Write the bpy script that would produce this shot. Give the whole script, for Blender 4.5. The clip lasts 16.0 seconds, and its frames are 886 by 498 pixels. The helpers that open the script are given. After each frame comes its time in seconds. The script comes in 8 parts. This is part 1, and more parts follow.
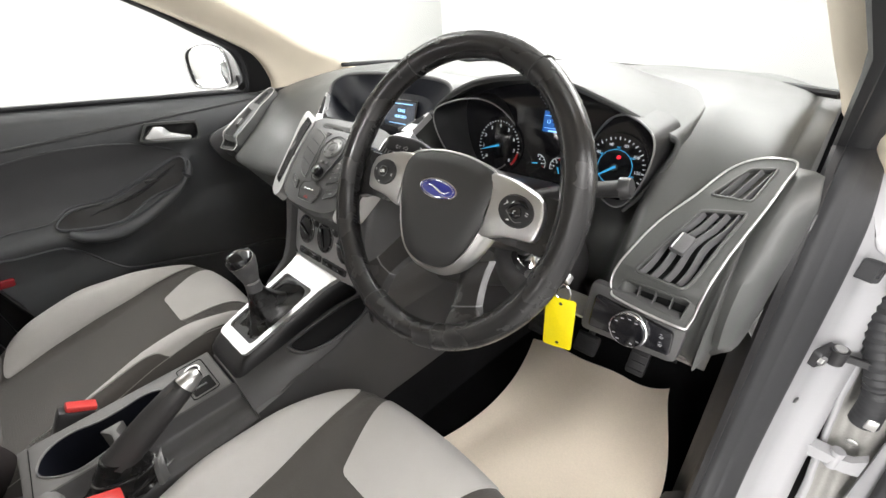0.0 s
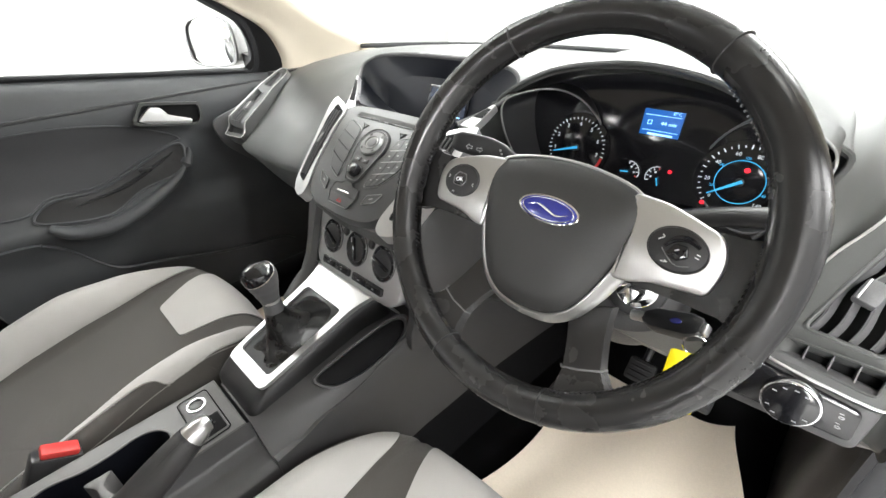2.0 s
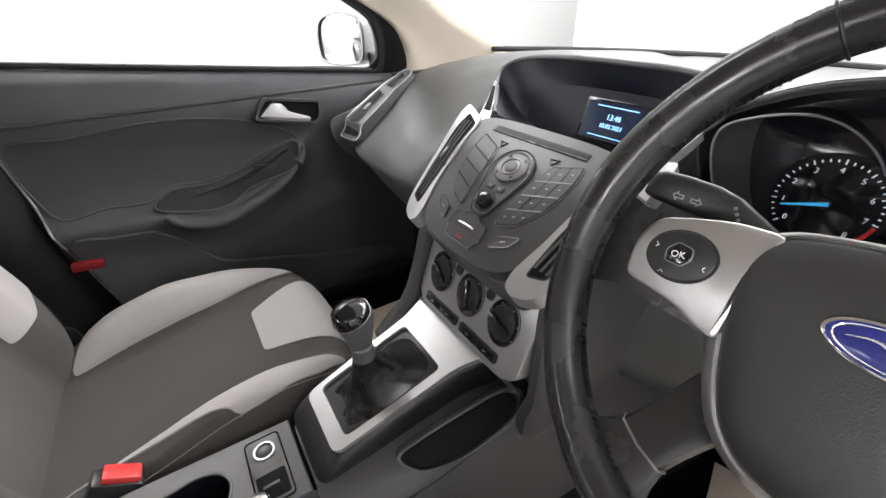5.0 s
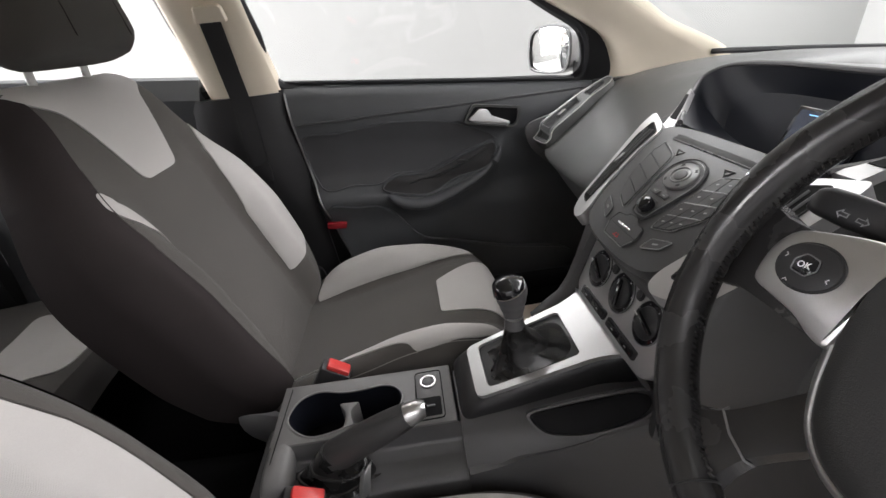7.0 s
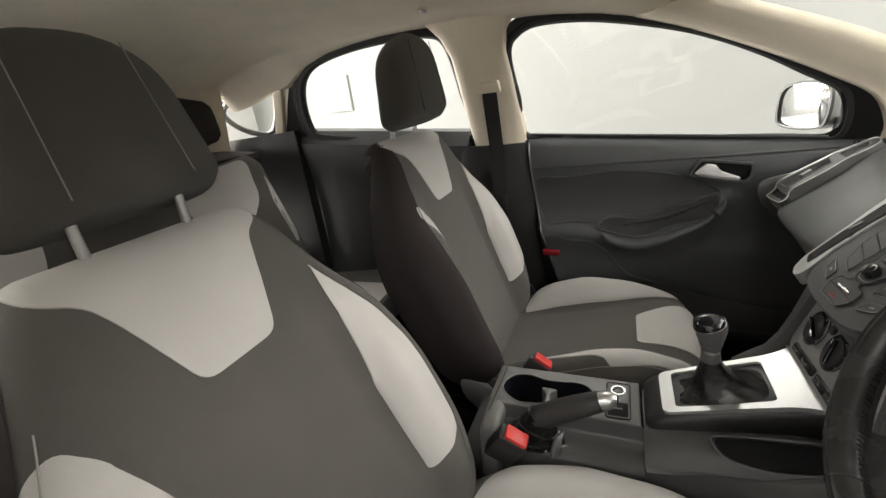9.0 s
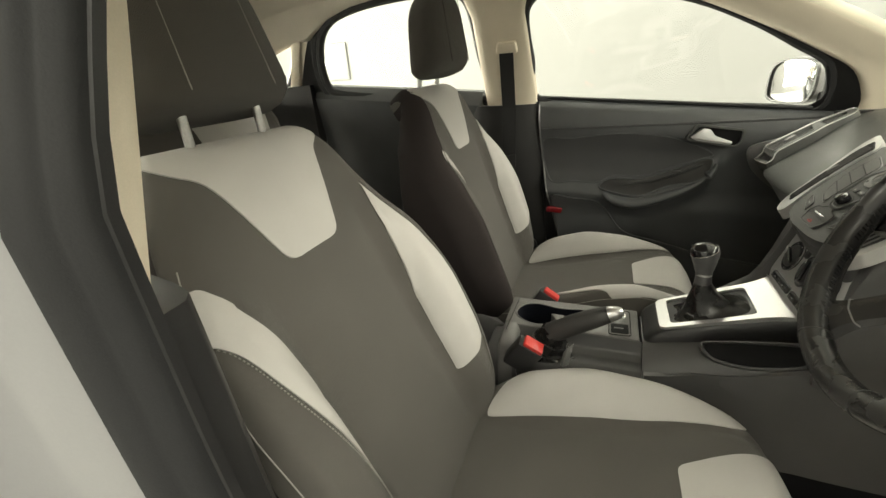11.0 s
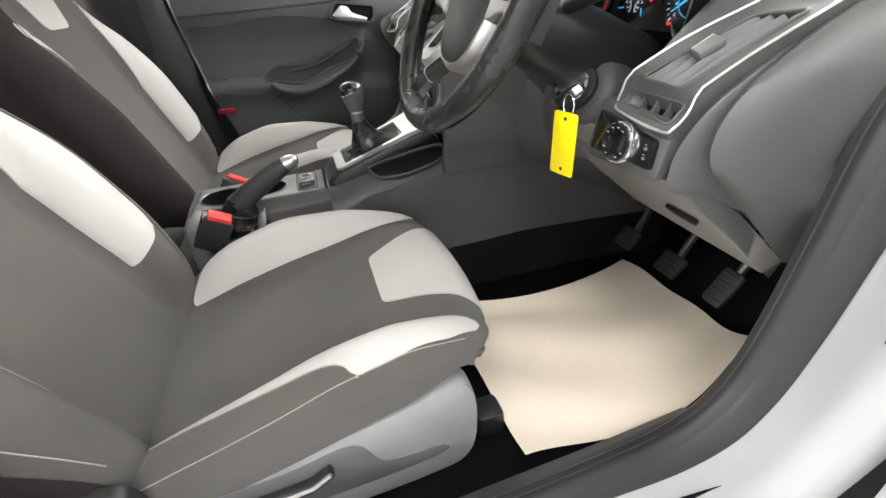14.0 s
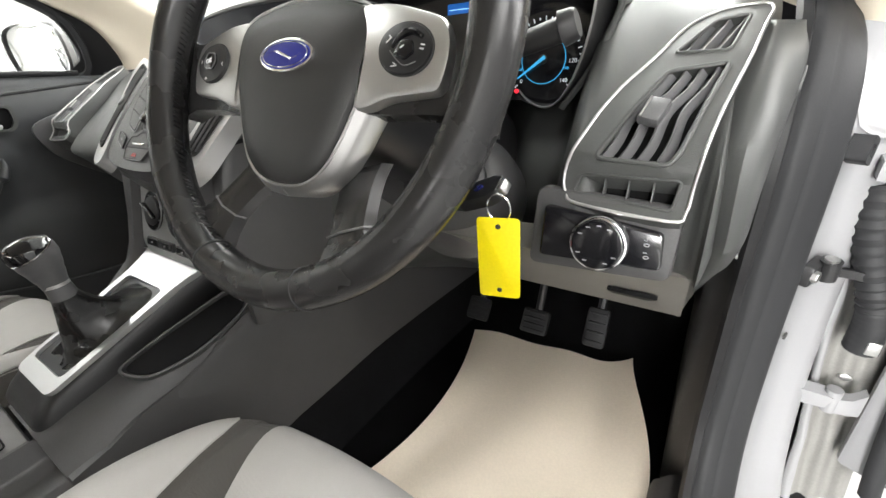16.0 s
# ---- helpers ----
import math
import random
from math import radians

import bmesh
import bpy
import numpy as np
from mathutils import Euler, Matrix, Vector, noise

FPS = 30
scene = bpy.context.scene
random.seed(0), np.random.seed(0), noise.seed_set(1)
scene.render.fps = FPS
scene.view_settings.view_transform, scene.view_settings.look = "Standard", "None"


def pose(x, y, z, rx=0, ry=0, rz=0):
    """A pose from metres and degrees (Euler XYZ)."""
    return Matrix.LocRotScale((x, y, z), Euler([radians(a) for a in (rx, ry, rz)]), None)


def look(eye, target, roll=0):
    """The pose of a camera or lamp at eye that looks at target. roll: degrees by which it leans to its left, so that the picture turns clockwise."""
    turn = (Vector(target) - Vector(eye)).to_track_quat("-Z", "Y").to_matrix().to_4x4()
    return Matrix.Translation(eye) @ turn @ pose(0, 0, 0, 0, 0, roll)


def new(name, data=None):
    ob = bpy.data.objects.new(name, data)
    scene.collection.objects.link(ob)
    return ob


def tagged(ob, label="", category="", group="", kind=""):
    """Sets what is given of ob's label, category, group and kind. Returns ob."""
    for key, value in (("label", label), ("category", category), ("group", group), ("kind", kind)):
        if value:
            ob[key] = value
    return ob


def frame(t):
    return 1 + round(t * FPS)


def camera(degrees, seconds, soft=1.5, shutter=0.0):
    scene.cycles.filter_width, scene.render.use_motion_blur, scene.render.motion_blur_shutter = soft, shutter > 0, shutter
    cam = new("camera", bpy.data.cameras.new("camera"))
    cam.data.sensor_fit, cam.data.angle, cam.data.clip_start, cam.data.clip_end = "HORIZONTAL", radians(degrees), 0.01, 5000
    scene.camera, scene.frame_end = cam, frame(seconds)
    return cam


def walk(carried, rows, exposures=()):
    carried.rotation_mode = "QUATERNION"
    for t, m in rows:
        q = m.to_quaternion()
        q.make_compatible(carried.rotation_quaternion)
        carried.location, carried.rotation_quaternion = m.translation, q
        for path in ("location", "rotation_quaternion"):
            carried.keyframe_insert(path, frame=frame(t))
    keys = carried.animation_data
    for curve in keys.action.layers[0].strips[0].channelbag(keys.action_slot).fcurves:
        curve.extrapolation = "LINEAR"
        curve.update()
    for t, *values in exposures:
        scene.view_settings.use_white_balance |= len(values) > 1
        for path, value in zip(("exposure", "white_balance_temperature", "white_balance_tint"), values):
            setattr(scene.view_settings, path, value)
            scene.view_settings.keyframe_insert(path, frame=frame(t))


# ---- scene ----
cam = camera(93.9, 16.0)
PATH = [
    (0, (0.6897, -0.3245, 1.138), (0.076, 0.2843, 0.6352), -3.89),
    (0.5, (0.6644, -0.2957, 1.1238), (0.0689, 0.3227, 0.6111), -3.44),
    (1, (0.5975, -0.2903, 1.1193), (0.0204, 0.3375, 0.5971), -2.91),
    (1.5, (0.5462, -0.2938, 1.1148), (-0.026, 0.3358, 0.5894), -2.20),
    (2, (0.5222, -0.3046, 1.1168), (-0.0679, 0.3109, 0.5943), -1.37),
    (2.5, (0.5089, -0.3117, 1.1244), (-0.1149, 0.2732, 0.606), -0.56),
    (3, (0.4548, -0.2866, 1.1243), (-0.2008, 0.2638, 0.6074), 0.15),
    (5.3, (0.3645, -0.2442, 1.0888), (-0.3857, 0.1862, 0.5868), -1.37),
    (5.5, (0.3646, -0.2443, 1.089), (-0.4011, 0.1599, 0.5887), -1.89),
    (6, (0.3755, -0.248, 1.0946), (-0.4308, 0.0731, 0.5979), -2.59),
    (6.5, (0.4119, -0.241, 1.1061), (-0.438, -0.0502, 0.6148), -4.36),
    (7, (0.4646, -0.2468, 1.1146), (-0.4129, -0.1965, 0.6377), -5.95),
    (7.5, (0.55, -0.2451, 1.1407), (-0.3387, -0.3364, 0.6914), -7.43),
    (8, (0.6067, -0.2453, 1.1667), (-0.2779, -0.4644, 0.755), -8.05),
    (8.5, (0.6386, -0.2615, 1.175), (-0.2293, -0.5967, 0.8085), -8.09),
    (8.7, (0.6564, -0.2682, 1.1901), (-0.2009, -0.6419, 0.8361), -8.36),
    (10.8, (0.8189, -0.3266, 1.1423), (-0.0222, -0.7145, 0.7653), -5.08),
    (11, (0.8365, -0.3283, 1.1312), (-0.0134, -0.6737, 0.7333), -4.56),
    (11.5, (0.8932, -0.3175, 1.0944), (0.0296, -0.5679, 0.6566), -4.55),
    (12, (0.9276, -0.3087, 1.0533), (0.0671, -0.4755, 0.572), -4.18),
    (12.5, (0.9525, -0.2873, 1.0194), (0.0998, -0.3842, 0.5062), -4.15),
    (13, (0.965, -0.2651, 0.9874), (0.1188, -0.2784, 0.4547), -4.22),
    (13.5, (0.9633, -0.2498, 0.9762), (0.1298, -0.1537, 0.4321), -4.24),
    (14, (0.9381, -0.2298, 0.961), (0.1365, 0.0067, 0.4118), -4.33),
    (14.5, (0.8407, -0.195, 0.9437), (0.0962, 0.1889, 0.3975), -4.88),
    (15, (0.7504, -0.1619, 0.9459), (0.0932, 0.3689, 0.4108), -5.07),
    (15.5, (0.6654, -0.1841, 0.9533), (0.101, 0.4687, 0.4479), -5.41),
    (16, (0.6419, -0.2244, 0.9576), (0.1359, 0.5037, 0.4951), -5.50),
]
walk(cam, [(t, look(eye, target, roll)) for t, eye, target, roll in PATH],
     [(0, 0.78, 6500, 12), (1.5, 1.08, 6400, 10), (3, 1.28, 6350, 11), (5.5, 0.50, 6300, 16), (8.7, 0.08, 6700, 12), (11, 0.27, 7500, 2), (12.2, 0.45, 7400, 11), (13, 0.74, 7200, 10), (13.5, 0.96, 6600, 11), (14.5, 0.90, 6400, 10), (16, 0.84, 6450, 10)])


# ---- world and light: a white photo booth round the car ----
world = bpy.data.worlds.new("booth_world")
scene.world = world
world.use_nodes = True
world.node_tree.nodes["Background"].inputs[0].default_value = (1.0, 0.99, 0.97, 1)
world.node_tree.nodes["Background"].inputs[1].default_value = 0.12


def panel_lamp(name, loc, target, sx, sy, watts, colour=(1.0, 0.985, 0.96)):
    data = bpy.data.lights.new(name, "AREA")
    data.shape, data.size, data.size_y, data.energy, data.color = "RECTANGLE", sx, sy, watts, colour
    ob = new(name, data)
    ob.matrix_world = look(loc, target)
    return ob


# No lamp is in view; these area lamps are added to light the cabin.
panel_lamp("fill_lamp_front", (-0.3, 2.4, 2.85), (-0.2, 0.9, 0.9), 4.2, 1.6, 210)
panel_lamp("fill_lamp_driver_side", (3.1, 1.6, 2.2), (0.0, -0.4, 0.8), 1.6, 1.6, 45)
panel_lamp("fill_lamp_overhead", (1.9, -0.5, 2.9), (1.6, -0.5, 0.0), 1.2, 2.8, 50)
# Added out of view to brighten the dim corner of the west wall.
panel_lamp("wall_corner_fill_lamp", (-2.2, 2.9, 2.8), (-3.4, 3.2, 1.2), 1.2, 2.2, 190)
panel_lamp("fill_lamp_passenger_overhead", (-1.9, -0.3, 2.9), (-1.4, -0.2, 0.0), 1.2, 2.8, 85)
# Unseen fill, added to lift the rear-facing dash and steering wheel.
panel_lamp("fill_lamp_rear", (0.0, -4.45, 1.7), (0.0, 0.0, 1.1), 5.0, 2.2, 950)


# ---- small tools ----
def crom(points, n=8, closed=False):
    """Points on a smooth curve through the given ones."""
    pts = [Vector(p) for p in points]
    out, m = [], len(pts)
    for i in range(m if closed else m - 1):
        if closed:
            a, b, c, d = (pts[(i + k) % m] for k in (-1, 0, 1, 2))
        else:
            b, c = pts[i], pts[i + 1]
            a = pts[i - 1] if i else b * 2 - c
            d = pts[i + 2] if i + 2 < m else c * 2 - b
        for k in range(n):
            t = k / n
            out.append(0.5 * (2 * b + (c - a) * t + (2 * a - 5 * b + 4 * c - d) * t * t + (3 * b - a - 3 * c + d) * t**3))
    if not closed:
        out.append(pts[-1])
    return out


def lerp(table, v):
    """A value from rows of (v, value), eased from row to row."""
    if v <= table[0][0]:
        return table[0][1]
    for (a, p), (b, q) in zip(table, table[1:]):
        if v <= b:
            k = (v - a) / (b - a)
            k = k * k * (3 - 2 * k)
            return p + (q - p) * k
    return table[-1][1]


def glide(table, v):
    """A value from rows of (v, value) on one smooth curve without overshoot."""
    if v <= table[0][0]:
        return table[0][1]
    n = len(table)
    cut = [(table[i + 1][1] - table[i][1]) / (table[i + 1][0] - table[i][0]) for i in range(n - 1)]
    slope = [cut[0]] + [0.0 if a * b <= 0 else 2 * a * b / (a + b) for a, b in zip(cut, cut[1:])] + [cut[-1]]
    for i in range(n - 1):
        (a, p), (b, q) = table[i], table[i + 1]
        if v <= b:
            h, k = b - a, (v - a) / (b - a)
            return p * (1 + 2 * k) * (1 - k) ** 2 + h * slope[i] * k * (1 - k) ** 2 + q * k * k * (3 - 2 * k) + h * slope[i + 1] * k * k * (k - 1)
    return table[-1][1]


def thing(name, loc, label, category, group="", kind=""):
    ob = new(name)
    ob.location = loc
    ob.empty_display_size = 0.05
    return tagged(ob, label, category, group, kind)


def part(name, bm, material, parent=None, label="", flat=False, angle=40):
    """Links a bmesh, in world metres, as one mesh object under a thing or a part."""
    bmesh.ops.recalc_face_normals(bm, faces=bm.faces)
    me = bpy.data.meshes.new(name)
    bm.to_mesh(me)
    bm.free()
    for p in me.polygons:
        p.use_smooth = not flat
    if not flat:
        me.set_sharp_from_angle(angle=radians(angle))
    me.materials.append(material)
    ob = new(name, me)
    if parent is not None:
        ob.parent = parent
        if parent.type == "EMPTY":
            ob.matrix_parent_inverse = Matrix.Translation(-parent.location)
    if label:
        ob["label"] = label
    return ob


def loft(rings, closed=True, caps=True, bm=None):
    bm = bm or bmesh.new()
    rows = [[bm.verts.new(p) for p in ring] for ring in rings]
    n = len(rows[0])
    for a, b in zip(rows, rows[1:]):
        for i in range(n if closed else n - 1):
            j = (i + 1) % n
            bm.faces.new((a[i], a[j], b[j], b[i]))
    if caps and closed:
        bm.faces.new(rows[0])
        bm.faces.new(rows[-1])
    return bm


def span(a, b, n):
    return [a + (b - a) * i / (n - 1) for i in range(n)]


def shell(f, us, vs, depth):
    """A grid surface with thickness: depth is the vector from its face to its back."""
    d = Vector(depth)
    bm = bmesh.new()
    a = [[bm.verts.new(Vector(f(u, v))) for u in us] for v in vs]
    b = [[bm.verts.new(p.co + d) for p in row] for row in a]
    nu, nv = len(us), len(vs)
    for j in range(nv - 1):
        for i in range(nu - 1):
            bm.faces.new((a[j][i], a[j][i + 1], a[j + 1][i + 1], a[j + 1][i]))
            bm.faces.new((b[j][i], b[j + 1][i], b[j + 1][i + 1], b[j][i + 1]))
        for i in (0, nu - 1):
            bm.faces.new((a[j][i], a[j + 1][i], b[j + 1][i], b[j][i]))
    for i in range(nu - 1):
        for j in (0, nv - 1):
            bm.faces.new((a[j][i], a[j][i + 1], b[j][i + 1], b[j][i]))
    return bm


def tube(points, r, n=10, closed=False, squash=1.0, up=None, bm=None):
    """A round rod along points; r is a number or a function of 0..1."""
    pts = [Vector(p) for p in points]
    rings, m = [], len(pts)
    side = None
    for i, p in enumerate(pts):
        a = pts[(i - 1) % m] if closed or i else p
        b = pts[(i + 1) % m] if closed or i + 1 < m else p
        t = (b - a).normalized()
        ref = Vector(up) if up else side
        if ref is None or ref.cross(t).length < 1e-3:
            ref = Vector((0, 0, 1)) if abs(t.z) < 0.9 else Vector((1, 0, 0))
        s = (ref - t * ref.dot(t)).normalized()
        side = s
        w = t.cross(s)
        rad = r(i / max(1, m - 1)) if callable(r) else r
        rings.append([p + (s * math.cos(k) * squash + w * math.sin(k)) * rad for k in span(0, math.tau, n + 1)[:-1]])
    if closed:
        bm = loft(rings, caps=False, bm=bm)
        bm.verts.ensure_lookup_table()
        v0 = len(bm.verts) - n * m
        for i in range(n):
            j = (i + 1) % n
            bm.faces.new([bm.verts[v0 + k] for k in (n * (m - 1) + i, n * (m - 1) + j, j, i)])
        return bm
    return loft(rings, bm=bm)


def box(centre, size, bevel=0.004, m=None, seg=2, bm=None):
    own = bmesh.new()
    bmesh.ops.create_cube(own, size=1.0)
    bmesh.ops.scale(own, vec=Vector(size), verts=own.verts)
    if bevel:
        bmesh.ops.bevel(own, geom=own.edges[:], offset=bevel, segments=seg, profile=0.5, affect="EDGES")
    own.transform((m or Matrix()) @ Matrix.Translation(centre) if m is None else m @ Matrix.Translation(centre))
    if bm is None:
        return own
    me = bpy.data.meshes.new("tmp")
    own.to_mesh(me)
    own.free()
    bm.from_mesh(me)
    bpy.data.meshes.remove(me)
    return bm


def rounded(poly, r, n=4):
    """A polygon with its corners rounded by r."""
    pts, out, m = [Vector(p) for p in poly], [], len(poly)
    for i, p in enumerate(pts):
        a, b = pts[i - 1] - p, pts[(i + 1) % m] - p
        k = min(r, a.length * 0.45, b.length * 0.45)
        a, b = p + a.normalized() * k, p + b.normalized() * k
        for j in range(n + 1):
            t = j / n
            out.append((1 - t) ** 2 * a + 2 * t * (1 - t) * p + t * t * b)
    return out


def slab(poly, depth, m, bevel=0.0015, dome=0.0, bm=None):
    """A flat outline (x, y), raised to depth along z, edges softened, laid out by the pose m."""
    own = bmesh.new()
    c = sum((Vector(p).to_2d() for p in poly), Vector((0, 0))) / len(poly)
    def ring(shrink, z):
        out = []
        k = len(poly)
        for i, p in enumerate(poly):
            p = Vector(p).to_2d()
            t = (Vector(poly[(i + 1) % k]).to_2d() - Vector(poly[i - 1]).to_2d())
            nrm = Vector((-t.y, t.x)).normalized() if t.length > 1e-9 else Vector((0, 0))
            if nrm.dot(c - p) < 0 and area(poly) > 0:
                pass
            q = p + nrm * shrink * (1 if area(poly) > 0 else -1)
            out.append((q.x, q.y, z))
        return out
    rings = [ring(0, 0), ring(0, depth - bevel), ring(bevel * 0.3, depth - bevel * 0.3), ring(bevel, depth)]
    own = loft(rings, caps=True)
    own.transform(m)
    if bm is None:
        return own
    me = bpy.data.meshes.new("tmp")
    own.to_mesh(me)
    own.free()
    bm.from_mesh(me)
    bpy.data.meshes.remove(me)
    return bm


def area(poly):
    return 0.5 * sum(poly[i - 1][0] * poly[i][1] - poly[i][0] * poly[i - 1][1] for i in range(len(poly)))


def ellipse(rx, ry, n=40, cx=0, cy=0):
    return [(cx + rx * math.cos(a), cy + ry * math.sin(a)) for a in span(0, math.tau, n + 1)[:-1]]


def frame_ring(outer, inner, depth, m):
    """A flat ring between two outlines of as many points."""
    rings = [[(p[0], p[1], 0) for p in outer], [(p[0], p[1], depth) for p in outer], [(p[0], p[1], depth) for p in inner], [(p[0], p[1], 0) for p in inner]]
    bm = loft(rings + [rings[0]], caps=False)
    bmesh.ops.remove_doubles(bm, verts=bm.verts, dist=1e-6)
    bm.transform(m)
    return bm


def patch(f, poly, step, lift=0.0026, skirt=0.006):
    """A panel with an outline in the (u, v) of the surface f(u, v, lift), laid over it with its edge turned down."""
    bm = bmesh.new()
    vs = [bm.verts.new((p[0], p[1], 0)) for p in poly]
    bm.faces.new(vs)
    bmesh.ops.triangulate(bm, faces=bm.faces[:])
    for axis in (0, 1):
        lo, hi = min(p[axis] for p in poly), max(p[axis] for p in poly)
        k = math.ceil((hi - lo) / step)
        for i in range(1, k):
            co = [0, 0, 0]
            no = [0, 0, 0]
            co[axis], no[axis] = lo + (hi - lo) * i / k, 1
            bmesh.ops.bisect_plane(bm, geom=bm.verts[:] + bm.edges[:] + bm.faces[:], plane_co=co, plane_no=no)
    rim = [e for e in bm.edges if e.is_boundary]
    got = bmesh.ops.extrude_edge_only(bm, edges=rim)["geom"]
    low = {v for v in got if isinstance(v, bmesh.types.BMVert)}
    for v in bm.verts:
        v.co = Vector(f(v.co.x, v.co.y, lift - (skirt if v in low else 0)))
    return bm


def pierced(f, outer, holes, step, lift, skirt, deep):
    """A panel laid over f(u, v, lift) with openings through it: its outer edge is turned down by skirt, the openings' walls by deep."""
    bm = bmesh.new()
    for i, loop in enumerate([outer] + list(holes)):
        vs = [bm.verts.new((p[0], p[1], 0)) for p in loop]
        for a, b in zip(vs, vs[1:] + vs[:1]):
            bm.edges.new((a, b))
    bmesh.ops.triangle_fill(bm, edges=bm.edges[:], use_beauty=True)
    def inside(x, y, loop):
        n, hit = len(loop), False
        for i in range(n):
            (xa, ya), (xb, yb) = loop[i][:2], loop[i - 1][:2]
            if (ya > y) != (yb > y) and x < (xb - xa) * (y - ya) / (yb - ya) + xa:
                hit = not hit
        return hit
    drop = [fa for fa in bm.faces if any(inside(fa.calc_center_median().x, fa.calc_center_median().y, h) for h in holes)]
    bmesh.ops.delete(bm, geom=drop, context="FACES_ONLY")
    for axis in (0, 1):
        lo, hi = min(p[axis] for p in outer), max(p[axis] for p in outer)
        k = math.ceil((hi - lo) / step)
        for i in range(1, k):
            co, no = [0, 0, 0], [0, 0, 0]
            co[axis], no[axis] = lo + (hi - lo) * i / k, 1
            bmesh.ops.bisect_plane(bm, geom=bm.verts[:] + bm.edges[:] + bm.faces[:], plane_co=co, plane_no=no)
    rim = [e for e in bm.edges if e.is_boundary]
    low = {v for v in bmesh.ops.extrude_edge_only(bm, edges=rim)["geom"] if isinstance(v, bmesh.types.BMVert)}
    grown = [[(h_[0] + (h_[0] - sum(p[0] for p in h) / len(h)) * 0.03, h_[1] + (h_[1] - sum(p[1] for p in h) / len(h)) * 0.03) for h_ in h] for h in holes]
    for v in bm.verts:
        x, y = v.co.x, v.co.y
        d = 0 if v not in low else (deep if any(inside(x, y, g) for g in grown) else skirt)
        v.co = Vector(f(x, y, lift - d))
    return bm


def word(text, size, m, material, parent, name="lettering", depth=0.0004):
    """Letters in the built-in font as a mesh part."""
    cu = bpy.data.curves.new(name, "FONT")
    cu.body, cu.size, cu.extrude, cu.align_x, cu.align_y, cu.resolution_u = text, size, depth, "CENTER", "CENTER", 2
    tmp = bpy.data.objects.new(name, cu)
    me = bpy.data.meshes.new_from_object(tmp)
    bpy.data.objects.remove(tmp)
    bpy.data.curves.remove(cu)
    me.name = name
    me.transform(m)
    me.materials.clear()
    me.materials.append(material)
    ob = new(name, me)
    ob.parent = parent
    if parent.type == "EMPTY":
        ob.matrix_parent_inverse = Matrix.Translation(-parent.location)
    return ob


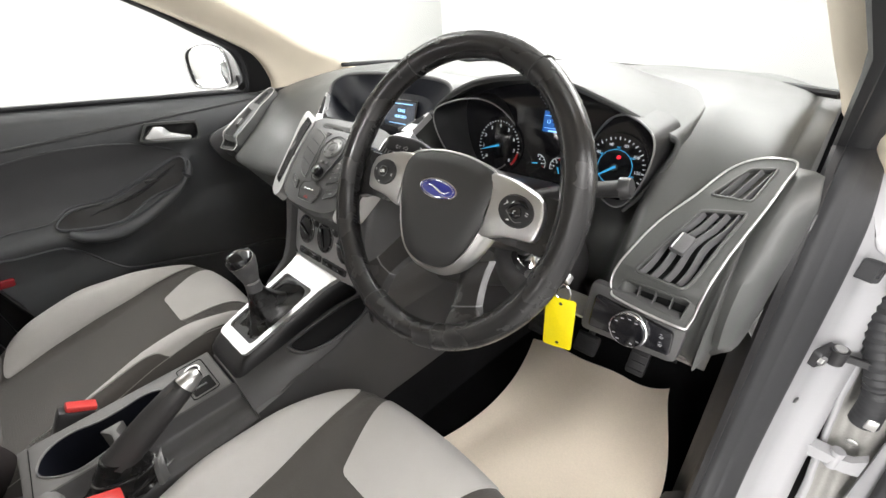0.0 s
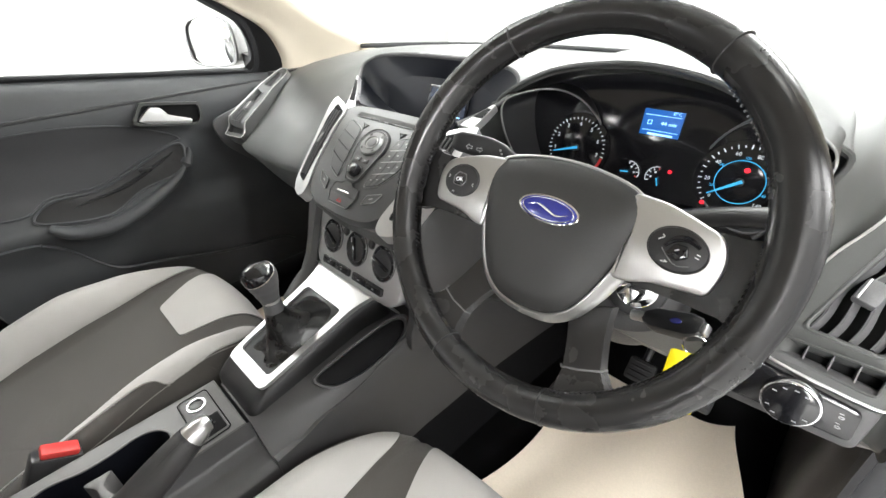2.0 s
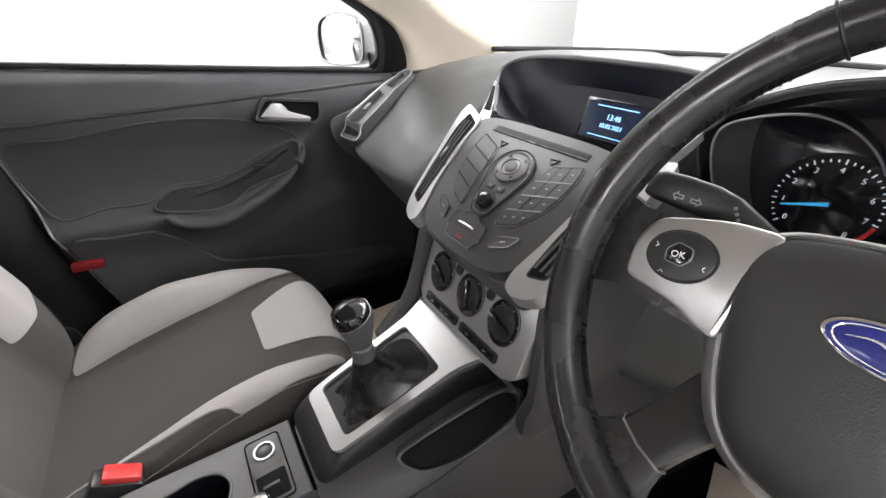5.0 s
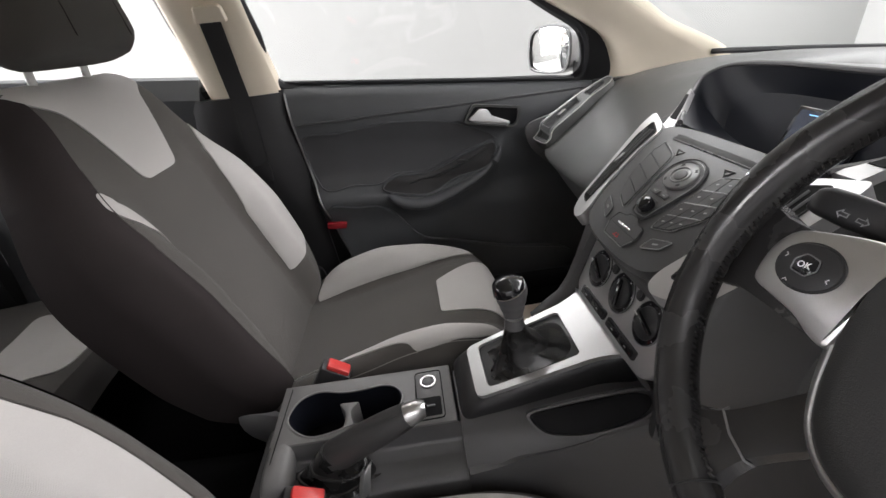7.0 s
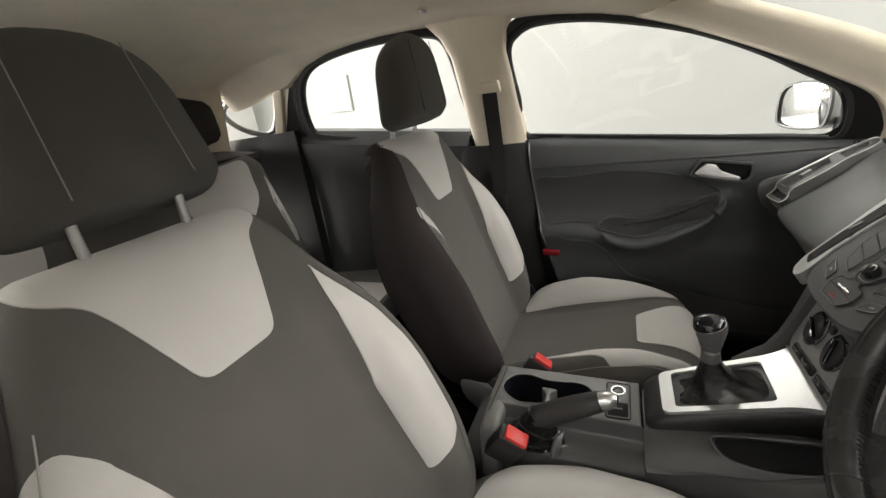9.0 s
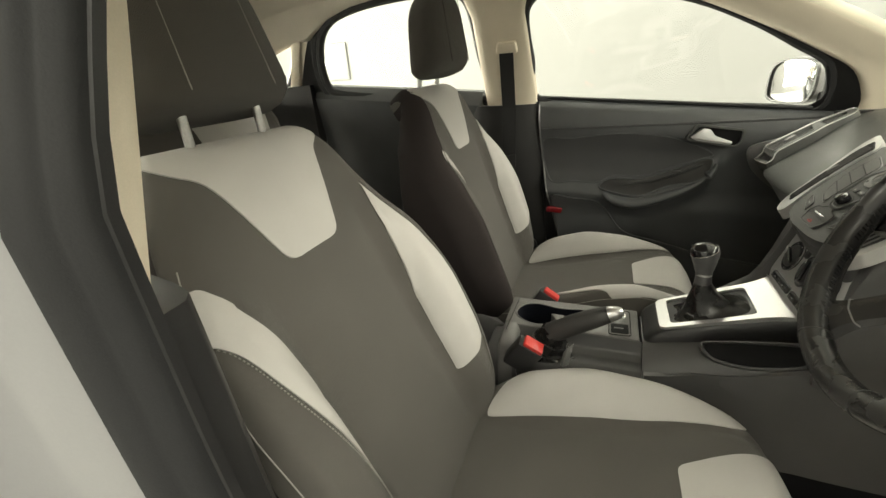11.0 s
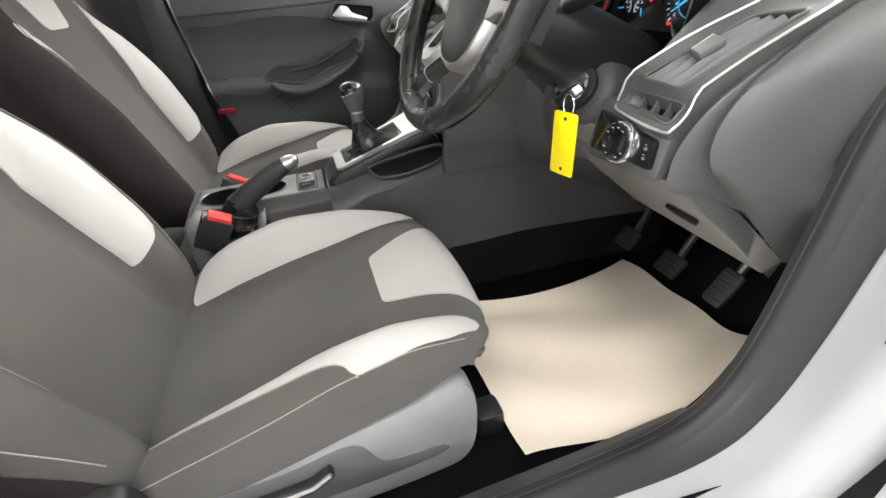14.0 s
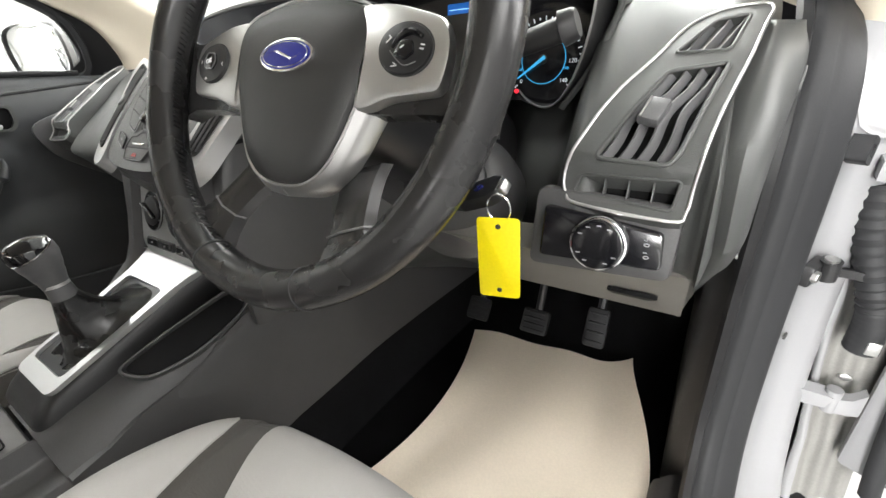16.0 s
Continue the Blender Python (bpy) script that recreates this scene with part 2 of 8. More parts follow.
# ---- materials ----
def mat(name, colour, rough=0.5, metal=0.0, grain=0.0, grain_size=400.0, blotch=0.12, blotch_size=9.0, spec=0.5, coat=0.0, weave=0.0, weave_size=900.0, emit=0.0, wear=0.0):
    """A surface with colour and gloss that vary at two scales and a fine relief."""
    m = bpy.data.materials.new(name)
    m.use_nodes = True
    nt = m.node_tree
    n, link = nt.nodes, nt.links.new
    b = n["Principled BSDF"]
    b.inputs["Metallic"].default_value = metal
    b.inputs["Specular IOR Level"].default_value = spec
    b.inputs["Coat Weight"].default_value = coat
    b.inputs["Coat Roughness"].default_value = 0.08
    tc = n.new("ShaderNodeTexCoord")
    big = n.new("ShaderNodeTexNoise")
    big.inputs["Scale"].default_value, big.inputs["Detail"].default_value = blotch_size, 5
    link(tc.outputs["Object"], big.inputs["Vector"])
    fine = n.new("ShaderNodeTexNoise")
    fine.inputs["Scale"].default_value, fine.inputs["Detail"].default_value = grain_size, 3
    link(tc.outputs["Object"], fine.inputs["Vector"])
    ramp = n.new("ShaderNodeMapRange")
    ramp.inputs["From Min"].default_value, ramp.inputs["From Max"].default_value = 0.3, 0.7
    ramp.inputs["To Min"].default_value, ramp.inputs["To Max"].default_value = 1 - blotch, 1 + blotch
    link(big.outputs["Fac"], ramp.inputs["Value"])
    ramp2 = n.new("ShaderNodeMapRange")
    ramp2.inputs["From Min"].default_value, ramp2.inputs["From Max"].default_value = 0.3, 0.7
    ramp2.inputs["To Min"].default_value, ramp2.inputs["To Max"].default_value = 1 - blotch * 0.8, 1 + blotch * 0.8
    link(fine.outputs["Fac"], ramp2.inputs["Value"])
    mul = n.new("ShaderNodeMath")
    mul.operation = "MULTIPLY"
    link(ramp.outputs[0], mul.inputs[0])
    link(ramp2.outputs[0], mul.inputs[1])
    mix = n.new("ShaderNodeMix")
    mix.data_type, mix.blend_type = "RGBA", "MULTIPLY"
    mix.inputs["Factor"].default_value = 1.0
    mix.inputs["A"].default_value = (*colour, 1)
    link(mul.outputs[0], mix.inputs["B"])
    link(mix.outputs["Result"], b.inputs["Base Color"])
    rr = n.new("ShaderNodeMapRange")
    rr.inputs["From Min"].default_value, rr.inputs["From Max"].default_value = 0.3, 0.7
    rr.inputs["To Min"].default_value, rr.inputs["To Max"].default_value = max(0.02, rough - 0.06 - wear), min(1.0, rough + 0.06)
    link(big.outputs["Fac"], rr.inputs["Value"])
    link(rr.outputs[0], b.inputs["Roughness"])
    last = None
    if grain:
        bump = n.new("ShaderNodeBump")
        bump.inputs["Strength"].default_value, bump.inputs["Distance"].default_value = grain, 0.0006
        link(fine.outputs["Fac"], bump.inputs["Height"])
        last = bump
    if weave:
        waves = []
        for direction in ("X", "Y", "Z"):
            w = n.new("ShaderNodeTexWave")
            w.bands_direction = direction
            w.inputs["Scale"].default_value, w.inputs["Distortion"].default_value = weave_size / 6.28, 0.6
            link(tc.outputs["Object"], w.inputs["Vector"])
            waves.append(w)
        s1 = n.new("ShaderNodeMath")
        s1.operation = "ADD"
        link(waves[0].outputs["Fac"], s1.inputs[0])
        link(waves[1].outputs["Fac"], s1.inputs[1])
        s2 = n.new("ShaderNodeMath")
        s2.operation = "ADD"
        link(s1.outputs[0], s2.inputs[0])
        link(waves[2].outputs["Fac"], s2.inputs[1])
        bump = n.new("ShaderNodeBump")
        bump.inputs["Strength"].default_value, bump.inputs["Distance"].default_value = weave, 0.0006
        link(s2.outputs[0], bump.inputs["Height"])
        if last:
            link(last.outputs[0], bump.inputs["Normal"])
        last = bump
        b.inputs["Sheen Weight"].default_value = 0.15
    if last:
        link(last.outputs[0], b.inputs["Normal"])
    if emit:
        b.inputs["Emission Color"].default_value = (*colour, 1)
        b.inputs["Emission Strength"].default_value = emit
    return m


DASH = mat("dash_plastic", (0.058, 0.060, 0.058), 0.42, grain=0.5, grain_size=900)
DASH_LOW = mat("lower_dash_plastic", (0.064, 0.063, 0.064), 0.45, grain=0.5, grain_size=900)
KNEE = mat("grey_knee_plastic", (0.165, 0.157, 0.145), 0.55, grain=0.4, grain_size=900)
BLACK = mat("black_plastic", (0.018, 0.018, 0.019), 0.36, grain=0.2, grain_size=900)
GLOSS = mat("gloss_black_plastic", (0.008, 0.008, 0.010), 0.12, coat=0.4, blotch=0.05)
CHARCOAL = mat("charcoal_plastic", (0.104, 0.104, 0.106), 0.42, grain=0.2, grain_size=900)
SILVER = mat("satin_silver_plastic", (0.52, 0.52, 0.52), 0.32, metal=0.65, grain=0.15, grain_size=1500, blotch=0.04)
CHROME = mat("chrome", (0.85, 0.85, 0.86), 0.08, metal=1.0, blotch=0.02)
LEATHER = mat("black_leather", (0.011, 0.0108, 0.0108), 0.27, grain=0.15, grain_size=900, blotch=0.02, blotch_size=25)
RIM_LEATHER = mat("worn_rim_leather", (0.021, 0.0205, 0.0205), 0.27, grain=0.15, grain_size=900, blotch=0.03, blotch_size=25, wear=0.05)
BRUSHED = mat("brushed_silver", (0.58, 0.576, 0.57), 0.34, metal=0.95, grain=0.03, grain_size=1500, blotch=0.03, blotch_size=3)
PAD = mat("airbag_cover_plastic", (0.025, 0.025, 0.0245), 0.42, grain=0.4, grain_size=1100)
# Near-black colour that stands for the shade in slots, vents and gaps.
SHADE_BLACK = mat("painted_shade_black", (0.0035, 0.0035, 0.004), 0.7, spec=0.2)
RECESS = mat("black_recess_plastic", (0.006, 0.007, 0.011), 0.38, spec=0.3)
DIM_INK = mat("dim_grey_marking", (0.30, 0.30, 0.30), 0.6)
STITCH = mat("pale_thread", (0.30, 0.29, 0.27), 0.8)
DARK_CLOTH = mat("charcoal_cloth", (0.095, 0.089, 0.082), 0.9, grain=0.5, grain_size=1200, weave=0.5, weave_size=2400, blotch=0.1, spec=0.2)
LIGHT_CLOTH = mat("pale_grey_cloth", (0.525, 0.511, 0.492), 0.9, grain=0.4, grain_size=1200, weave=0.45, weave_size=2400, blotch=0.05, spec=0.2)
BACK_CLOTH = mat("dark_back_cloth", (0.029, 0.024, 0.024), 0.9, grain=0.6, grain_size=1200, spec=0.2)
BEIGE = mat("beige_trim", (0.756, 0.677, 0.549), 0.7, grain=0.3, grain_size=700, blotch=0.04)
HEADLINER = mat("beige_headliner", (0.732, 0.671, 0.573), 0.95, grain=0.6, grain_size=900, blotch=0.05, spec=0.1)
CARPET = mat("black_carpet", (0.010, 0.010, 0.011), 0.95, grain=1.0, grain_size=700, blotch=0.3, spec=0.1)
PAPER = mat("cream_paper", (0.86, 0.76, 0.63), 0.6, grain=0.15, grain_size=250, blotch=0.04, blotch_size=5)
RUBBER = mat("black_rubber", (0.018, 0.0185, 0.020), 0.6, grain=0.3, grain_size=700, spec=0.35)
# White toned down to grey; the frame's weaker light is in the colour.
PAINT = mat("toned_down_white_paint", (0.255, 0.255, 0.262), 0.35, coat=0.3, blotch=0.02)
REFLECTOR_RED = mat("red_reflector_plastic", (0.22, 0.008, 0.014), 0.25, coat=0.3)
RED = mat("red_button_plastic", (0.62, 0.045, 0.04), 0.4)
YELLOW = mat("yellow_tag_plastic", (0.90, 0.74, 0.0), 0.4, blotch=0.04)
BLUE = mat("blue_enamel", (0.025, 0.03, 0.20), 0.2, coat=0.5)
DOOR = mat("door_plastic", (0.062, 0.065, 0.069), 0.42, grain=0.5, grain_size=900)
DOOR_PAD = mat("door_soft_pad", (0.046, 0.047, 0.050), 0.6, grain=0.7, grain_size=600)
# SIDE_WALL and FRONT_WALL are WALL darkened to offset too much lamp light.
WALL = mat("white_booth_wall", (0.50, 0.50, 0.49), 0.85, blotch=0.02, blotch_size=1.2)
SIDE_WALL = mat("darkened_side_wall", (0.225, 0.225, 0.221), 0.85, blotch=0.03, blotch_size=1.2)
FRONT_WALL = mat("darkened_front_wall", (0.36, 0.36, 0.353), 0.85, blotch=0.02, blotch_size=1.2)
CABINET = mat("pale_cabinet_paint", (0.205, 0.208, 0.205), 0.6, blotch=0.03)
# Unseen east wall, kept dark to cut the light it throws back.
DARK_WALL = mat("darkened_unseen_wall", (0.20, 0.20, 0.20), 0.7, blotch=0.06, blotch_size=1.0)
FLOOR_GREY = mat("grey_booth_floor", (0.32, 0.32, 0.31), 0.6, grain=0.3, grain_size=80)
STEEL = mat("zinc_steel", (0.55, 0.55, 0.54), 0.35, metal=1.0)
LABEL = mat("pale_label_foil", (0.41, 0.41, 0.40), 0.5)
INK = mat("black_ink", (0.03, 0.03, 0.03), 0.6)
WHITE_INK = mat("white_marking", (0.75, 0.75, 0.75), 0.6)
DIAL_LIT = mat("lit_dial_white", (0.72, 0.76, 0.80), 0.5, emit=0.12)
NEEDLE = mat("lit_needle_blue", (0.04, 0.36, 0.66), 0.5, emit=0.35)
TELLTALE = mat("lit_telltale_red", (0.85, 0.015, 0.03), 0.5, emit=0.8)
DIM_RED = mat("dim_red_mark", (0.45, 0.02, 0.02), 0.5, emit=0.1)
SCREEN_BLUE = mat("lit_screen_blue", (0.01, 0.09, 0.33), 0.4, emit=0.45)
SCREEN_TEXT = mat("lit_screen_text", (0.30, 0.62, 1.0), 0.4, emit=0.9)
GRIP = mat("dull_grip_leather", (0.034, 0.033, 0.033), 0.5, grain=0.4, grain_size=900, blotch=0.05)
FASCIA = mat("satin_fascia_plastic", (0.050, 0.050, 0.051), 0.34, grain=0.2, grain_size=1200, blotch=0.05)
# Grey of the inner wing, a tone darker than PAINT.
WING_GREY = mat("inner_wing_grey", (0.20, 0.195, 0.185), 0.5, grain=0.2, grain_size=300, blotch=0.1)
# Lighter than DASH_LOW: the deck's sheen is put into its colour.
CONSOLE_SHEEN = mat("sheen_toned_console_plastic", (0.125, 0.123, 0.120), 0.42, grain=0.5, grain_size=900)
PEWTER = mat("pewter_plastic", (0.22, 0.22, 0.22), 0.32, metal=0.5, blotch=0.05)
SHIELD = mat("grey_shield_plastic", (0.244, 0.244, 0.250), 0.5, grain=0.4, grain_size=900)


def glass(name, tint, gloss=0.05):
    m = bpy.data.materials.new(name)
    m.use_nodes = True
    nt = m.node_tree
    nt.nodes.remove(nt.nodes["Principled BSDF"])
    a, b, x = nt.nodes.new("ShaderNodeBsdfTransparent"), nt.nodes.new("ShaderNodeBsdfGlossy"), nt.nodes.new("ShaderNodeMixShader")
    a.inputs[0].default_value = (*tint, 1)
    b.inputs["Roughness"].default_value = 0.02
    x.inputs[0].default_value = gloss
    nt.links.new(a.outputs[0], x.inputs[1])
    nt.links.new(b.outputs[0], x.inputs[2])
    nt.links.new(x.outputs[0], nt.nodes["Material Output"].inputs[0])
    return m


GLASS = glass("window_glass", (0.97, 0.985, 0.975), 0.04)
MIRROR = mat("mirror_glass", (0.9, 0.9, 0.9), 0.03, metal=1.0, blotch=0.0)


# ---- the booth ----
def booth():
    x0, x1, y0, y1, h, w = -3.6, 3.4, -4.6, 4.2, 3.0, 0.1
    part("booth_floor", box(((x0 + x1) / 2, (y0 + y1) / 2, -0.05), (x1 - x0 + 0.4, y1 - y0 + 0.4, 0.1), 0), FLOOR_GREY, flat=True)
    part("ceiling", box(((x0 + x1) / 2, (y0 + y1) / 2, h + 0.05), (x1 - x0 + 0.4, y1 - y0 + 0.4, 0.1), 0), WALL, flat=True)
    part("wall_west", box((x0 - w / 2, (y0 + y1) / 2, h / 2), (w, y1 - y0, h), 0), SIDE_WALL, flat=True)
    part("wall_east", box((x1 + w / 2, (y0 + y1) / 2, h / 2), (w, y1 - y0, h), 0), DARK_WALL, flat=True)
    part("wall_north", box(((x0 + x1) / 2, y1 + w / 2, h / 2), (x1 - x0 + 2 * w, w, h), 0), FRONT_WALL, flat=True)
    part("wall_south", box(((x0 + x1) / 2, y0 - w / 2, h / 2), (x1 - x0 + 2 * w, w, h), 0), WALL, flat=True)
    for n, label, cat in (("booth_floor", "grey painted floor of the photo booth", "floor"), ("ceiling", "white booth ceiling", "ceiling"),
                          ("wall_west", "plain pale booth wall with faint marks", "wall"), ("wall_east", "plain unseen wall, darkened to throw back less light", "wall"),
                          ("wall_north", "plain white booth wall", "wall"), ("wall_south", "plain white booth wall", "wall")):
        tagged(bpy.data.objects[n], label, cat, kind="structure")


booth()


def wall_cabinet():
    cab = thing("wall_cabinet", (-3.59, -3.255, 1.10), "flat pale cabinet fixed to the booth wall", "cabinet")
    part("body", box((-3.589, -3.255, 1.29), (0.022, 0.32, 0.385), 0.008), CABINET, cab, "pale grey cabinet body")
    door = part("cabinet_door", box((-3.577, -3.255, 1.29), (0.005, 0.30, 0.365), 0.002), CABINET, cab)
    part("latch", box((-3.571, -3.385, 1.29), (0.010, 0.022, 0.060), 0.004), STEEL, door, "grey latch")
    for y, z in ((-3.208, 1.455), (-3.296, 1.136), (-3.144, 1.138)):
        part("bolt", box((-3.571, y, z), (0.008, 0.022, 0.022), 0.004), STEEL, door)


wall_cabinet()


# ---- the car's shell ----
def belt(y):
    """Height of the side windows' lower edge."""
    return 0.963 - 0.086 * y


def side_x(z):
    """Half width of the cabin's glass at a height."""
    return 0.765 - 0.30 * (z - 0.97) if z > 0.9 else 0.786


WIN_FRONT = crom([(-0.545, 1.008), (-0.2, 0.98), (0.12, 0.953), (0.235, 0.944), (0.262, 0.985), (0.235, 1.07), (0.14, 1.13), (0.03, 1.19), (-0.12, 1.252), (-0.32, 1.312), (-0.47, 1.332), (-0.545, 1.318), (-0.585, 1.265), (-0.57, 1.13)], 5, True)
WIN_REAR = crom([(-0.757, 1.022), (-1.05, 1.045), (-1.33, 1.07), (-1.405, 1.10), (-1.40, 1.2), (-1.345, 1.293), (-1.235, 1.338), (-1.005, 1.358), (-0.86, 1.357), (-0.79, 1.32), (-0.765, 1.17)], 5, True)


def hole_frame(loop, sign, grow, x_shift, r, name, material, parent):
    c = Vector((sum(p[0] for p in loop) / len(loop), sum(p[1] for p in loop) / len(loop)))
    pts = []
    for p in loop:
        d = (Vector(p[:2]) - c).normalized() * grow
        y, z = p[0] + d.x, p[1] + d.y
        pts.append((sign * (side_x(z) + x_shift), y, z))
    return part(name, tube(pts, r, 8, True), material, parent)


def pane(loop, sign, name, parent):
    bm = bmesh.new()
    vs = [bm.verts.new((sign * (side_x(p[1]) + 0.012), p[0], p[1])) for p in loop]
    bm.faces.new(vs)
    bmesh.ops.solidify(bm, geom=bm.faces[:], thickness=0.004)
    ob = part(name, bm, GLASS, parent, "clear side glass", flat=True)
    ob.visible_shadow = False
    return ob


def car_shell():
    # cabin floor with a raised tunnel, sills and toe boards
    floor = thing("cabin_floor", (0, 0, 0.25), "black carpeted cabin floor with a centre tunnel", "floor", kind="structure")
    prof = crom([(-0.76, 0.33), (-0.70, 0.335), (-0.665, 0.325), (-0.64, 0.298), (-0.4, 0.295), (-0.17, 0.295), (-0.11, 0.40), (0, 0.43), (0.11, 0.40), (0.17, 0.295), (0.4, 0.295), (0.64, 0.298), (0.665, 0.315), (0.70, 0.325), (0.76, 0.32)], 5)
    rings = []
    for y, lift, keep in ((-1.9, 0.16, 1), (-1.25, 0.12, 1), (-1.15, 0.02, 1), (-0.6, 0.0, 1), (0.0, 0.0, 1), (0.36, 0.0, 1), (0.50, 0.0, 1), (0.64, 0.10, 1), (0.76, 0.24, 1), (0.80, 0.45, 0.6), (0.81, 0.66, 0.0)):
        top = [(p[0], y, 0.295 + (p[1] - 0.295) * keep + lift) for p in prof]
        rings.append(top)
    bm = loft(rings, closed=False, caps=False)
    bmesh.ops.solidify(bm, geom=bm.faces[:], thickness=-0.02)
    part("carpet", bm, CARPET, floor)

    # roof lining and outer roof
    roof = thing("roof_lining", (0, -0.9, 1.36), "beige fabric roof lining", "headliner", kind="structure")
    def lining(u, v):
        w = lerp([(-2.1, 0.52), (-1.3, 0.585), (-0.6, 0.60), (-0.1, 0.57), (0.12, 0.55)], v)
        edge = lerp([(-2.1, 1.25), (-1.3, 1.375), (-0.85, 1.385), (-0.45, 1.375), (-0.1, 1.345), (0.12, 1.30)], v)
        return (u * w, v, edge + 0.05 * (1 - abs(u) ** 2.4))
    part("lining", shell(lining, span(-1, 1, 25), span(-2.1, -0.02, 22), (0, 0, 0.03)), HEADLINER, roof)
    for x, y in ((-0.50, -0.78), (0.50, -0.78)):
        hook = thing("coat_hook", (x, y, 1.40), "small beige coat hook on the roof lining", "hook")
        part("hook_base", slab(ellipse(0.028, 0.016, 20), 0.014, pose(x, y, 1.412, 180, 0, 0), 0.004), BEIGE, hook)
        part("hook_cap", slab(ellipse(0.012, 0.010, 16), 0.010, pose(x, y, 1.399, 180, 0, 0), 0.003), SILVER, hook)
    outer = thing("car_roof", (0, -0.9, 1.44), "white painted steel car roof", "car roof", kind="structure")
    def skin(u, v):
        w = lerp([(-2.3, 0.60), (-1.3, 0.66), (-0.6, 0.675), (0.14, 0.62)], v)
        edge = lerp([(-2.3, 1.26), (-1.3, 1.41), (-0.8, 1.425), (-0.3, 1.405), (0.14, 1.34)], v)
        return (u * w, v, edge + 0.06 * (1 - abs(u) ** 2.2))
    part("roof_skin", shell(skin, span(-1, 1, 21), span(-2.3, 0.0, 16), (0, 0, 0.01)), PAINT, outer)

    # windscreen, rear screen
    screen = thing("windscreen", (0, 0.4, 1.1), "clear raked windscreen with a black printed border", "windscreen", kind="structure")
    def wind(u, v):
        bow = 1 - u * u
        lo = Vector((u * 0.67, 0.585 + 0.17 * bow, 0.985 + 0.012 * bow))
        hi = Vector((u * 0.575, -0.12 + 0.09 * bow, 1.345 + 0.04 * bow))
        return lo.lerp(hi, v)
    ob = part("glass", shell(wind, span(-1, 1, 21), span(-0.05, 1.05, 8), (0, 0.004, 0.004)), GLASS, screen)
    ob.visible_shadow = False
    part("lower_border", tube([wind(u, 0.0) for u in span(-1, 1, 21)], 0.007, 8), RUBBER, screen, "black rubber screen seal")
    rear = thing("rear_screen", (0, -2.1, 1.15), "clear raked rear window", "rear window", kind="structure")
    def back(u, v):
        bow = 1 - u * u
        return Vector((u * 0.62, -2.02 - 0.18 * bow, 1.10)).lerp(Vector((u * 0.52, -1.82 - 0.08 * bow, 1.34)), v)
    ob = part("glass", shell(back, span(-1, 1, 13), span(0, 1, 5), (0, -0.004, 0.003)), GLASS, rear)
    ob.visible_shadow = False
    part("tailgate_trim", shell(lambda u, v: back(u, 0) + Vector((0, -0.12 * v, -0.6 * v)), span(-1, 1, 13), span(0, 1, 4), (0, -0.03, 0)), BLACK, rear)
    part("shelf", shell(lambda u, v: (u * 0.62, -1.62 - 0.42 * v, 1.05 + 0.03 * v), span(-1, 1, 9), span(0, 1, 5), (0, 0, -0.02)), BACK_CLOTH, rear, "black parcel shelf")


car_shell()


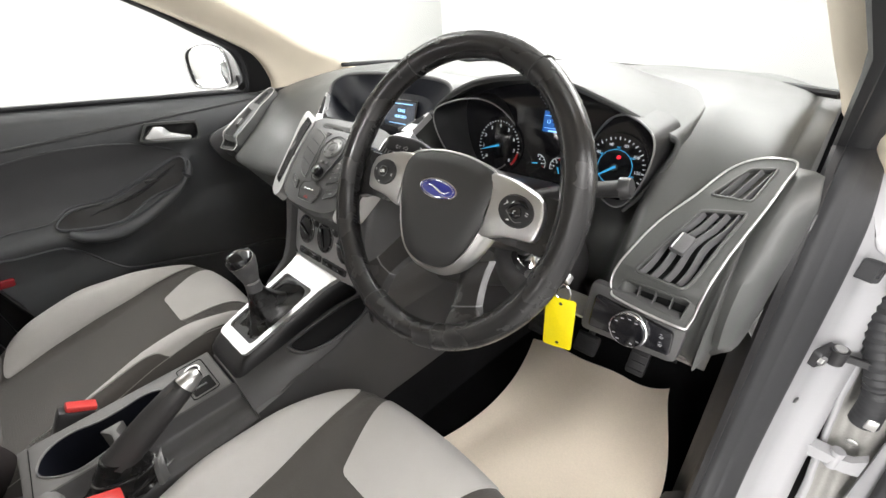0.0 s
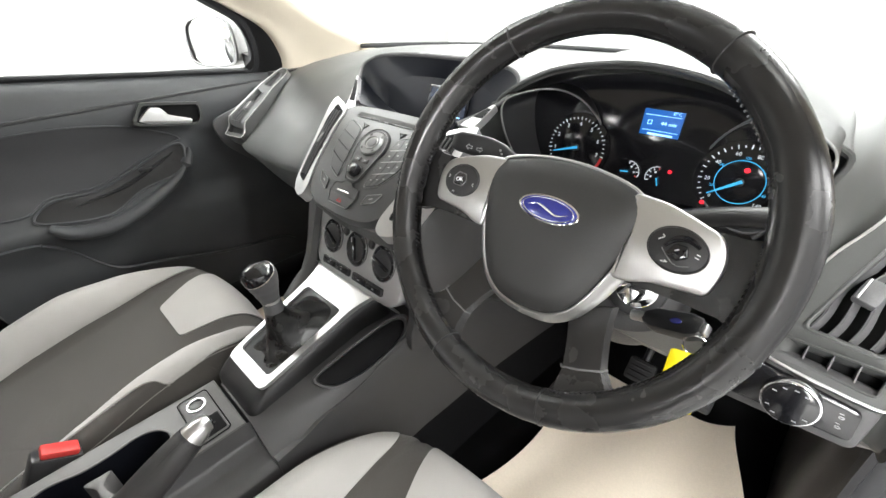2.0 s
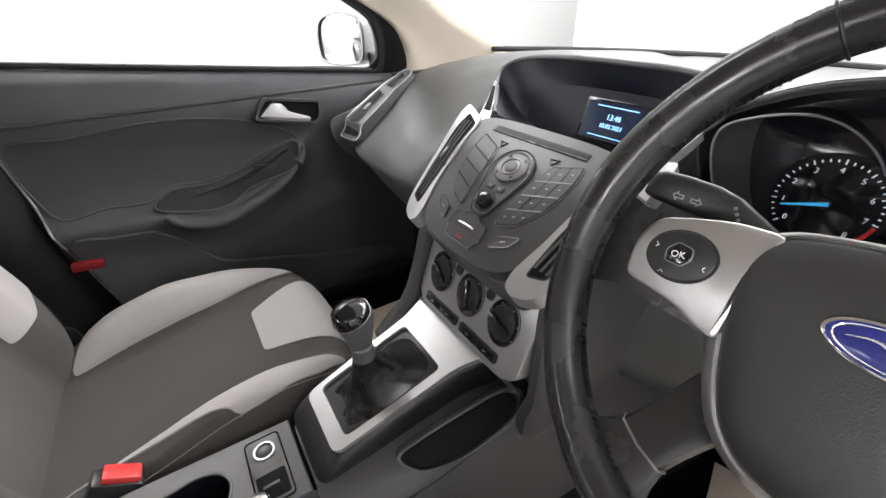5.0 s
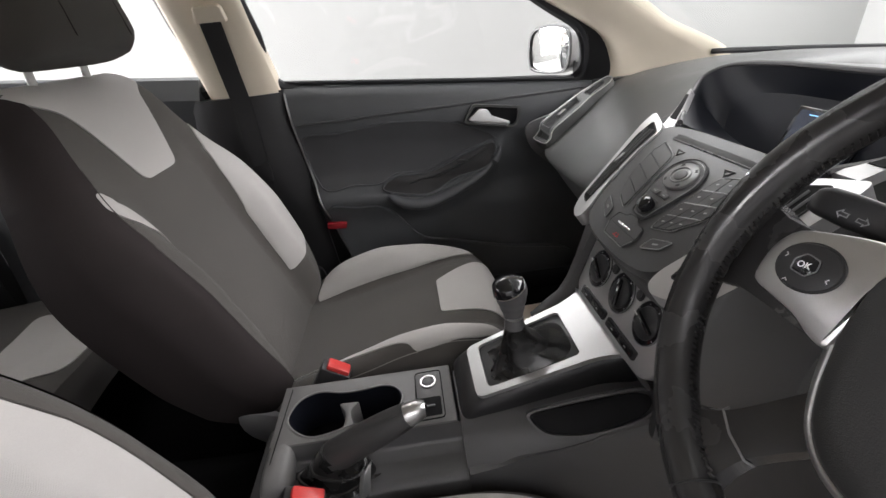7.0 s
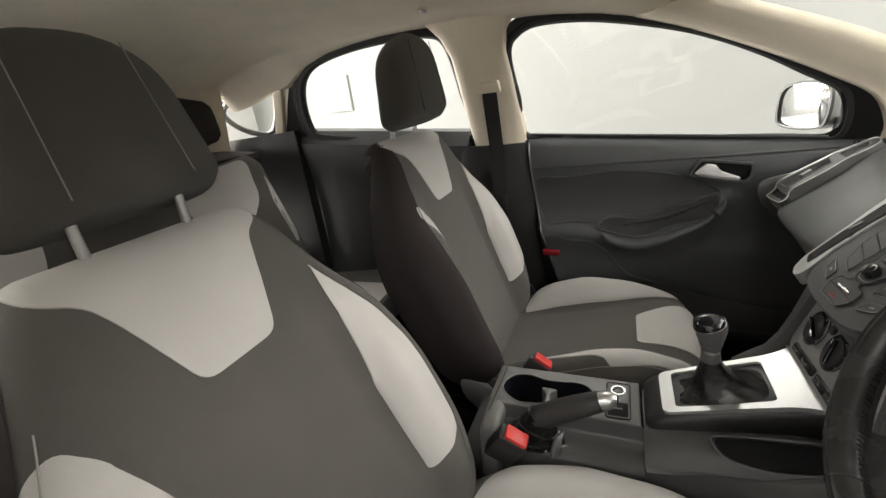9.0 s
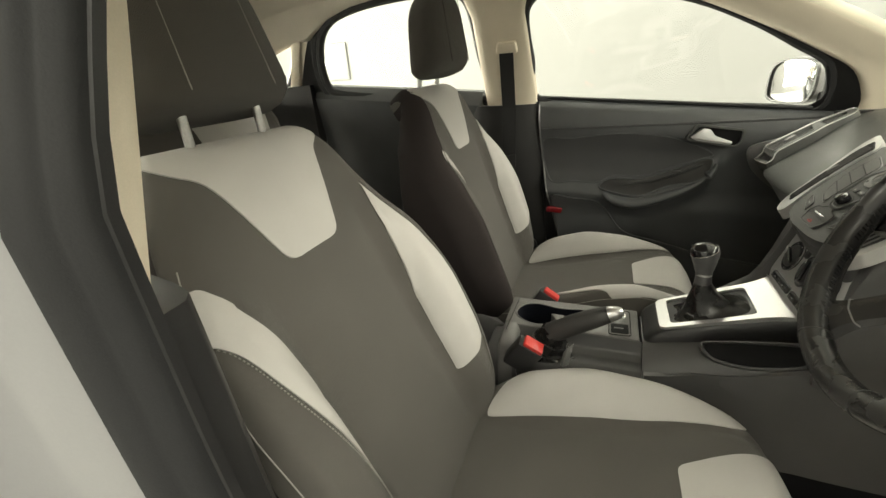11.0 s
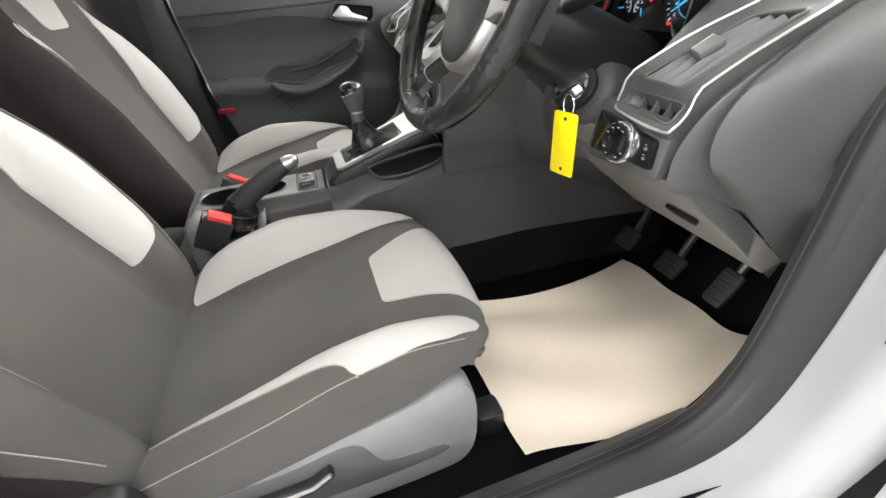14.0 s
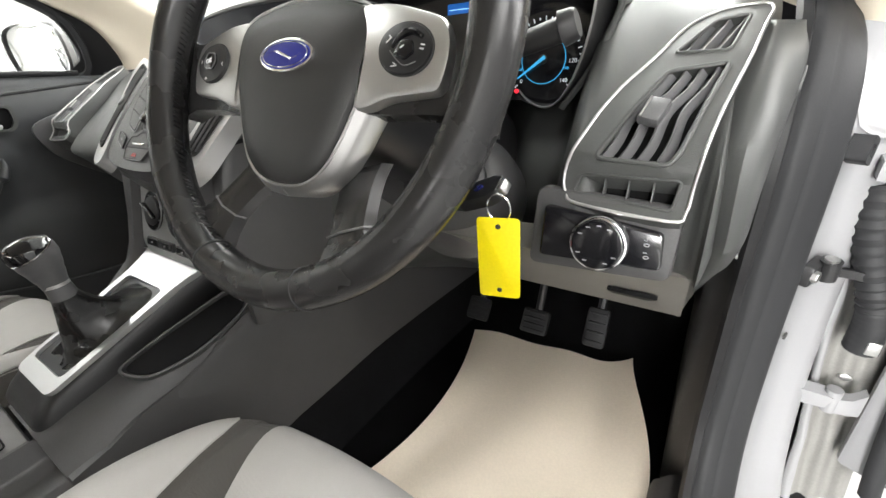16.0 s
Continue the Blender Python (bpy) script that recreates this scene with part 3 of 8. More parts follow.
def side_wall(sign, name, label):
    """Pillars, window frames and roof rail of one side above the belt."""
    wall = thing(name, (sign * 0.72, -0.6, 1.0), label, "car side", kind="structure")
    # screen pillar with its beige trim, from the dashboard's end to the roof
    window_edge = crom([(0.352, 0.93), (0.345, 0.976), (0.302, 1.045), (0.215, 1.098), (0.06, 1.178), (-0.11, 1.255), (-0.25, 1.305)], 4)
    screen_edge = crom([(0.64, 0.965), (0.58, 1.0), (0.44, 1.06), (0.36, 1.108), (0.22, 1.185), (0.07, 1.250), (-0.12, 1.325)], 4)
    rings = []
    for e, c in zip(window_edge, screen_edge):
        xe, xc = side_x(e.y) - 0.014, 0.665 - 0.257 * (c.y - 1.0)
        a, b = Vector((xe, e.x, e.y)), Vector((xc, c.x, c.y))
        mid = a.lerp(b, 0.5) + Vector((-0.012, -0.012, -0.004))
        sec = [a + Vector((0.02, 0.0, 0.004)), a, a.lerp(mid, 0.35) + Vector((-0.008, -0.004, 0)), mid, mid.lerp(b, 0.7) + Vector((-0.004, -0.003, 0)), b, b + Vector((0.01, 0.012, 0.012)), a.lerp(b, 0.5) + Vector((0.03, 0.02, 0.03))]
        rings.append([(sign * p.x, p.y, p.z) for p in sec])
    part("screen_pillar_trim", loft(rings), BEIGE, wall, "beige plastic pillar trim", angle=70)
    # rail trim over the doors
    rings = []
    for y in span(-0.12, -1.75, 16):
        zi = lerp([(-1.75, 1.315), (-1.3, 1.372), (-0.85, 1.385), (-0.45, 1.372), (-0.12, 1.335)], y)
        zw = lerp([(-1.75, 1.21), (-1.42, 1.27), (-1.25, 1.352), (-1.0, 1.372), (-0.8, 1.372), (-0.6, 1.358), (-0.47, 1.345), (-0.32, 1.326), (-0.12, 1.266)], y)
        xo = side_x(zw) - 0.006
        sec = [(xo, y, zw), (xo - 0.022, y, zw + 0.006), (0.60, y, zi - 0.008), (0.57, y, zi + 0.01), (0.6, y, zi + 0.035), (xo + 0.02, y, zw + 0.03)]
        rings.append([(sign * p[0], p[1], p[2]) for p in sec])
    part("roof_rail_trim", loft(rings), HEADLINER, wall, "beige roof rail trim")
    # centre pillar
    rings = []
    for z in span(0.995, 1.39, 8):
        k = (z - 0.995) / 0.395
        ya, yb = -0.560 - 0.045 * k + 0.05 * max(0, k - 0.8) * 5, -0.745 - 0.035 * k - 0.06 * max(0, k - 0.8) * 5
        xo = side_x(z) - 0.004
        deep, back = 0.028, 0.02
        if sign > 0:
            ya, xo, deep, back = -0.613 - 0.01 * k, xo - 0.029, 0.055, 0.004
        sec = [(xo, ya), (xo - deep, ya - 0.012), (xo - deep - 0.015, (ya + yb) / 2), (xo - deep, yb + 0.012), (xo, yb)]
        rings.append([(sign * x, y, z) for x, y in crom(sec, 3)] + [(sign * (xo + back), yb, z), (sign * (xo + back), ya, z)])
    part("centre_pillar_trim", loft(rings), BEIGE, wall, "beige upper centre pillar trim")
    rings = []
    for z in span(0.36, 0.995, 8):
        k = (0.995 - z) / 0.635
        ya, yb = -0.560 + 0.05 * k, -0.80 - 0.02 * k
        xo = 0.752
        if sign > 0:
            ya, xo = -0.594 + 0.05 * k, 0.690
        sec = [(xo, ya), (xo - 0.035, ya - 0.012), (xo - 0.052, (ya + yb) / 2), (xo - 0.035, yb + 0.012), (xo, yb)]
        rings.append([(sign * x, y, z) for x, y in crom(sec, 3)] + [(sign * (xo + 0.02), yb, z), (sign * (xo + 0.02), ya, z)])
    part("lower_pillar_trim", loft(rings), BLACK, wall, "black lower centre pillar trim")
    # rear pillar and quarter
    rings = []
    for z in span(1.05, 1.36, 6):
        k = (z - 1.05) / 0.31
        ya, yb = -1.577 + 0.170 * k, -1.625 + 0.165 * k
        xo = side_x(z) - 0.014
        sec = [(xo, ya), (xo - 0.008, ya - 0.010), (xo - 0.009, yb + 0.010), (xo, yb)]
        rings.append([(sign * x, y, z) for x, y in crom(sec, 3)] + [(sign * (xo + 0.05), yb, z), (sign * (xo + 0.05), ya, z)])
    if sign < 0:
        part("pillar_backing", shell(lambda u, v: (-0.752 + 0.012 * math.sin(u * 3), -0.66 + 0.28 * u, 0.30 + 0.66 * v), span(0, 1, 6), span(0, 1, 8), (-0.02, 0, 0)), BLACK, wall, "black trim behind the door edge")
        part("kick_panel", shell(lambda u, v: (-0.705 + 0.03 * u * u, 0.285 + 0.55 * u, 0.28 + 0.66 * v), span(0, 1, 8), span(0, 1, 6), (-0.02, 0, 0)), BLACK, wall, "black footwell side trim")
    part("rear_pillar_trim", loft(rings), BEIGE, wall, "beige rear pillar trim")
    return wall


side_wall(-1, "passenger_side", "passenger side pillars and roof rail in beige trim")
side_wall(1, "driver_side", "driver side pillars and roof rail in beige trim")


def rear_side(sign):
    """Closed rear door and quarter with their glass."""
    door = thing("rear_door", (sign * 0.74, -1.1, 0.4), "closed rear car door with black trim", "car door", "rear doors")
    def skin(u, v):
        y = -0.762 - u * 0.72
        z = 0.36 + v * (belt(y) - 0.345)
        return (sign * (0.70 + 0.05 * math.sin(v * math.pi) + (0.045 if v > 0.93 else 0) * (v - 0.93) / 0.07), y, z)
    part("door_panel", shell(skin, span(0, 1, 10), span(0, 1, 16), (sign * 0.08, 0, 0)), DOOR, door)
    hole_frame(WIN_REAR, sign, 0.012, 0.0, 0.017, "window_frame", RUBBER, door)
    hole_frame(WIN_REAR, sign, 0.035, 0.004, 0.016, "door_seal", RUBBER, door)
    pane(WIN_REAR, sign, "window_pane", door)
    # dark corner of the door frame behind the glass
    poly = [(-1.29, 1.352), (-1.345, 1.32), (-1.39, 1.24), (-1.40, 1.15), (-1.40, 1.06), (-1.575, 1.06), (-1.555, 1.095), (-1.48, 1.215), (-1.408, 1.313), (-1.33, 1.355)]
    bm = bmesh.new()
    bm.faces.new([bm.verts.new((sign * (side_x(z) - 0.002), y, z)) for y, z in poly])
    bmesh.ops.solidify(bm, geom=bm.faces[:], thickness=0.02)
    part("frame_corner", bm, BLACK, door)
    quarter = thing("rear_quarter", (sign * 0.7, -1.7, 0.9), "rear quarter trim with a small fixed window", "car side", "rear quarters", kind="structure")
    poly = crom([(-1.60, 1.13), (-1.75, 1.14), (-1.815, 1.215), (-1.68, 1.27), (-1.495, 1.312)], 4, True)
    pane(poly, sign, "window_pane", quarter)
    hole_frame(poly, sign, 0.008, -0.01, 0.012, "window_frame", BLACK, quarter)
    def low(u, v):
        return (sign * (0.70 - 0.06 * u), -1.49 - 0.6 * u, 0.45 + v * (0.66 - 0.02 * u))
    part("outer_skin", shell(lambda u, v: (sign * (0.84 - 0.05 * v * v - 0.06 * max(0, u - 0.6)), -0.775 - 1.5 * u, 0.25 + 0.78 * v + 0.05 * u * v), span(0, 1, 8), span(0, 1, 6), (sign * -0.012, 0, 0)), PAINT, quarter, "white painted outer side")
    part("hatch_pillar_trim", shell(lambda u, v: (sign * (0.655 - 0.34 * u - 0.06 * v), -1.815 - 0.30 * u + 0.12 * v, 1.03 + 0.34 * v), span(0, 1, 6), span(0, 1, 6), (0, -0.02, 0)), BEIGE, quarter, "beige hatch pillar trim")
    part("quarter_trim", shell(low, span(0, 1, 5), span(0, 1, 8), (sign * 0.05, 0, 0)), BLACK, quarter)


for s in (-1, 1):
    rear_side(s)


# ---- seats ----
def pad(path, half, depth, thick, vs, n=27):
    """A cushion: path(v) gives (y, z, ny, nz); half(v) its half width; depth(x, v) how far its face stands out; thick(v) the way to its back."""
    def face(x, v, lift=0.0):
        y, z, ny, nz = path(v)
        d = depth(x, v) + lift
        return Vector((x, y + ny * d, z + nz * d))
    rings = []
    for v in vs:
        w, y, z, ny, nz = half(v), *path(v)
        xs = [w * math.sin(a) for a in span(-math.pi / 2, math.pi / 2, n)]
        front = [face(x, v) for x in xs]
        t = thick(v)
        back = [Vector((x * 0.98, y - ny * t * (1 - 0.25 * (abs(x) / w) ** 4), z - nz * t * (1 - 0.25 * (abs(x) / w) ** 4))) for x in reversed(xs)]
        rings.append(front + back)
    return rings, face


def path_from(points, n=10):
    """path(v) along a smooth (y, z) curve measured in metres; the normal lies to its left."""
    pts = crom(points, n)
    acc = [0.0]
    for a, b in zip(pts, pts[1:]):
        acc.append(acc[-1] + (b - a).length)
    def at(v):
        v = min(max(v, 0.0), acc[-1] - 1e-6)
        i = next(k for k in range(len(acc) - 1) if acc[k + 1] > v)
        k = (v - acc[i]) / (acc[i + 1] - acc[i])
        p = pts[i].lerp(pts[i + 1], k)
        ta = (pts[i + 1] - pts[max(i - 1, 0)])
        tb = (pts[min(i + 2, len(pts) - 1)] - pts[i])
        t = ta.lerp(tb, k).normalized()
        return (p.x, p.y, -t.y, t.x)
    at.length = acc[-1]
    return at


def mirrored(poly, s):
    return [(p[0] * s, p[1]) for p in (poly if s > 0 else reversed(poly))]


def seam(f, line, m, r=0.0012, lift=0.001):
    return tube([m @ f(p[0], p[1], lift) for p in line], r, 6)


def stitches(f, line, m, r=0.0009, lift=0.0012):
    bm = bmesh.new()
    for a, b in zip(line[0::2], line[1::2]):
        tube([m @ f(a[0], a[1], lift), m @ f(b[0], b[1], lift)], r, 6, bm=bm)
    return bm


def front_seat(cx, shift, recline, door, label):
    """A front seat; door is +1 where its door lies on the right. Both wear the narrow bolster covers on the right."""
    out = 1
    seat = thing("front_seat", (cx, -0.3 + shift, 0.30), label, "car seat", "front seats")
    m = Matrix.Translation((cx, shift, 0))
    # cushion: from under the backrest forwards and over the front edge
    path = path_from([(-0.60, 0.452), (-0.50, 0.468), (-0.35, 0.502), (-0.20, 0.537), (-0.12, 0.551), (-0.075, 0.547), (-0.047, 0.522), (-0.045, 0.497), (-0.052, 0.474)])
    end = path.length
    half = lambda v: glide([(0, 0.215), (0.12, 0.236), (0.30, 0.242), (0.40, 0.240), (0.46, 0.232), (0.52, 0.214), (0.56, 0.197), (0.60, 0.184), (end, 0.176)], v)
    def depth(x, v):
        a = abs(x)
        rise = glide([(0, 0.0), (0.06, 0.020), (0.20, 0.070), (0.28, 0.073), (0.38, 0.050), (0.49, 0.014), (0.56, 0.0), (end, 0.0)] if x < 0 else [(0, 0.02), (0.14, 0.046), (0.20, 0.053), (0.27, 0.061), (0.35, 0.069), (0.42, 0.064), (0.50, 0.034), (0.56, 0.006), (end, 0.0)], v)
        d = rise * lerp([(0.125, 0.0), (0.195, 1.0), (0.215, 1.0), (0.245, 0.80)], a)
        w = half(v)
        e = max(0.0, (a - (w - 0.045)) / 0.045)
        d -= 0.048 * (1 - math.sqrt(max(0.0, 1 - min(e, 1.0) ** 2)))
        d -= 0.004 * math.exp(-((a - 0.146) / 0.007) ** 2)
        d += lerp([(0.42, 0.0), (0.56, 1.0), (end, 1.0)], v) * 0.020 * (0.6 - (a / 0.2) ** 2)
        return d
    rings, face = pad(path, half, depth, lambda v: lerp([(0, 0.06), (0.1, 0.05), (0.40, 0.04), (0.55, 0.03), (end, 0.02)], v), span(0.0, end, 100), 81)
    part("seat_cushion", loft([[m @ p for p in r] for r in rings]), DARK_CLOTH, seat, "charcoal cloth cushion")
    centre = rounded([(-0.066, 0.425), (0.066, 0.425), (0.116, 0.555), (0.120, 0.60), (-0.120, 0.60), (-0.116, 0.555)], 0.012)
    wing = rounded([(0.147, 0.088), (0.168, 0.100), (0.205, 0.145), (0.226, 0.21), (0.229, 0.36), (0.217, 0.45), (0.197, 0.515), (0.172, 0.548), (0.156, 0.52), (0.147, 0.36)], 0.02)
    thin = rounded([(0.177, 0.10), (0.192, 0.20), (0.203, 0.30), (0.208, 0.345), (0.215, 0.364), (0.2285, 0.374), (0.224, 0.43), (0.208, 0.49), (0.190, 0.530), (0.178, 0.542), (0.170, 0.50), (0.171, 0.40), (0.173, 0.28), (0.176, 0.18)], 0.008)
    lay = lambda x, v, l: m @ face(x, v, l)
    part("front_insert", patch(lay, centre, 0.012), LIGHT_CLOTH, seat, "pale grey cloth insert")
    part("inner_bolster_cover", patch(lay, mirrored(wing, -out), 0.009), LIGHT_CLOTH, seat, "pale grey cloth bolster cover")
    part("outer_bolster_cover", patch(lay, mirrored(thin, out), 0.009), LIGHT_CLOTH, seat, "pale grey cloth bolster cover")
    for s in (-1, 1):
        part("cushion_seam", seam(face, [(s * (half(v) - (0.008 if s < 0 else 0.013)), v) for v in span(0.06, 0.60 if s < 0 else 0.51, 40)], m, 0.0016 if s < 0 else 0.0009, 0.0008), DARK_CLOTH if s < 0 else STITCH, seat, "charcoal piping" if s < 0 else "pale stitched piping")
    part("outer_stitching", stitches(face, [(out * glide([(0.10, 0.179), (0.20, 0.194), (0.30, 0.205), (0.345, 0.210), (0.364, 0.217), (0.374, 0.229)], v), v) for v in span(0.10, 0.376, 110)], m), STITCH, seat, "pale decorative stitching")
    # backrest
    c, s_ = math.cos(radians(recline)), math.sin(radians(recline))
    def hinge(d, h):
        return (-0.545 - s_ * h + c * d, 0.495 + c * h + s_ * d)
    bpath = path_from([hinge(0.0, -0.06), hinge(0.004, 0.08), hinge(0.0, 0.25), hinge(0.0, 0.42), hinge(0.002, 0.53), hinge(-0.004, 0.588), hinge(-0.026, 0.627), hinge(-0.062, 0.643), hinge(-0.105, 0.632)])
    flip = lambda v: tuple(bpath(v)[:2]) + tuple(-k for k in bpath(v)[2:])
    bend = bpath.length
    bhalf = lambda v: glide([(0, 0.205), (0.1, 0.245), (0.22, 0.272), (0.36, 0.278), (0.46, 0.264), (0.56, 0.222), (0.64, 0.192), (0.70, 0.176), (bend, 0.160)], v)
    def bdepth(x, v):
        a = abs(x)
        rise = glide([(0, 0.02), (0.1, 0.05), (0.3, 0.058), (0.42, 0.04), (0.52, 0.01), (0.6, 0.0), (bend, 0.0)], v)
        d = rise * lerp([(0.12, 0.0), (0.185, 1.0), (0.235, 1.05), (0.272, 0.75)], a)
        w = bhalf(v)
        e = max(0.0, (a - (w - 0.045)) / 0.045)
        d -= 0.06 * (1 - math.sqrt(max(0.0, 1 - min(e, 1.0) ** 2)))
        d -= 0.004 * math.exp(-((a - lerp([(0.3, 0.142), (0.42, 0.175)], v)) / 0.007) ** 2) * (1 if v < 0.5 else 0)
        return d
    rings, bface = pad(flip, bhalf, bdepth, lambda v: lerp([(0, 0.10), (0.1, 0.145), (0.4, 0.155), (0.55, 0.128), (0.62, 0.10), (bend, 0.02)], v), span(0.0, bend, 104), 81)
    part("backrest", loft([[m @ p for p in r] for r in rings]), DARK_CLOTH, seat, "charcoal cloth backrest")
    cover = loft([[m @ p for p in r[72 if door > 0 else 63:81] + r[81:] + r[:9]] for r in rings], closed=False, caps=False)
    cover.normal_update()
    away = [(v, v.normal.copy()) for v in cover.verts]
    out_sum = sum(n.x * (v.co.x - cx) for v, n in away)
    for v, n in away:
        v.co += n * (0.0022 if out_sum > 0 else -0.0022)
    part("back_cover", cover, BACK_CLOTH, seat, "very dark cloth back and sides")
    blay = lambda x, v, l: m @ bface(x, v, l)
    upper = rounded([(-0.058, 0.503), (0.058, 0.503), (0.098, 0.615), (0.112, 0.645), (0.150, 0.668), (0.152, 0.715), (-0.152, 0.715), (-0.150, 0.668), (-0.112, 0.645), (-0.098, 0.615)], 0.02)
    bwing = rounded([(0.142, 0.145), (0.200, 0.165), (bhalf(0.20) - 0.026, 0.20), (bhalf(0.27) - 0.023, 0.27), (bhalf(0.36) - 0.023, 0.36), (bhalf(0.44) - 0.020, 0.44), (bhalf(0.50) - 0.022, 0.505), (0.214, 0.545), (0.196, 0.562), (0.180, 0.535), (0.156, 0.45), (0.144, 0.33)], 0.012)
    bthin = rounded([(0.142, 0.150), (0.168, 0.25), (0.195, 0.37), (0.214, 0.452), (0.230, 0.478), (0.248, 0.476), (0.240, 0.506), (0.222, 0.530), (0.200, 0.538), (0.178, 0.506), (0.156, 0.43), (0.142, 0.3)], 0.012)
    if door < 0:
        bthin = rounded([(0.148, 0.40), (0.168, 0.435), (0.192, 0.472), (0.203, 0.500), (0.195, 0.524), (0.184, 0.524), (0.166, 0.49)], 0.006)
    if door > 0:
        bwing = [(min(x, bhalf(v) - 0.052), v) for x, v in ((p.x, p.y) for p in bwing)]
    part("upper_insert", patch(blay, upper, 0.012), LIGHT_CLOTH, seat, "pale grey cloth insert")
    part("inner_back_cover", patch(blay, mirrored(bwing, -out), 0.009), LIGHT_CLOTH, seat, "pale grey cloth bolster cover")
    part("outer_back_cover", patch(blay, mirrored(bthin, out), 0.009), LIGHT_CLOTH, seat, "pale grey cloth bolster cover")
    if door > 0:
        part("back_stitching", stitches(bface, [(out * glide([(0.15, 0.147), (0.25, 0.173), (0.37, 0.200), (0.455, 0.219), (0.480, 0.236), (0.486, 0.252)], v), v) for v in span(0.15, 0.485, 140)], m), STITCH, seat, "pale decorative stitching")
    for s in (-1, 1):
        part("back_seam", seam(bface, [(s * (bhalf(v) * 0.785 if s > 0 and door < 0 else bhalf(v) - (0.050 if s < 0 and door > 0 else 0.022)), v) for v in span(0.1, 0.56, 30)], m, 0.0009, 0.003), DARK_CLOTH if s < 0 or door < 0 else STITCH, seat, "charcoal piping" if s < 0 or door < 0 else "pale stitched piping")
    # head restraint on two rods
    hy, hz = hinge(-0.050, 0.61)
    for s in (-1, 1):
        a = Vector((cx + s * 0.066, shift + hy, hz - 0.01))
        b = Vector((cx + s * 0.066, shift + hinge(-0.01, 0.70)[0], hinge(-0.01, 0.70)[1]))
        part("rod", tube([a, a.lerp(b, 0.5), b], 0.0065, 10), STEEL, seat, "bright steel headrest rod")
        part("rod_sleeve", slab(ellipse(0.018, 0.016, 18), 0.02, pose(a.x, a.y, a.z - 0.004, -recline, 0, 0), 0.004), BLACK, seat, "black plastic sleeve")
    base = 0.672 if door > 0 else 0.650
    ahead = 0.03 if door < 0 else 0.0
    rings = []
    for k in [0.0, 0.03, 0.07, 0.12, 0.2, 0.3, 0.4, 0.5, 0.6, 0.7, 0.78, 0.85, 0.91, 0.95, 0.98, 1.0]:
        h = base + 0.205 * k
        low, high = max(0.0, 1 - k / 0.16), max(0.0, (k - 0.55) / 0.45)
        w = 0.146 * (1.0 - 0.26 * k) * (1 - 0.16 * low ** 2.6) * math.sqrt(max(0.0, 1 - 0.985 * high ** 2.6))
        t = 0.056 * (1.0 - 0.25 * k) * (1 - 0.45 * low ** 2.0) * math.sqrt(max(0.0, 1 - 0.97 * high ** 3))
        dmid = -0.036 + 0.05 * k + (ahead + 0.02 if door < 0 else 0.0)
        ring = []
        for a in span(0, math.tau, 33)[:-1]:
            ca, sa = math.cos(a), math.sin(a)
            px = w * math.copysign(abs(ca) ** 0.55, ca)
            pd = dmid + t * math.copysign(abs(sa) ** 0.6, sa) + 0.012 * (1 - (px / 0.15) ** 2) * (1 if sa > 0 else 0)
            y, z = hinge(pd, h)
            ring.append(m @ Vector((px, y, z)))
        rings.append(ring)
    hr = part("head_restraint", loft(rings), DARK_CLOTH, seat, "dark cloth head restraint")
    for s in (-1, 1):
        line = [m @ Vector((s * 0.074 * (1 - 0.2 * k), *hinge(-0.036 + (ahead + 0.02 if door < 0 else 0.0) + 0.05 * k + 0.056 * (1 - 0.25 * k) * 0.97 + 0.009, base + 0.205 * k))) for k in span(0.06, 0.86, 14)]
        part("stitching", tube(line, 0.0009, 6), STITCH if door > 0 else BACK_CLOTH, hr)
    # plastic side shield, base, rails and controls on the door side
    sh = crom([(-0.60, 0.49), (-0.5, 0.462), (-0.35, 0.470), (-0.2, 0.495), (-0.125, 0.508), (-0.100, 0.485), (-0.094, 0.41), (-0.108, 0.345), (-0.16, 0.322), (-0.34, 0.322), (-0.5, 0.35), (-0.60, 0.42)], 4, True)
    for s in (-1, 1):
        mm = Matrix.Translation((cx + s * 0.200, shift, 0)) @ Matrix(((0, 0, s, 0), (1, 0, 0, 0), (0, 1, 0, 0), (0, 0, 0, 1)))
        side = part("side_shield", slab([(p.x, p.y) for p in sh], 0.034, mm, 0.010), SHIELD, seat, "grey plastic seat side shield")
        if s == door:
            pan = [(p.x, p.y) for p in crom([(-0.50, 0.445), (-0.36, 0.452), (-0.27, 0.462), (-0.235, 0.405), (-0.15, 0.395), (-0.165, 0.372), (-0.34, 0.368), (-0.48, 0.395)], 4, True)]
            part("recess", slab(pan, 0.003, mm @ Matrix.Translation((0, 0, 0.032)), 0.001), CHARCOAL, side, "darker grey lever recess")
            lev = [Vector((cx + s * 0.244, shift + y, z)) for y, z in ((-0.46, 0.425), (-0.38, 0.420), (-0.33, 0.424), (-0.305, 0.440))]
            part("height_lever", tube(lev, 0.010, 10, squash=0.7), BLACK, side, "black seat height lever")
            part("lever_edge", tube([p + Vector((s * 0.008, 0, 0.004)) for p in lev[1:]], 0.003, 8), SILVER, side, "bright lever edge")
            part("recliner_lever", slab([(p.x, p.y) for p in crom([(-0.624, 0.587), (-0.583, 0.583), (-0.548, 0.543), (-0.504, 0.524), (-0.500, 0.478), (-0.543, 0.478), (-0.592, 0.533), (-0.628, 0.559)], 4, True)][::-1], 0.016, mm @ Matrix.Translation((0, 0, 0.034)), 0.006), BLACK, side, "black recliner lever")
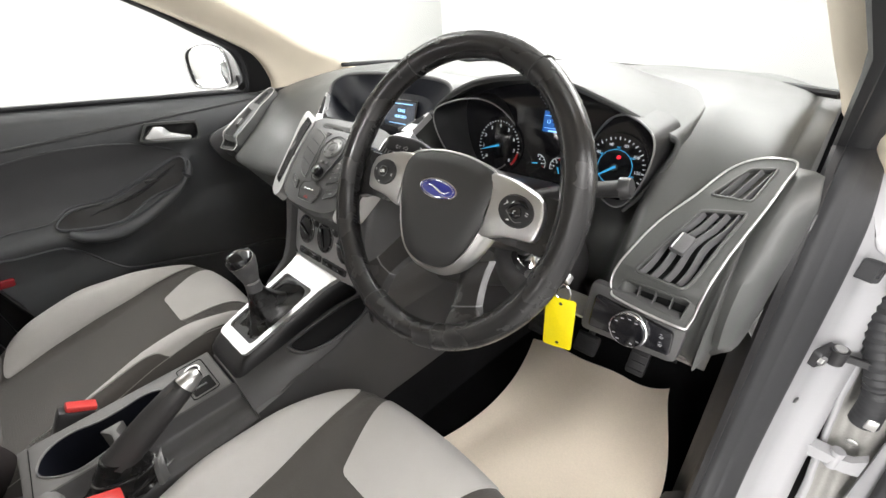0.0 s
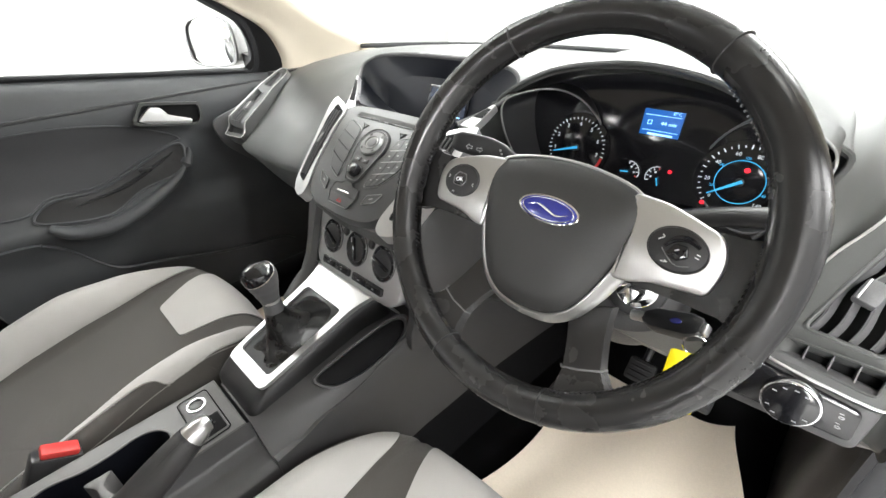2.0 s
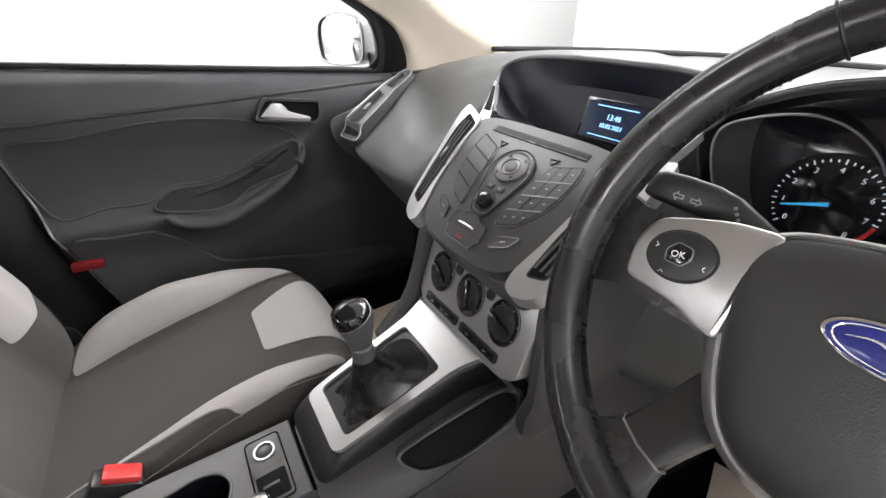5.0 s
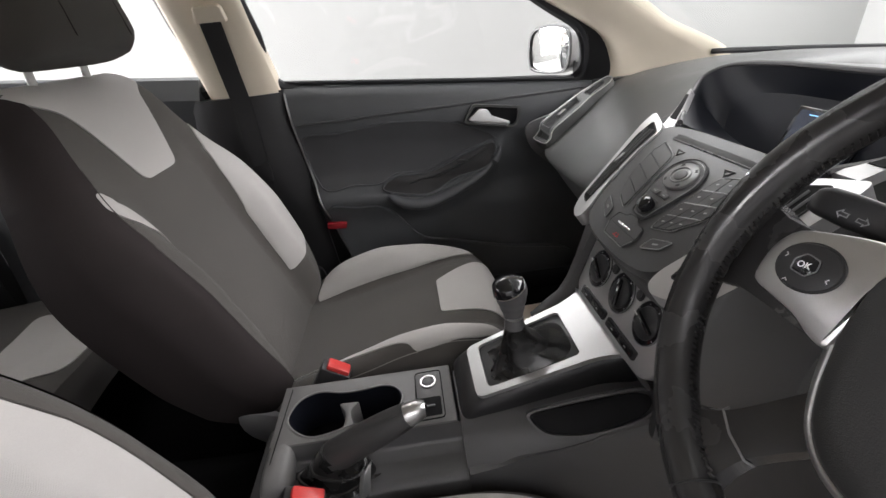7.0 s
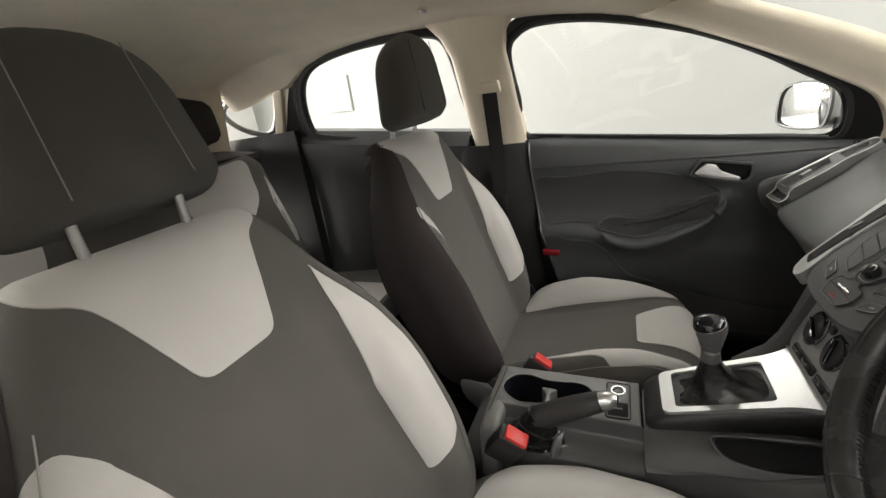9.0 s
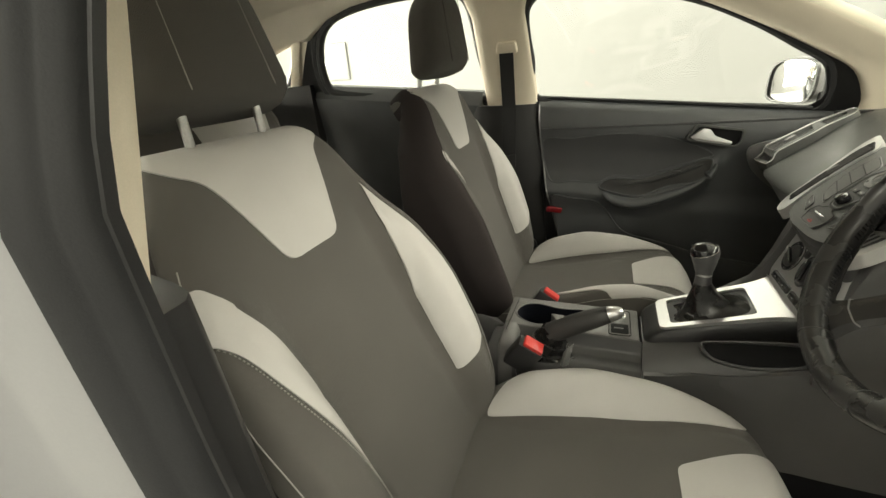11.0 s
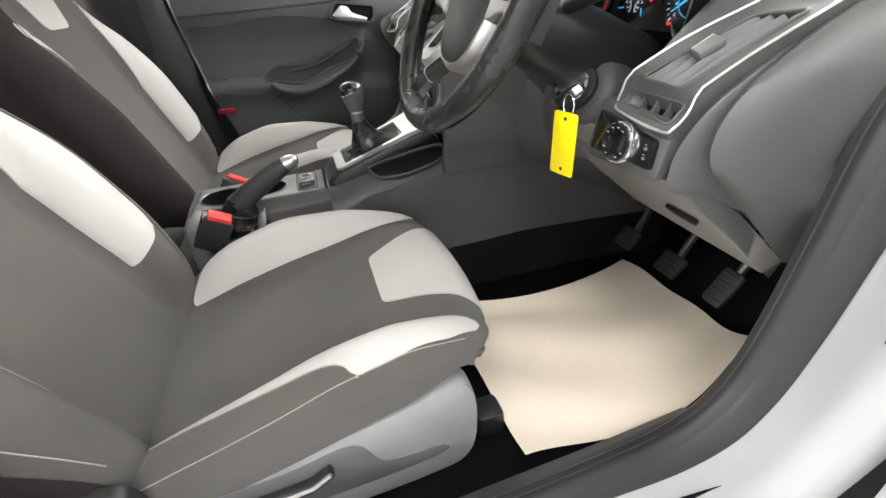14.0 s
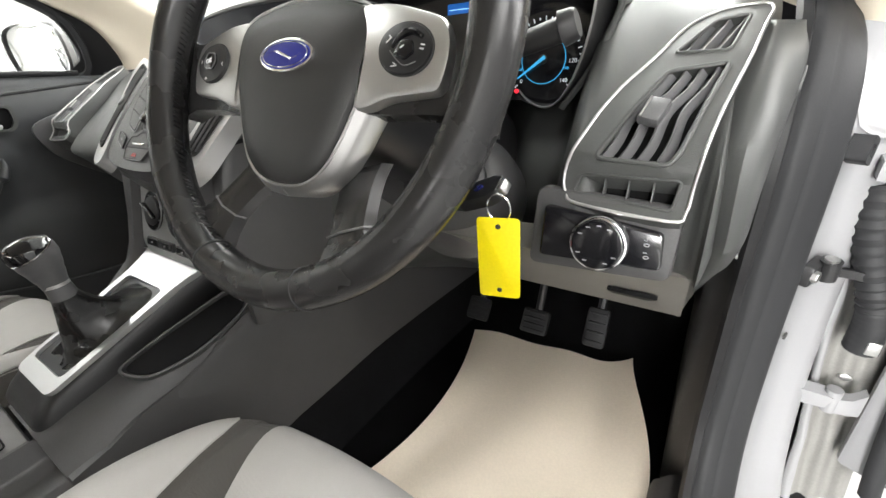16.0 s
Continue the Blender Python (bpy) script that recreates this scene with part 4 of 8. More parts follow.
            part("rail_end_cover", slab(rounded([(-0.595, 0.330), (-0.430, 0.338), (-0.500, 0.446), (-0.548, 0.444)], 0.02), 0.020, mm @ Matrix.Translation((0, 0, 0.028)), 0.007), BLACK, side, "black rail end cover")
    part("seat_frame", box((cx, shift - 0.33, 0.395), (0.42, 0.46, 0.07), 0.015), BLACK, seat)
    part("front_apron", slab([(p[0], p[1]) for p in rounded([(-0.2, 0), (0.2, 0), (0.19, 0.13), (-0.19, 0.13)], 0.02)], 0.02, pose(cx, shift - 0.105, 0.345, 90, 0, 0), 0.008), SHIELD, seat)
    for s in (-1, 1):
        part("seat_rail", box((cx + s * 0.17, shift - 0.35, 0.335), (0.045, 0.46, 0.05), 0.006), BLACK, seat, "black steel seat rail")
        part("rail_cover", box((cx + s * 0.17, shift - 0.055, 0.325), (0.05, 0.05, 0.055), 0.012), BLACK, seat)
    return seat


front_seat(0.365, 0.0, 24.4, 1, "driver's front seat in charcoal and pale grey cloth")
front_seat(-0.362, -0.037, 18.5, -1, "passenger's front seat in charcoal and pale grey cloth")


def rear_bench():
    seat = thing("rear_seat", (0, -1.35, 0.42), "rear bench seat in charcoal and pale grey cloth", "car seat")
    path = path_from([(-1.45, 0.53), (-1.25, 0.55), (-1.02, 0.575), (-0.97, 0.55), (-0.965, 0.48)])
    rings, face = pad(path, lambda v: 0.62, lambda x, v: 0.015 * math.cos(x * 9.0) - (0.03 * max(0, abs(x) - 0.58) / 0.04), lambda v: 0.10, span(0, path.length, 20), 41)
    part("bench_cushion", loft(rings), DARK_CLOTH, seat)
    for s in (-1, 1):
        part("cushion_insert", patch(lambda x, v, l: face(x, v, l), rounded(mirrored([(0.2, 0.2), (0.5, 0.2), (0.46, 0.45), (0.24, 0.45)], s), 0.03), 0.03), LIGHT_CLOTH, seat, "pale grey cloth insert")
    bp = path_from([(-1.40, 0.50), (-1.47, 0.72), (-1.55, 0.94), (-1.575, 1.02), (-1.61, 1.045), (-1.66, 1.04)])
    flip = lambda v: tuple(bp(v)[:2]) + tuple(-k for k in bp(v)[2:])
    rings, bf = pad(flip, lambda v: 0.60, lambda x, v: 0.012 * math.cos(x * 10.0) - (0.05 * max(0, abs(x) - 0.54) / 0.06), lambda v: lerp([(0, 0.1), (0.5, 0.1), (bp.length, 0.02)], v), span(0, bp.length, 24), 41)
    part("bench_backrest", loft(rings), DARK_CLOTH, seat)
    for s in (-1, 1):
        part("back_insert", patch(lambda x, v, l: bf(x, v, l), rounded(mirrored([(0.26, 0.36), (0.40, 0.34), (0.48, 0.42), (0.50, 0.575), (0.16, 0.575), (0.20, 0.42)], s), 0.035), 0.03), LIGHT_CLOTH, seat, "pale grey cloth insert")
        part("side_cover", patch(lambda x, v, l: bf(x, v, l), rounded(mirrored([(0.53, 0.2), (0.585, 0.25), (0.585, 0.45), (0.55, 0.50), (0.525, 0.4)], s), 0.02), 0.03), LIGHT_CLOTH, seat, "pale grey cloth side cover")
    for x in (-0.33, 0.0, 0.33):
        rings = []
        for k in span(0, 1, 10):
            w, t = 0.125 * (1 - 0.85 * abs(2 * k - 1) ** 6), 0.05 * (1 - 0.8 * abs(2 * k - 1) ** 6)
            rings.append([(x + w * math.copysign(abs(math.cos(a)) ** 0.55, math.cos(a)), -1.62 - 0.02 * k + t * math.copysign(abs(math.sin(a)) ** 0.6, math.sin(a)), 1.100 + 0.175 * k) for a in span(0, math.tau, 25)[:-1]])
        part("head_restraint", loft(rings), BACK_CLOTH, seat, "black rear head restraint")
        for s in (-1, 1):
            part("rod", tube([(x + s * 0.05, -1.62, 1.02), (x + s * 0.05, -1.62, 1.10)], 0.006, 8), STEEL, seat, "bright steel rod")


rear_bench()


# ---- dashboard ----
def plane(origin, up, side=(1, 0, 0)):
    """A pose whose x runs along side, y along up and z out of the face."""
    u = Vector(up).normalized()
    s = Vector(side)
    s = (s - u * s.dot(u)).normalized()
    n = s.cross(u)
    return Matrix(((s.x, u.x, n.x, origin[0]), (s.y, u.y, n.y, origin[1]), (s.z, u.z, n.z, origin[2]), (0, 0, 0, 1)))


DASHBOARD = thing("dashboard", (0, 0.4, 0.5), "dark grey moulded dashboard with silver trimmed vents", "dashboard")
SEC_P = [
    (-0.70, (0.60, 0.955), (0.45, 0.955), (0.32, 0.925), (0.235, 0.865), (0.16, 0.800), (0.17, 0.765), (0.27, 0.62), (0.5, 0.45)),
    (-0.55, (0.64, 0.985), (0.48, 0.985), (0.32, 0.955), (0.21, 0.885), (0.105, 0.808), (0.12, 0.765), (0.24, 0.62), (0.5, 0.45)),
    (-0.35, (0.69, 0.996), (0.52, 0.999), (0.33, 0.975), (0.20, 0.905), (0.085, 0.825), (0.10, 0.775), (0.22, 0.62), (0.5, 0.45)),
    (-0.255, (0.71, 0.998), (0.54, 1.002), (0.345, 0.986), (0.207, 0.922), (0.085, 0.835), (0.10, 0.779), (0.21, 0.62), (0.5, 0.45)),
    (-0.20, (0.72, 0.992), (0.56, 0.985), (0.38, 0.925), (0.208, 0.948), (0.085, 0.845), (0.10, 0.78), (0.2, 0.62), (0.5, 0.45)),
    (-0.13, (0.735, 0.995), (0.58, 0.985), (0.42, 0.92), (0.36, 0.90), (0.16, 0.87), (0.12, 0.79), (0.2, 0.62), (0.5, 0.45)),
]
SEC_D = [
    (0.13, (0.74, 0.995), (0.58, 0.985), (0.44, 0.92), (0.38, 0.90), (0.30, 0.86), (0.20, 0.79), (0.2, 0.62), (0.5, 0.45)),
    (0.36, (0.735, 1.0), (0.58, 1.012), (0.46, 1.015), (0.40, 0.96), (0.38, 0.87), (0.34, 0.80), (0.34, 0.66), (0.5, 0.5)),
    (0.435, (0.72, 0.999), (0.575, 1.010), (0.45, 1.010), (0.385, 0.96), (0.33, 0.865), (0.26, 0.79), (0.27, 0.70), (0.48, 0.55)),
    (0.490, (0.71, 0.998), (0.565, 1.010), (0.46, 1.004), (0.375, 0.955), (0.33, 0.875), (0.25, 0.80), (0.23, 0.735), (0.45, 0.56)),
    (0.526, (0.70, 0.997), (0.55, 1.008), (0.43, 0.998), (0.295, 0.966), (0.190, 0.884), (0.125, 0.785), (0.19, 0.735), (0.42, 0.58)),
    (0.553, (0.70, 0.996), (0.54, 1.004), (0.39, 0.990), (0.258, 0.940), (0.120, 0.850), (0.101, 0.776), (0.19, 0.735), (0.41, 0.59)),
    (0.580, (0.69, 0.994), (0.52, 0.996), (0.36, 0.974), (0.240, 0.914), (0.132, 0.838), (0.114, 0.770), (0.19, 0.735), (0.40, 0.60)),
    (0.632, (0.66, 0.985), (0.50, 0.983), (0.34, 0.960), (0.237, 0.911), (0.130, 0.836), (0.112, 0.770), (0.19, 0.735), (0.4, 0.60)),
    (0.646, (0.64, 0.974), (0.49, 0.974), (0.34, 0.954), (0.236, 0.909), (0.122, 0.843), (0.103, 0.772), (0.19, 0.735), (0.4, 0.60)),
    (0.653, (0.62, 0.966), (0.48, 0.966), (0.34, 0.948), (0.240, 0.904), (0.130, 0.840), (0.111, 0.774), (0.19, 0.735), (0.4, 0.60)),
    (0.676, (0.61, 0.960), (0.48, 0.962), (0.40, 0.952), (0.345, 0.925), (0.315, 0.86), (0.31, 0.80), (0.33, 0.74), (0.4, 0.62)),
]


def dash_body():
    secs = [[Vector((s[0], *p)) for p in s[1:]] for s in SEC_P + SEC_D]
    lines = [crom([s[k] for s in secs], 5) for k in range(8)]
    rings = []
    for j in range(len(lines[0])):
        ring = crom([ln[j] for ln in lines], 5)
        low = [Vector((ring[0].x, 0.80, 0.5)), Vector((ring[0].x, 0.82, 0.95))]
        rings.append(ring + low)
    part("dash_moulding", loft(rings), DASH, DASHBOARD, "dark grey soft-grained moulding", angle=50)


dash_body()


def end_vent(sign):
    """The outer air vent with its bright surround: a lower demister slot in the steep front, then the vaned opening and a small upper one."""
    m = plane((sign * 0.60, 0.105, 0.825), (0, 0.845, 0.535))
    if sign < 0:
        m = m @ Matrix.Translation((-0.022, 0, 0))
    m = m @ Matrix.Translation((0, 0, -0.010 if sign > 0 else -0.017))
    along = [(-0.012, -0.012), (0.0, -0.002), (0.029, 0.016), (0.047, 0.024), (0.101, 0.0785), (0.164, 0.132), (0.190, 0.158), (0.222, 0.205), (0.243, 0.240)]
    rise = [(-0.012, 0.0), (0.0, 0.002), (0.0135, 0.0065), (0.018, 0.012), (0.024, 0.0195), (0.030, 0.0215), (0.080, 0.020), (0.158, 0.0145), (0.200, 0.008), (0.240, 0.001)]
    def straight(table, v):
        for (a, p), (b, q) in zip(table, table[1:]):
            if v <= b:
                return p + (q - p) * (v - a) / (b - a)
        return table[-1][1]
    def lay(x, y, l):
        v = straight(along, y)
        return m @ Vector((x, v, straight(rise, v) + l))
    q = lambda pts: [(sign * x, y) for x, y in pts]
    loop = [(-0.060, 0.030), (-0.055, 0.0046), (-0.044, -0.0057), (0.024, -0.012), (0.0335, -0.002), (0.0352, 0.03), (0.0395, 0.08), (0.049, 0.15), (0.0605, 0.218), (0.0645, 0.236), (0.056, 0.243), (0.027, 0.240), (0.001, 0.222), (-0.018, 0.183), (-0.036, 0.140), (-0.050, 0.085)]
    loop = q([(p.x, p.y) for p in crom(loop, 4, True)])
    well = [(p.x, p.y) for p in rounded(q([(-0.037, 0.049), (0.017, 0.047), (0.022, 0.058), (0.032, 0.12), (0.041, 0.174), (-0.003, 0.164), (-0.018, 0.112)]), 0.006)]
    top = [(p.x, p.y) for p in rounded(q([(-0.003, 0.190), (0.039, 0.191), (0.049, 0.232), (0.022, 0.227)]), 0.005)]
    slot = [(p.x, p.y) for p in rounded(q([(-0.050, 0.008), (0.024, -0.002), (0.027, 0.032), (-0.046, 0.031)]), 0.005)]
    unit = part("vent_unit", pierced(lay, loop, (well, top, slot), 0.014, 0.012, 0.030, 0.017), DASH, DASHBOARD, "dark grey vent panel", angle=55)
    part("vent_surround", tube([lay(x, y, 0.0125) for x, y in loop], 0.0014, 8, True), BRUSHED, unit, "satin silver surround")
    # Shallow floors; the ducts' shade is put into their near-black colour.
    for name, hole, label in (("vent_well", well, "vent floor painted near-black"), ("top_well", top, "vent floor painted near-black"), ("demister_slot", slot, "demister slot floor painted near-black")):
        part(name, patch(lay, hole, 0.03, -0.004, 0.001), SHADE_BLACK, unit, label)
    for hole, r in ((well, 0.0022), (top, 0.0016), (slot, 0.0014)):
        part("opening_rim", tube([lay(x, y, 0.012) for x, y in hole], r, 8, True), DASH, unit)
    for k in range(4):
        a, b = Vector((-0.036 + 0.0138 * k, 0.050)), Vector((-0.003 + 0.0115 * k, 0.165 + 0.002 * k))
        rows = []
        for t in span(0.01, 0.99, 17):
            p = a.lerp(b, t)
            x = p.x + 0.0026 * math.sin(t * 8.5 + 0.6) * (1 if t < 0.75 else 0.6)
            rows.append([lay(sign * (x + dx), p.y, l) for dx, l in ((0.0, 0.0105), (0.0016, 0.0112), (0.0064, 0.0045), (0.0056, 0.0033), (0.0010, 0.0086))])
        # Same vanes on both sides; light and shade put into two colours.
        part("vane", loft(rows), CHARCOAL if sign > 0 else BLACK, unit, "grey plastic vane" if sign > 0 else "vane toned darker on the passenger side", angle=50)
    c = Matrix.Translation(lay(sign * -0.004, 0.100, 0.0135)) @ m.to_3x3().to_4x4()
    part("vent_tab", box((0, 0, 0), (0.018, 0.026, 0.010), 0.003, c @ pose(0, 0, 0, 0, 0, -15 * sign)), CHARCOAL, unit, "grey sliding vent tab")
    part("tab_edge", tube([c @ Vector((sign * x, y, 0.0052)) for x, y in ((-0.0085, -0.010), (-0.004, 0.012))], 0.0010, 6), BRUSHED, unit, "bright edge of the tab")
    for x in (0.004, 0.016, 0.028):
        part("top_vane", loft([[lay(sign * (x + t * 0.017 + dx), 0.191 + t * 0.040, l) for dx, l in ((0.0, 0.0105), (0.0014, 0.0105), (0.0050, 0.002), (0.0036, 0.002))] for t in span(0, 1, 5)]), CHARCOAL, unit)
    for k in range(3):
        part("demister_rib", loft([[lay(sign * (-0.027 + 0.018 * k + dx), y, l) for dx, l in ((-0.0006, 0.010), (0.0006, 0.010), (0.0006, -0.002), (-0.0006, -0.002))] for y in span(0.004, 0.030, 5)]), CHARCOAL, unit)
    return unit


end_vent(1)
end_vent(-1)


def dash_end():
    """The outer end of the dashboard with its fuse cover, and the grey knee panel."""
    # the cover rolls round from the vent housing and runs out to the door seal
    front = crom([(0.644, 0.334, 0.608), (0.646, 0.275, 0.662), (0.650, 0.222, 0.708), (0.655, 0.165, 0.757), (0.656, 0.130, 0.790), (0.655, 0.124, 0.822), (0.655, 0.142, 0.855), (0.658, 0.190, 0.892), (0.664, 0.245, 0.924), (0.668, 0.300, 0.942)], 6)
    back = crom([(0.650, 0.345, 0.608), (0.667, 0.327, 0.646), (0.674, 0.310, 0.690), (0.681, 0.292, 0.735), (0.685, 0.288, 0.765), (0.689, 0.286, 0.800), (0.693, 0.285, 0.840), (0.697, 0.285, 0.880), (0.697, 0.288, 0.915), (0.690, 0.310, 0.940)], 6)
    rows = []
    for f, b in zip(front, back):
        d = (b - f)
        out = Vector((d.y, -d.x, 0)).normalized()
        k = min(1.0, d.length / 0.12)
        rows.append([f + d * 0.20 - out * 0.030, f + d * 0.02 - out * 0.006, f, f + out * 0.008 * k - d * 0.02, f + out * 0.0135 * k + d * 0.05, f + out * 0.016 * k + d * 0.14, f + out * 0.0155 * k + d * 0.28, f + out * 0.011 * k + d * 0.55, f + out * 0.004 * k + d * 0.85, b, b + d.normalized() * 0.004 - out * 0.004, b - out * 0.020])
    part("end_cover", loft(rows), DASH, DASHBOARD, "grey end cover of the dashboard", angle=60)
    part("cover_edge", tube([b + Vector((0.0005, -0.0012, 0)) for b in back[6:-8]], 0.0011, 6), CHARCOAL, DASHBOARD, "pale edge of the end cover")
    # return of the knee panel round the corner
    low = crom([(0.651, 0.118, 0.762), (0.651, 0.150, 0.730), (0.649, 0.200, 0.690), (0.646, 0.260, 0.638), (0.643, 0.325, 0.582)], 5)
    high = crom([(0.650, 0.130, 0.780), (0.650, 0.165, 0.748), (0.648, 0.220, 0.704), (0.645, 0.275, 0.656), (0.642, 0.338, 0.604)], 5)
    part("knee_return", shell(lambda u, v: low[int(round(u * (len(low) - 1)))].lerp(high[int(round(u * (len(low) - 1)))], v), span(0, 1, len(low)), span(0, 1, 4), (-0.012, 0.01, 0)), DASH, DASHBOARD, "dark corner of the knee panel")
    poly = [(p.x, p.y) for p in crom([(0.085, 0.845), (0.095, 0.79), (0.135, 0.745), (0.205, 0.690), (0.255, 0.678), (0.32, 0.755), (0.365, 0.84), (0.36, 0.915), (0.27, 0.908), (0.15, 0.870)], 5, True)]
    m2 = Matrix(((0, 0, -1, -0.672), (1, 0, 0, 0), (0, 1, 0, 0), (0, 0, 0, 1)))
    part("end_cover", slab(list(reversed(poly)), 0.02, m2, 0.01), CHARCOAL, DASHBOARD, "grey end cover of the dashboard")
    def knee(u, v):
        x = 0.40 + 0.246 * u
        y = lerp([(0, 0.108), (0.30, 0.150), (0.6, 0.212), (0.96, 0.300), (1.0, 0.308)], v)
        z = lerp([(0, 0.768), (0.30, 0.728), (0.6, 0.676), (0.96, 0.600), (1.0, 0.602)], v)
        return (x, y, z)
    part("column_panel", shell(lambda u, v: (0.13 + 0.300 * u, 0.175 + 0.13 * v + 0.02 * (1 - u), 0.80 - 0.195 * v), span(0, 1, 10), span(0, 1, 8), (0, 0.03, 0.012)), DASH_LOW, DASHBOARD, "dark panel under the column")
    part("knee_panel", shell(knee, span(0, 1, 20), span(0, 1, 16), (0, 0.03, 0.012)), KNEE, DASHBOARD, "warm grey plastic knee panel")
    # bin handle under the light switch
    hm = plane((0.597, 0.191, 0.692), (0, -0.76, 0.65))
    # Raised black slab stands for the shade in the grip's hollow.
    part("bin_handle", slab(rounded([(-0.022, -0.010), (0.016, -0.010), (0.026, 0.010), (-0.026, 0.010)], 0.004), 0.005, hm, 0.001), SHADE_BLACK, DASHBOARD, "grip hollow painted near-black")


dash_end()


def light_switch():
    m = plane((0.580, 0.0935, 0.785), (0, 0.16, 0.987))
    plate = rounded([(-0.052, -0.010), (0.045, -0.005), (0.043, 0.025), (-0.050, 0.036)], 0.005)
    part("switch_fascia", slab(rounded([(-0.064, -0.022), (0.052, -0.016), (0.054, 0.030), (0.048, 0.044), (-0.060, 0.050)], 0.010), 0.012, m @ Matrix.Translation((0, 0, -0.0125)), 0.004), DASH_LOW, DASHBOARD, "dark grey fascia under the vent")
    sw = part("light_switch_panel", slab(plate, 0.005, m, 0.0015), GLOSS, DASHBOARD, "gloss black light switch panel")
    mm = m @ Matrix.Translation((-0.002, 0.011, 0.005))
    part("collar", slab(ellipse(0.0225, 0.0225, 40), 0.009, mm, 0.002), CHROME, sw, "bright ring of the light switch")
    part("switch_knob", slab(ellipse(0.0205, 0.0205, 40), 0.011, mm, 0.002), GLOSS, sw, "round black light switch")
    for a in (60, 90, 120, 150, 210, 240, 300, 330):
        part("marking", box((0.016 * math.cos(radians(a)), 0.016 * math.sin(radians(a)), 0.0112), (0.0034, 0.0010, 0.0004), 0, mm), DIM_INK, sw)
    for x, y in ((0.0325, 0.0145), (0.0333, 0.0045)):
        part("marking", frame_ring(ellipse(0.0022, 0.0014, 12), ellipse(0.0015, 0.0008, 12), 0.0004, m @ Matrix.Translation((x, y, 0.005))), DIM_INK, sw)
        part("marking", box((x - 0.001, y + 0.0036, 0.0051), (0.003, 0.0006, 0.0004), 0, m), DIM_INK, sw)


light_switch()


# ---- instrument cluster ----
def cluster():
    box_ = thing("instrument_cluster", (0.355, 0.32, 0.85), "black instrument cluster with two dials, lit blue", "instrument cluster")
    # the lip of the hood, from its left foot over the top to the pointed right corner and down
    lip = crom([(0.172, 0.228, 0.878), (0.150, 0.232, 0.915), (0.132, 0.236, 0.950), (0.124, 0.238, 0.972), (0.142, 0.238, 0.993), (0.200, 0.232, 1.024), (0.255, 0.228, 1.040), (0.330, 0.226, 1.048), (0.398, 0.226, 1.041), (0.444, 0.229, 1.026), (0.488, 0.234, 1.008), (0.528, 0.240, 0.989), (0.545, 0.243, 0.976), (0.537, 0.238, 0.945), (0.520, 0.232, 0.910), (0.497, 0.226, 0.878)], 4)
    top = lip[12:49]
    def hood(u, v):
        p = top[min(len(top) - 1, int(round(u * (len(top) - 1))))]
        side = min(1.0, abs(p.x - 0.36) / 0.185)
        ease = lerp([(0.0, 0.0), (0.45 * (1 - side ** 4), 0.0), (1.0, 1.0)], v)
        return Vector((p.x - (p.x - 0.36) * 0.10 * v, p.y + 0.32 * v, p.z + (0.006 * math.sin(v * 3.1)) * (1 - side) + (1.004 - p.z) * ease))
    part("hood", shell(hood, span(0, 1, len(top)), span(0, 1, 13), (0, 0.006, -0.010)), DASH, box_, "grey cluster hood")
    part("hood_lip", tube([p + Vector((0, 0.003, -0.003)) for p in lip], 0.0035, 8), DASH, box_)
    face = plane((0.352, 0.272, 0.915), (0, 0.16, 0.987))
    rim = []
    for p in lip:
        q = face.inverted() @ p
        rim.append(face @ Vector((q.x * 0.95, 0.01 + (q.y - 0.01) * 0.90, 0.002)))
    part("face_plate", slab([((face.inverted() @ p).x, (face.inverted() @ p).y) for p in reversed(rim)], 0.004, face @ Matrix.Translation((0, 0, -0.002)), 0.001), GLOSS, box_, "gloss black dial face")
    part("inner_wall", loft([[p.lerp(q, k) for p, q in zip(lip, rim)] for k in span(0, 1, 5)], closed=False, caps=False), BLACK, box_)
    for s, lit in ((-1, 208), (1, 215)):
        cx = 0.110 if s > 0 else -0.100
        dial = part("speedometer" if s > 0 else "rev_counter", slab(ellipse(0.049, 0.049, 48), 0.002, face @ Matrix.Translation((cx, 0.005, 0.003)), 0.0006), GLOSS, box_, "round black dial with white numbers")
        fm = face @ Matrix.Translation((cx, 0.005, 0.0058))
        # bright teardrop surround that stands out towards its outer side, with a black wall behind it
        ring = crom([(0.352 + s * x, y, z) for x, y, z in ((0.182, 0.192, 0.985), (0.160, 0.212, 1.000), (0.123, 0.240, 1.003), (0.090, 0.262, 0.984), (0.066, 0.278, 0.945), (0.068, 0.272, 0.908), (0.095, 0.256, 0.880), (0.130, 0.232, 0.876), (0.158, 0.210, 0.900), (0.178, 0.195, 0.945))], 5, True)
        part("dial_ring", tube(ring, 0.0013, 6, True), PEWTER, dial, "thin bright dial surround")
        foot = [Vector((p.x, face.translation.y + 0.16 * (p.z - 0.915), p.z)) for p in ring]
        part("dial_wall", loft([ring, [p.lerp(q, 0.5) for p, q in zip(ring, foot)], foot], caps=False), BLACK, dial, "black wall of the dial well")
        count = 33 if s < 0 else 29
        for i in range(count):
            a = radians(222 - 264 * i / (count - 1))
            big = i % 4 == 0 if s < 0 else i % 2 == 0
            ln = 0.0045 if big else 0.0025
            part("tick", box((0.0415, 0, 0), (ln, 0.0012, 0.0006), 0, fm @ pose(0, 0, 0, 0, 0, math.degrees(a))), DIAL_LIT, dial)
        labels = [str(i) for i in range(9)] if s < 0 else [str(i) for i in range(0, 141, 20)]
